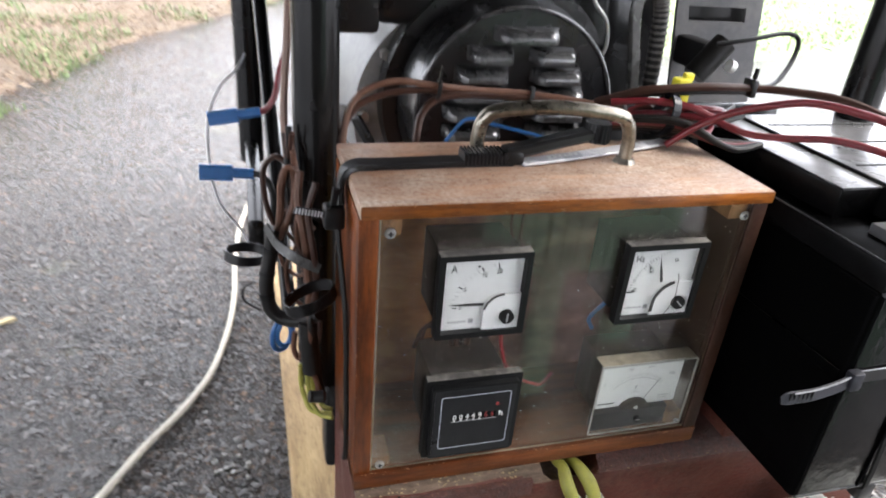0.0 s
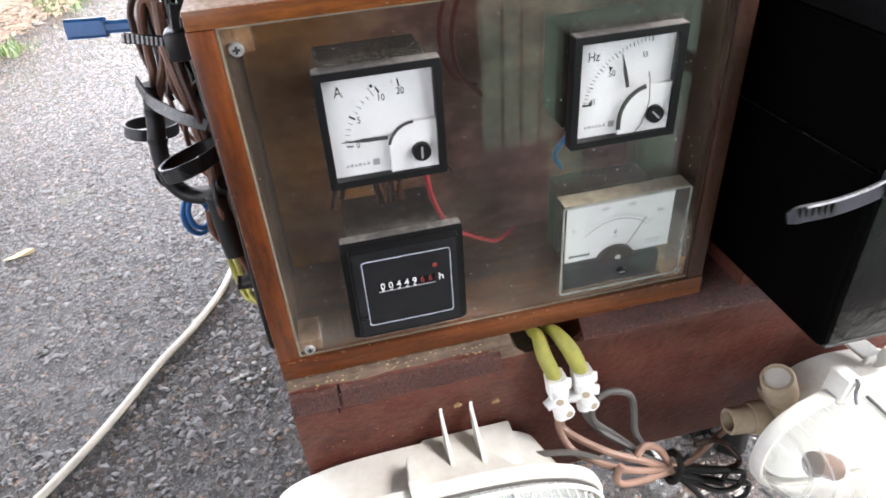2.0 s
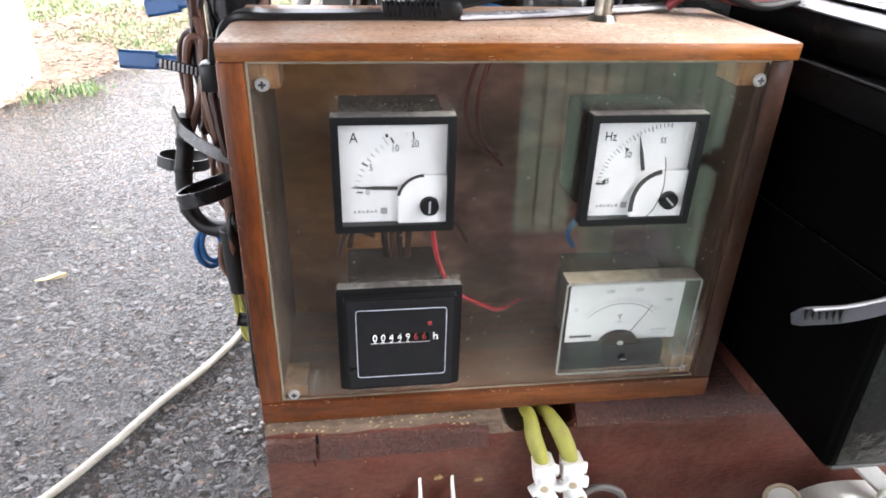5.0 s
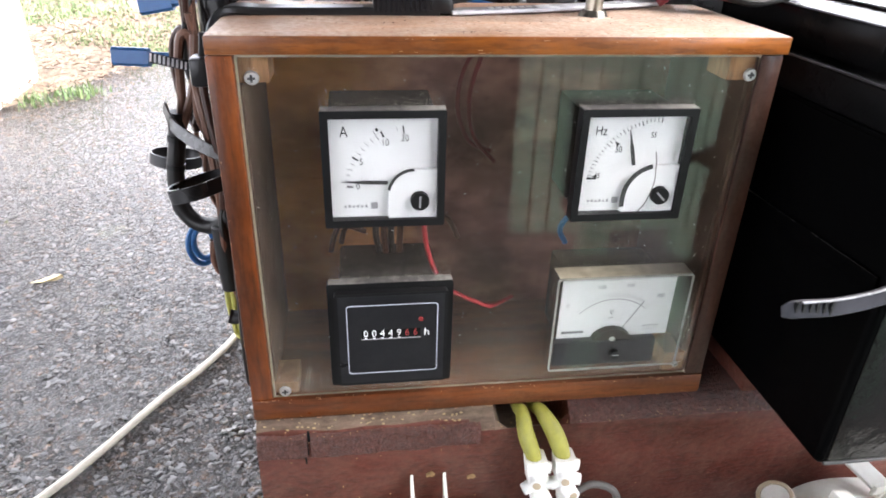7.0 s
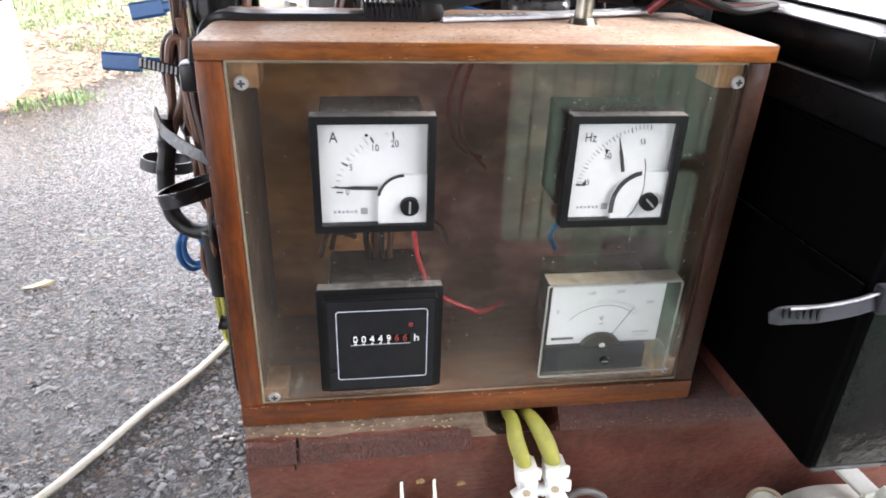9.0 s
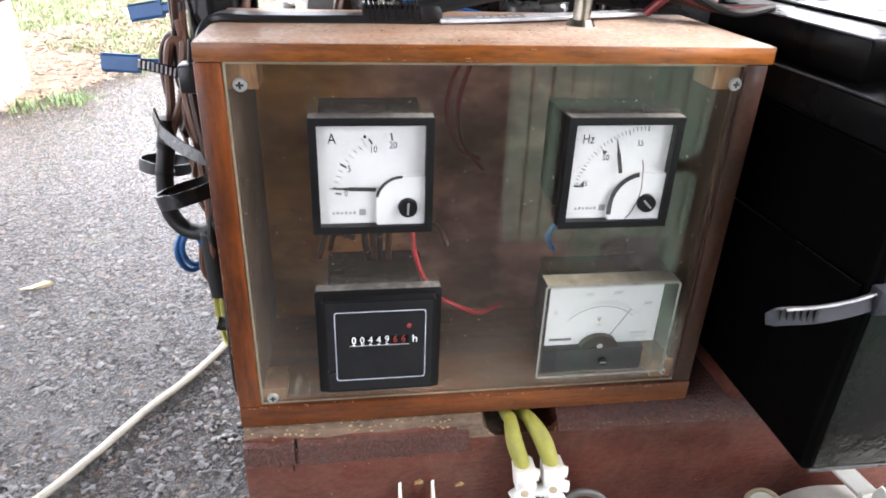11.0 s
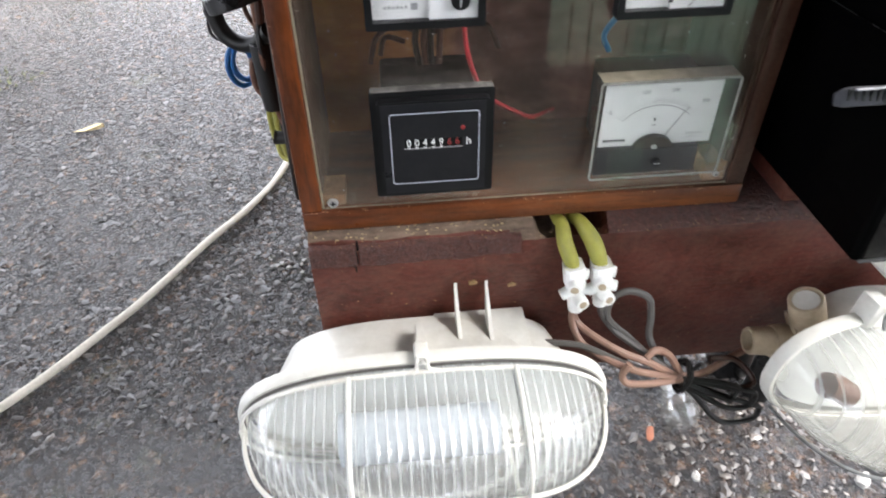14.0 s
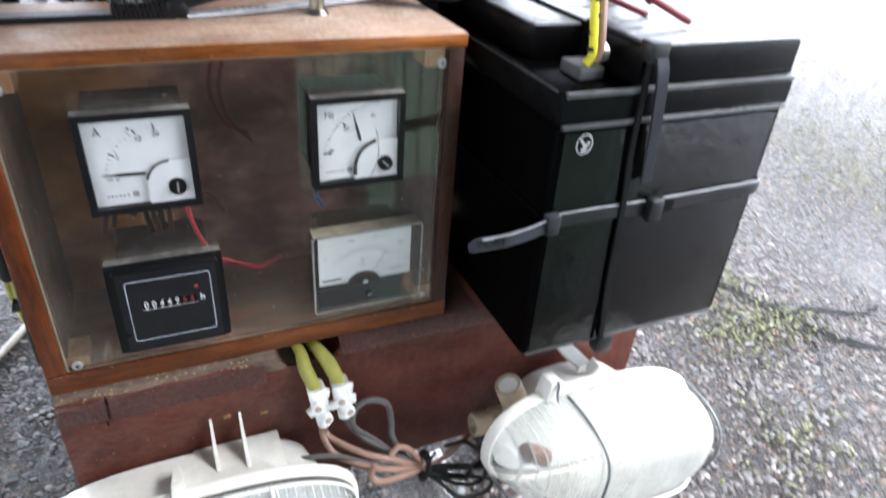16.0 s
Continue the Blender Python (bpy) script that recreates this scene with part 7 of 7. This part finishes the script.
def bar_over(x, grow=0.003, n=16):
    """A guard wire from the ring over the bowl and back, at one x."""
    g = abs(x / (LA + grow)) ** 2.7
    last = math.acos(min(1.0, (g ** (1 / 2.5)) ** (BOXY / 2))) / (math.pi / 2)
    half = []
    for k in range(n + 1):
        rho, d = bowl(last * k / n, grow)
        half.append((d, (LB + grow * 0.2) * max(0.0, rho ** 2.5 - g) ** (1 / 2.4)))
    pts = [(x, RIM_Y - max(0.0078, d), z) for d, z in half]
    return pts + [(a, b, -c) for a, b, c in pts[-2::-1]]


def bar_round(grow=0.003, n=20, z=-0.001):
    """The level guard wire from end to end round the bowl."""
    half = [bowl(k / n, grow) for k in range(n + 1)]
    pts = [(-(LA + 0.0012) * rho, RIM_Y - max(0.0040, d), z) for rho, d in half]
    return pts + [(-a, b, c) for a, b, c in pts[-2::-1]]


def loft(sections, bm=None, n=72, close=True):
    """Ovals of (a, b, y, dz) joined into a body."""
    bm = bm or bmesh.new()
    rings = [[bm.verts.new((x, y, z + dz)) for x, z in (oval(a, b, 2 * math.pi * i / n) for i in range(n))] for a, b, y, dz in sections]
    for p, q in zip(rings, rings[1:]):
        for i in range(n):
            bm.faces.new((p[i], p[(i + 1) % n], q[(i + 1) % n], q[i]))
    if close:
        bm.faces.new(rings[0][::-1])
        bm.faces.new(rings[-1])
    bmesh.ops.recalc_face_normals(bm, faces=bm.faces)
    return bm


def bulkhead_lamp(at, rot, label, cage_mat, base_mat, cage_r, glass_mat, bars, ringed, slim=(1.0, 1.0)):
    la = root("bulkhead_lamp", at, label, "lamp", "bulkhead lamps", rot)
    part("base", loft([(a * slim[0], b * slim[1], y, 0) for a, b, y in ((0.064, 0.0215, -0.0005), (0.0735, 0.0265, -0.004), (0.0775, 0.029, -0.018), (0.082, 0.031, -0.032), (0.089, 0.0345, -0.0385), (0.0895, 0.035, -0.0405))]), base_mat, la, "", True)
    o = 0.0 if ringed else 0.0016
    part("rim", loft([(0.0935 - o, 0.0372 - o, -0.0375, 0), (0.0962 - o, 0.0395 - o, -0.0390, 0), (0.0965 - o, 0.0398 - o, -0.0435, 0), (0.0948 - o * 0.8, 0.0385 - o * 0.8, -0.0462, 0), (0.0918, 0.0362, -0.0462, 0), (0.0912, 0.0358, -0.0440, 0)], close=False), M_LAMPWHITE, la, "white moulded rim", True)
    if ringed:
        part("gasket", loft([(0.0935, 0.0376, -0.0463, 0), (0.0940, 0.0380, -0.0470, 0), (0.0920, 0.0364, -0.0474, 0)], close=False), M_GREYWIRE, la, "dark sealing gasket", True)
    part("reflector", loft([(0.086, 0.032, -0.0405, 0), (0.0862, 0.0322, -0.0415, 0), (0.070, 0.022, -0.0420, 0)]), M_REFLECT, la, "pale reflector plate", True)
    if ringed:
        part("bulb", sweep(glide([(-0.044, -0.060, 0), (-0.036, -0.060, 0), (0.0, -0.060, 0), (0.030, -0.060, 0), (0.036, -0.060, 0)]), ring(0.012, 20, 0.015), side=(0, 1, 0)), M_OPAL, la, "bluish grey bulb behind the glass", True)
    else:
        part("lamp_holder", sweep(glide([(-0.078, -0.060, 0.006), (-0.070, -0.060, 0.004), (-0.060, -0.060, -0.001)]), ring(0.0062, 16), side=(0, 1, 0)), M_BROWNMID, la, "stained brown lamp holder behind the glass", True)
    gl = part("glass", dome() if ringed else dome(720, 36, 0.00005, -0.046), glass_mat, la, "ribbed clear pressed glass" if ringed else "milky pressed glass with a clear end", True)
    gl.visible_shadow = False
    # wire guard
    line = bar_round() if ringed else [(x * 0.90, RIM_Y + (y - RIM_Y) * 0.925, z) for x, y, z in bar_round(0.0015, z=-0.0235)]
    half = len(line) if ringed else int(len(line) * 0.42)
    cg = part("cage", sweep(line[:half], ring(cage_r, 8)), cage_mat, la, "wire guard over the glass", True)
    if not ringed:
        part("cage_bar", sweep(line[half - 1:], ring(cage_r, 8)), M_LAMPWHITE, cg, "white end of the wire guard", True)
    if ringed:
        part("cage_ring", sweep([Vector((x, RIM_Y - 0.0078, z)) for x, z in (oval(LA + 0.0012, LB - 0.0002, 2 * math.pi * i / 96) for i in range(96))], ring(cage_r, 8), closed=True), cage_mat, cg, "", True)
        for s in (-1, 1):
            part("ring_tab", box((s * (LA + 0.0012) - 0.0012, RIM_Y - 0.010, -0.004), (s * (LA + 0.0012) + 0.0012, RIM_Y + 0.001, 0.004), 0.0005), cage_mat, cg, "", True)
    for x in bars:
        part("cage_bar", sweep(bar_over(x), ring(cage_r, 8)), cage_mat, cg, "", True)
    if ringed:
        lug = [(-0.0046, -0.0375), (0.0030, -0.0375), (0.0014, -0.0200), (-0.0006, -0.0180), (-0.0030, -0.0200)]
        bm = bmesh.new()
        a = [bm.verts.new((x, y, 0.0300)) for x, y in lug]
        b = [bm.verts.new((x * 0.85 - 0.0001, y - 0.002, 0.0452 - 0.25 * (0.0375 + y))) for x, y in lug]
        bm.faces.new(a[::-1])
        bm.faces.new(b)
        for i in range(5):
            bm.faces.new((a[i], a[(i + 1) % 5], b[(i + 1) % 5], b[i]))
        bmesh.ops.recalc_face_normals(bm, faces=bm.faces)
        bmesh.ops.bevel(bm, geom=bm.edges[:], offset=0.0007, segments=2, affect="EDGES")
        part("lug", bm, M_LAMPWHITE, la, "moulded clip lug", True)
        part("lug_front", box((-0.0042, -0.0475, 0.0360), (0.0026, -0.0368, 0.0448), 0.0014), M_LAMPWHITE, la, "", True)
        part("clip", cable([(-0.009, -0.0503, 0.0363), (-0.0045, -0.0500, 0.0372), (-0.0030, -0.0485, 0.0395), (-0.0028, -0.0470, 0.0430), (0.0012, -0.0470, 0.0430), (0.0016, -0.0485, 0.0395), (0.0030, -0.0500, 0.0372), (0.0075, -0.0503, 0.0363)], cage_r, 8), cage_mat, la, "sprung wire clip", True)
        part("clip_screw", rod((-0.0008, -0.0470, 0.0405), (-0.0008, -0.0500, 0.0400), 0.0018, n=12), M_STEEL, la, "small metal clip screw", True)
        part("lug", box((-0.0045, -0.050, -0.0465), (0.0025, -0.036, -0.034), 0.002), M_LAMPWHITE, la, "moulded clip lug", True)
    return la


L1 = bulkhead_lamp((0.0540, -0.0108, 0.2345), None, "white oval bulkhead lamp with ribbed glass and white wire guard", M_LAMPWHITE, M_LAMPWHITE, 0.0012, M_LAMPGLASS, (-0.0365, 0.0450), True)
part("entry_box", box((0.008, -0.031, 0.018), (0.0575, -0.002, 0.0268), 0.0012), M_LAMPWHITE, L1, "square cable entry", True)
for x in (0.0205, 0.0370):
    bm = bmesh.new()
    side = [(-0.036, 0.0225), (-0.0025, 0.0445), (-0.0015, 0.0475), (0.0, 0.0440), (-0.012, 0.0225)]
    a = [bm.verts.new((x - 0.0013 + 0.0006 * (z > 0.04), y, z)) for y, z in side]
    b = [bm.verts.new((x + 0.0013 - 0.0006 * (z > 0.04), y, z)) for y, z in side]
    bm.faces.new(a)
    bm.faces.new(b[::-1])
    for i in range(5):
        bm.faces.new((a[i], b[i], b[(i + 1) % 5], a[(i + 1) % 5]))
    bmesh.ops.recalc_face_normals(bm, faces=bm.faces)
    part("fixing_fin", bm, M_LAMPWHITE, L1, "thin white fixing fin", True)

R_ROT = Matrix.Rotation(radians(5), 4, "Z") @ Matrix.Rotation(radians(12), 4, "Y") @ Matrix.Rotation(radians(-3), 4, "X") @ Matrix.Diagonal((0.96, 1, 1.04, 1))
L2 = bulkhead_lamp((0.3105, -0.0197, 0.2410), R_ROT, "off-white oval bulkhead lamp hanging askew with a dark wire guard", M_CAGEDARK, M_LAMPWHITE, 0.0010, [M_LAMPGLASS_END, M_LAMPGLASS_MILKY], (-0.046, 0.074), False, (0.64, 0.86))


def tube(p0, p1, r, wall, n=28):
    """A short open pipe."""
    p0, p1 = Vector(p0), Vector(p1)
    d = (p1 - p0).normalized()
    u = d.orthogonal().normalized()
    v = d.cross(u)
    rows = []
    for p, q in ((p0, r * 1.06), (p1 - d * 0.001, r), (p1, r - 0.0006), (p1, r - wall), (p1 - d * 0.016, r - wall)):
        rows.append([p + u * (q * math.cos(2 * math.pi * k / n)) + v * (q * math.sin(2 * math.pi * k / n)) for k in range(n)])
    bm = bmesh.new()
    rows = [[bm.verts.new(c) for c in row] for row in rows]
    for a, b in zip(rows, rows[1:]):
        for i in range(n):
            bm.faces.new((a[i], a[(i + 1) % n], b[(i + 1) % n], b[i]))
    bm.faces.new(rows[-1])
    bm.faces.new(rows[0][::-1])
    return bm


part("shoulder", cable([(0.292, -0.040, 0.250), (0.276, -0.037, 0.249), (0.262, -0.035, 0.243)], 0.0145, 20), M_LAMPCREAM, L2, "cream moulded shoulder")
part("conduit_entry", tube((0.268, -0.036, 0.250), (0.257, -0.037, 0.2745), 0.0090, 0.0022), M_LAMPCREAM, L2, "open round conduit entry")
part("conduit_plug", rod((0.2625, -0.0365, 0.262), (0.2575, -0.037, 0.2735), 0.0066, n=24), M_LAMPWHITE, L2, "pale plug inside the entry")
part("conduit_gland", tube((0.262, -0.035, 0.239), (0.236, -0.034, 0.2415), 0.0078, 0.0020), M_LAMPCREAM, L2, "cream cable gland")
part("gland_collar", tube((0.258, -0.035, 0.2393), (0.249, -0.0345, 0.2402), 0.0094, 0.0014), M_LAMPCREAM, L2)
part("hanger_strip", sweep([(0.3060, -0.0128, 0.2925), (0.3085, -0.0138, 0.2800), (0.3120, -0.0230, 0.2765), (0.3180, -0.0400, 0.2725)], flat(0.0115, 0.0024), side=(1, 0.15, 0.1)), M_LAMPWHITE, L2, "flat cream fixing strip")
part("hanger_hook", sweep([(0.3165, -0.0385, 0.2705), (0.3190, -0.0410, 0.2730), (0.3225, -0.0420, 0.2790)], flat(0.0080, 0.0022), side=(0.5, -1, 0)), M_LAMPWHITE, L2, "upturned hook of the strip")
part("hanger_hook", sweep([(0.3115, -0.0395, 0.2720), (0.3120, -0.0405, 0.2765), (0.3110, -0.0410, 0.2800)], flat(0.0060, 0.0022), side=(1, 0, 0)), M_LAMPWHITE, L2)
part("hook_lug", box((-0.0610, -0.0480, 0.0290), (-0.0510, -0.036, 0.0440), 0.0012), M_LAMPWHITE, L2, "small hooked lug", True)
part("clip", cable([(-0.056, -0.0470, 0.0445), (-0.056, -0.0492, 0.0430), (-0.056, -0.0500, 0.0380), (-0.056, -0.0530, 0.0335)], 0.0010, 8), M_CAGEDARK, L2, "dark sprung wire", True)

# ---- terminal blocks and their wires ----
def choc_block(a, b, label):
    """Screw terminal between two places: a square collar, knobbly round towers and a barrel below."""
    a, b = Vector(a), Vector(b)
    d = (b - a).normalized()
    s = Vector((0, -1, 0))
    s = (s - d * s.dot(d)).normalized()
    w = d.cross(s)
    at = lambda u, i=0.0, j=0.0: a.lerp(b, u) + s * i + w * j
    t = root("terminal_block", a, label, "terminal block", "terminal blocks")
    part("body", sweep([at(0), at(0.02), at(0.40), at(0.43)], flat(0.0112, 0.0102, 0.0018), side=s), M_CHOC, t)
    part("body", sweep([at(0.40), at(0.70)], flat(0.0084, 0.0088, 0.0016), side=s), M_CHOC, t)
    br = part("barrel", rod(at(0.62), at(1.0), 0.0045, 0.0040, 20), M_CHOC, t)
    part("barrel_mouth", rod(at(0.992), at(1.003), 0.0029, n=16), M_GREYWIRE, br)
    for u, i, j in ((0.30, 0.0098, 0.0022), (0.66, 0.0095, -0.0020)):
        tw = part("screw_tower", rod(at(u), at(u, i, j), 0.0042, 0.0034, 16), M_CHOC, t)
        part("screw_hole", rod(at(u, i * 0.99, j * 0.99), at(u, i * 1.03, j * 1.03), 0.0021, n=12), M_LAMPCREAM, tw)
    for u, j in ((0.52, 0.0078), (0.50, -0.0078), (0.16, -0.0070)):
        part("nub", rod(at(u), at(u + 0.06, 0.002, j), 0.0036, 0.0029, 14), M_CHOC, t)
    return t


choc_block((0.1345, -0.0205, 0.2965), (0.1385, -0.0225, 0.2660), "white plastic screw terminal block hanging on wires")
choc_block((0.1490, -0.0205, 0.2965), (0.1515, -0.0225, 0.2690), "white plastic screw terminal block hanging on wires")
yw = root("earth_cables", (0.137, 0.0, 0.298), "two yellow-green sleeved cables from under the box", "cables")
for top_x, pts in ((0.130, [(0.1290, 0.030, 0.3075), (0.1290, 0.002, 0.3105), (0.1298, -0.006, 0.3125), (0.1305, -0.0145, 0.3060), (0.1335, -0.0200, 0.2975), (0.1345, -0.0205, 0.2940)]), (0.139, [(0.1370, 0.030, 0.3075), (0.1378, 0.002, 0.3105), (0.1395, -0.006, 0.3125), (0.1445, -0.0145, 0.3065), (0.1480, -0.0200, 0.2975), (0.1490, -0.0205, 0.2940)])):
    part("cable", sweep(glide(pts), ring(0.0042, 12, 0.0036), scale=lambda t: 0.78 + 0.32 * math.sin(math.pi * min(1, max(0, (t - 0.35) / 0.6)))), M_YELLOW, yw)
lw = root("lamp_wires", (0.19, -0.04, 0.20), "brown and grey lamp wires coiled and tied", "wires")
wire("wire", [(0.1380, -0.0225, 0.268), (0.139, -0.0230, 0.258), (0.146, -0.030, 0.2535), (0.161, -0.040, 0.248), (0.176, -0.045, 0.243), (0.193, -0.045, 0.231), (0.210, -0.042, 0.226), (0.232, -0.032, 0.226), (0.246, -0.029, 0.231)], 0.0021, M_BROWNWIRE, lw, "brown wire")
wire("wire", [(0.1375, -0.022, 0.270), (0.137, -0.024, 0.258), (0.142, -0.033, 0.2485), (0.156, -0.043, 0.2440), (0.170, -0.048, 0.2400), (0.188, -0.047, 0.2330), (0.196, -0.045, 0.231)], 0.0020, M_BROWNWIRE, lw, "brown wire")
wire("wire", [(0.1515, -0.022, 0.272), (0.153, -0.022, 0.262), (0.157, -0.024, 0.255), (0.162, -0.028, 0.250), (0.172, -0.034, 0.2440), (0.186, -0.042, 0.236), (0.196, -0.045, 0.230)], 0.0018, M_GREYWIRE, lw, "grey wire")
wire("wire", [(0.186, -0.043, 0.234), (0.170, -0.030, 0.246), (0.157, -0.024, 0.258), (0.1585, -0.021, 0.2695), (0.168, -0.020, 0.2735), (0.179, -0.021, 0.2680), (0.1815, -0.024, 0.2560), (0.1805, -0.030, 0.246), (0.186, -0.040, 0.236)], 0.0020, M_GREYWIRE, lw, "upright loop of grey wire")
wire("wire", [(0.196, -0.047, 0.2290), (0.178, -0.050, 0.2315), (0.164, -0.051, 0.2345), (0.160, -0.050, 0.2405), (0.163, -0.049, 0.2485)], 0.0020, M_BROWNWIRE, lw, "brown wire bent back")
wire("wire", [(0.195, -0.045, 0.233), (0.188, -0.041, 0.2435), (0.180, -0.041, 0.2480), (0.174, -0.044, 0.2455)], 0.0021, M_BROWNWIRE, lw, "brown wire loop")
wire("wire", [(0.110, -0.030, 0.250), (0.125, -0.033, 0.2520), (0.142, -0.036, 0.2500), (0.160, -0.042, 0.2430), (0.178, -0.046, 0.2360), (0.194, -0.046, 0.230)], 0.0018, M_GREYWIRE, lw, "grey wire into the lamp")
for k, (dx, dz) in enumerate(((0, 0), (0.006, -0.013), (-0.012, 0.007))):
    wire("wire", [(0.194, -0.046, 0.2290), (0.212, -0.050, 0.2260 + dz * 0.4), (0.232 + dx, -0.052, 0.2210 + dz), (0.240 + dx, -0.052, 0.2160 + dz), (0.236 + dx, -0.054, 0.2080 + dz), (0.222, -0.055, 0.2110 + dz), (0.206, -0.050, 0.2200 + dz * 0.3), (0.195, -0.047, 0.2280)], 0.0016, M_RUBBER, lw, "black wire loop")
wire("wire", [(0.200, -0.044, 0.2270), (0.214, -0.044, 0.2215), (0.232, -0.048, 0.2180), (0.240, -0.046, 0.2210), (0.232, -0.036, 0.2280), (0.216, -0.036, 0.2310)], 0.0017, M_BROWNDARK, lw)
for z, a in ((0.229, 0.2), (0.232, -0.3)):
    part("tie", sweep([Vector((0.1965, -0.046, z)) + Vector((0.002 * math.sin(t + a), 0.0068 * math.cos(t), 0.0088 * math.sin(t))) for t in [k * math.pi / 8 for k in range(16)]], ring(0.0014, 8), closed=True), M_RUBBER, lw, "black binding twist")
for p in (((0.197, -0.049, 0.239), (0.194, -0.052, 0.248)), ((0.199, -0.049, 0.238), (0.202, -0.051, 0.246))):
    part("binding_end", rod(*p, 0.0012, n=8), M_RUBBER, lw)

# clear bulb lying on the ground below
gb = root("glass_bulb", (0.289, 0.083, 0.0), "clear glass bulb lying on the asphalt", "bulb")
bm = bmesh.new()
prof = [(0.0, 0.0), (0.010, 0.002), (0.0155, 0.008), (0.0165, 0.016), (0.014, 0.026), (0.009, 0.036), (0.0075, 0.044)]
rows = [[bm.verts.new((r * math.cos(a), -h, 0.0165 + r * math.sin(a))) for a in [2 * math.pi * k / 24 for k in range(24)]] for r, h in prof[1:]]
for p, q in zip(rows, rows[1:]):
    for i in range(24):
        bm.faces.new((p[i], p[(i + 1) % 24], q[(i + 1) % 24], q[i]))
bm.faces.new(rows[0])
bm.transform(pose(0, -0.02, 0, 0, 0, 180))
gg = part("glass", bm, M_BULBGLASS, gb, "clear glass", True)
gg.visible_shadow = False
part("cap", rod((0, 0.024, 0.0165), (0, 0.042, 0.0165), 0.0078, n=18), M_STEEL, gb, "metal cap", True)
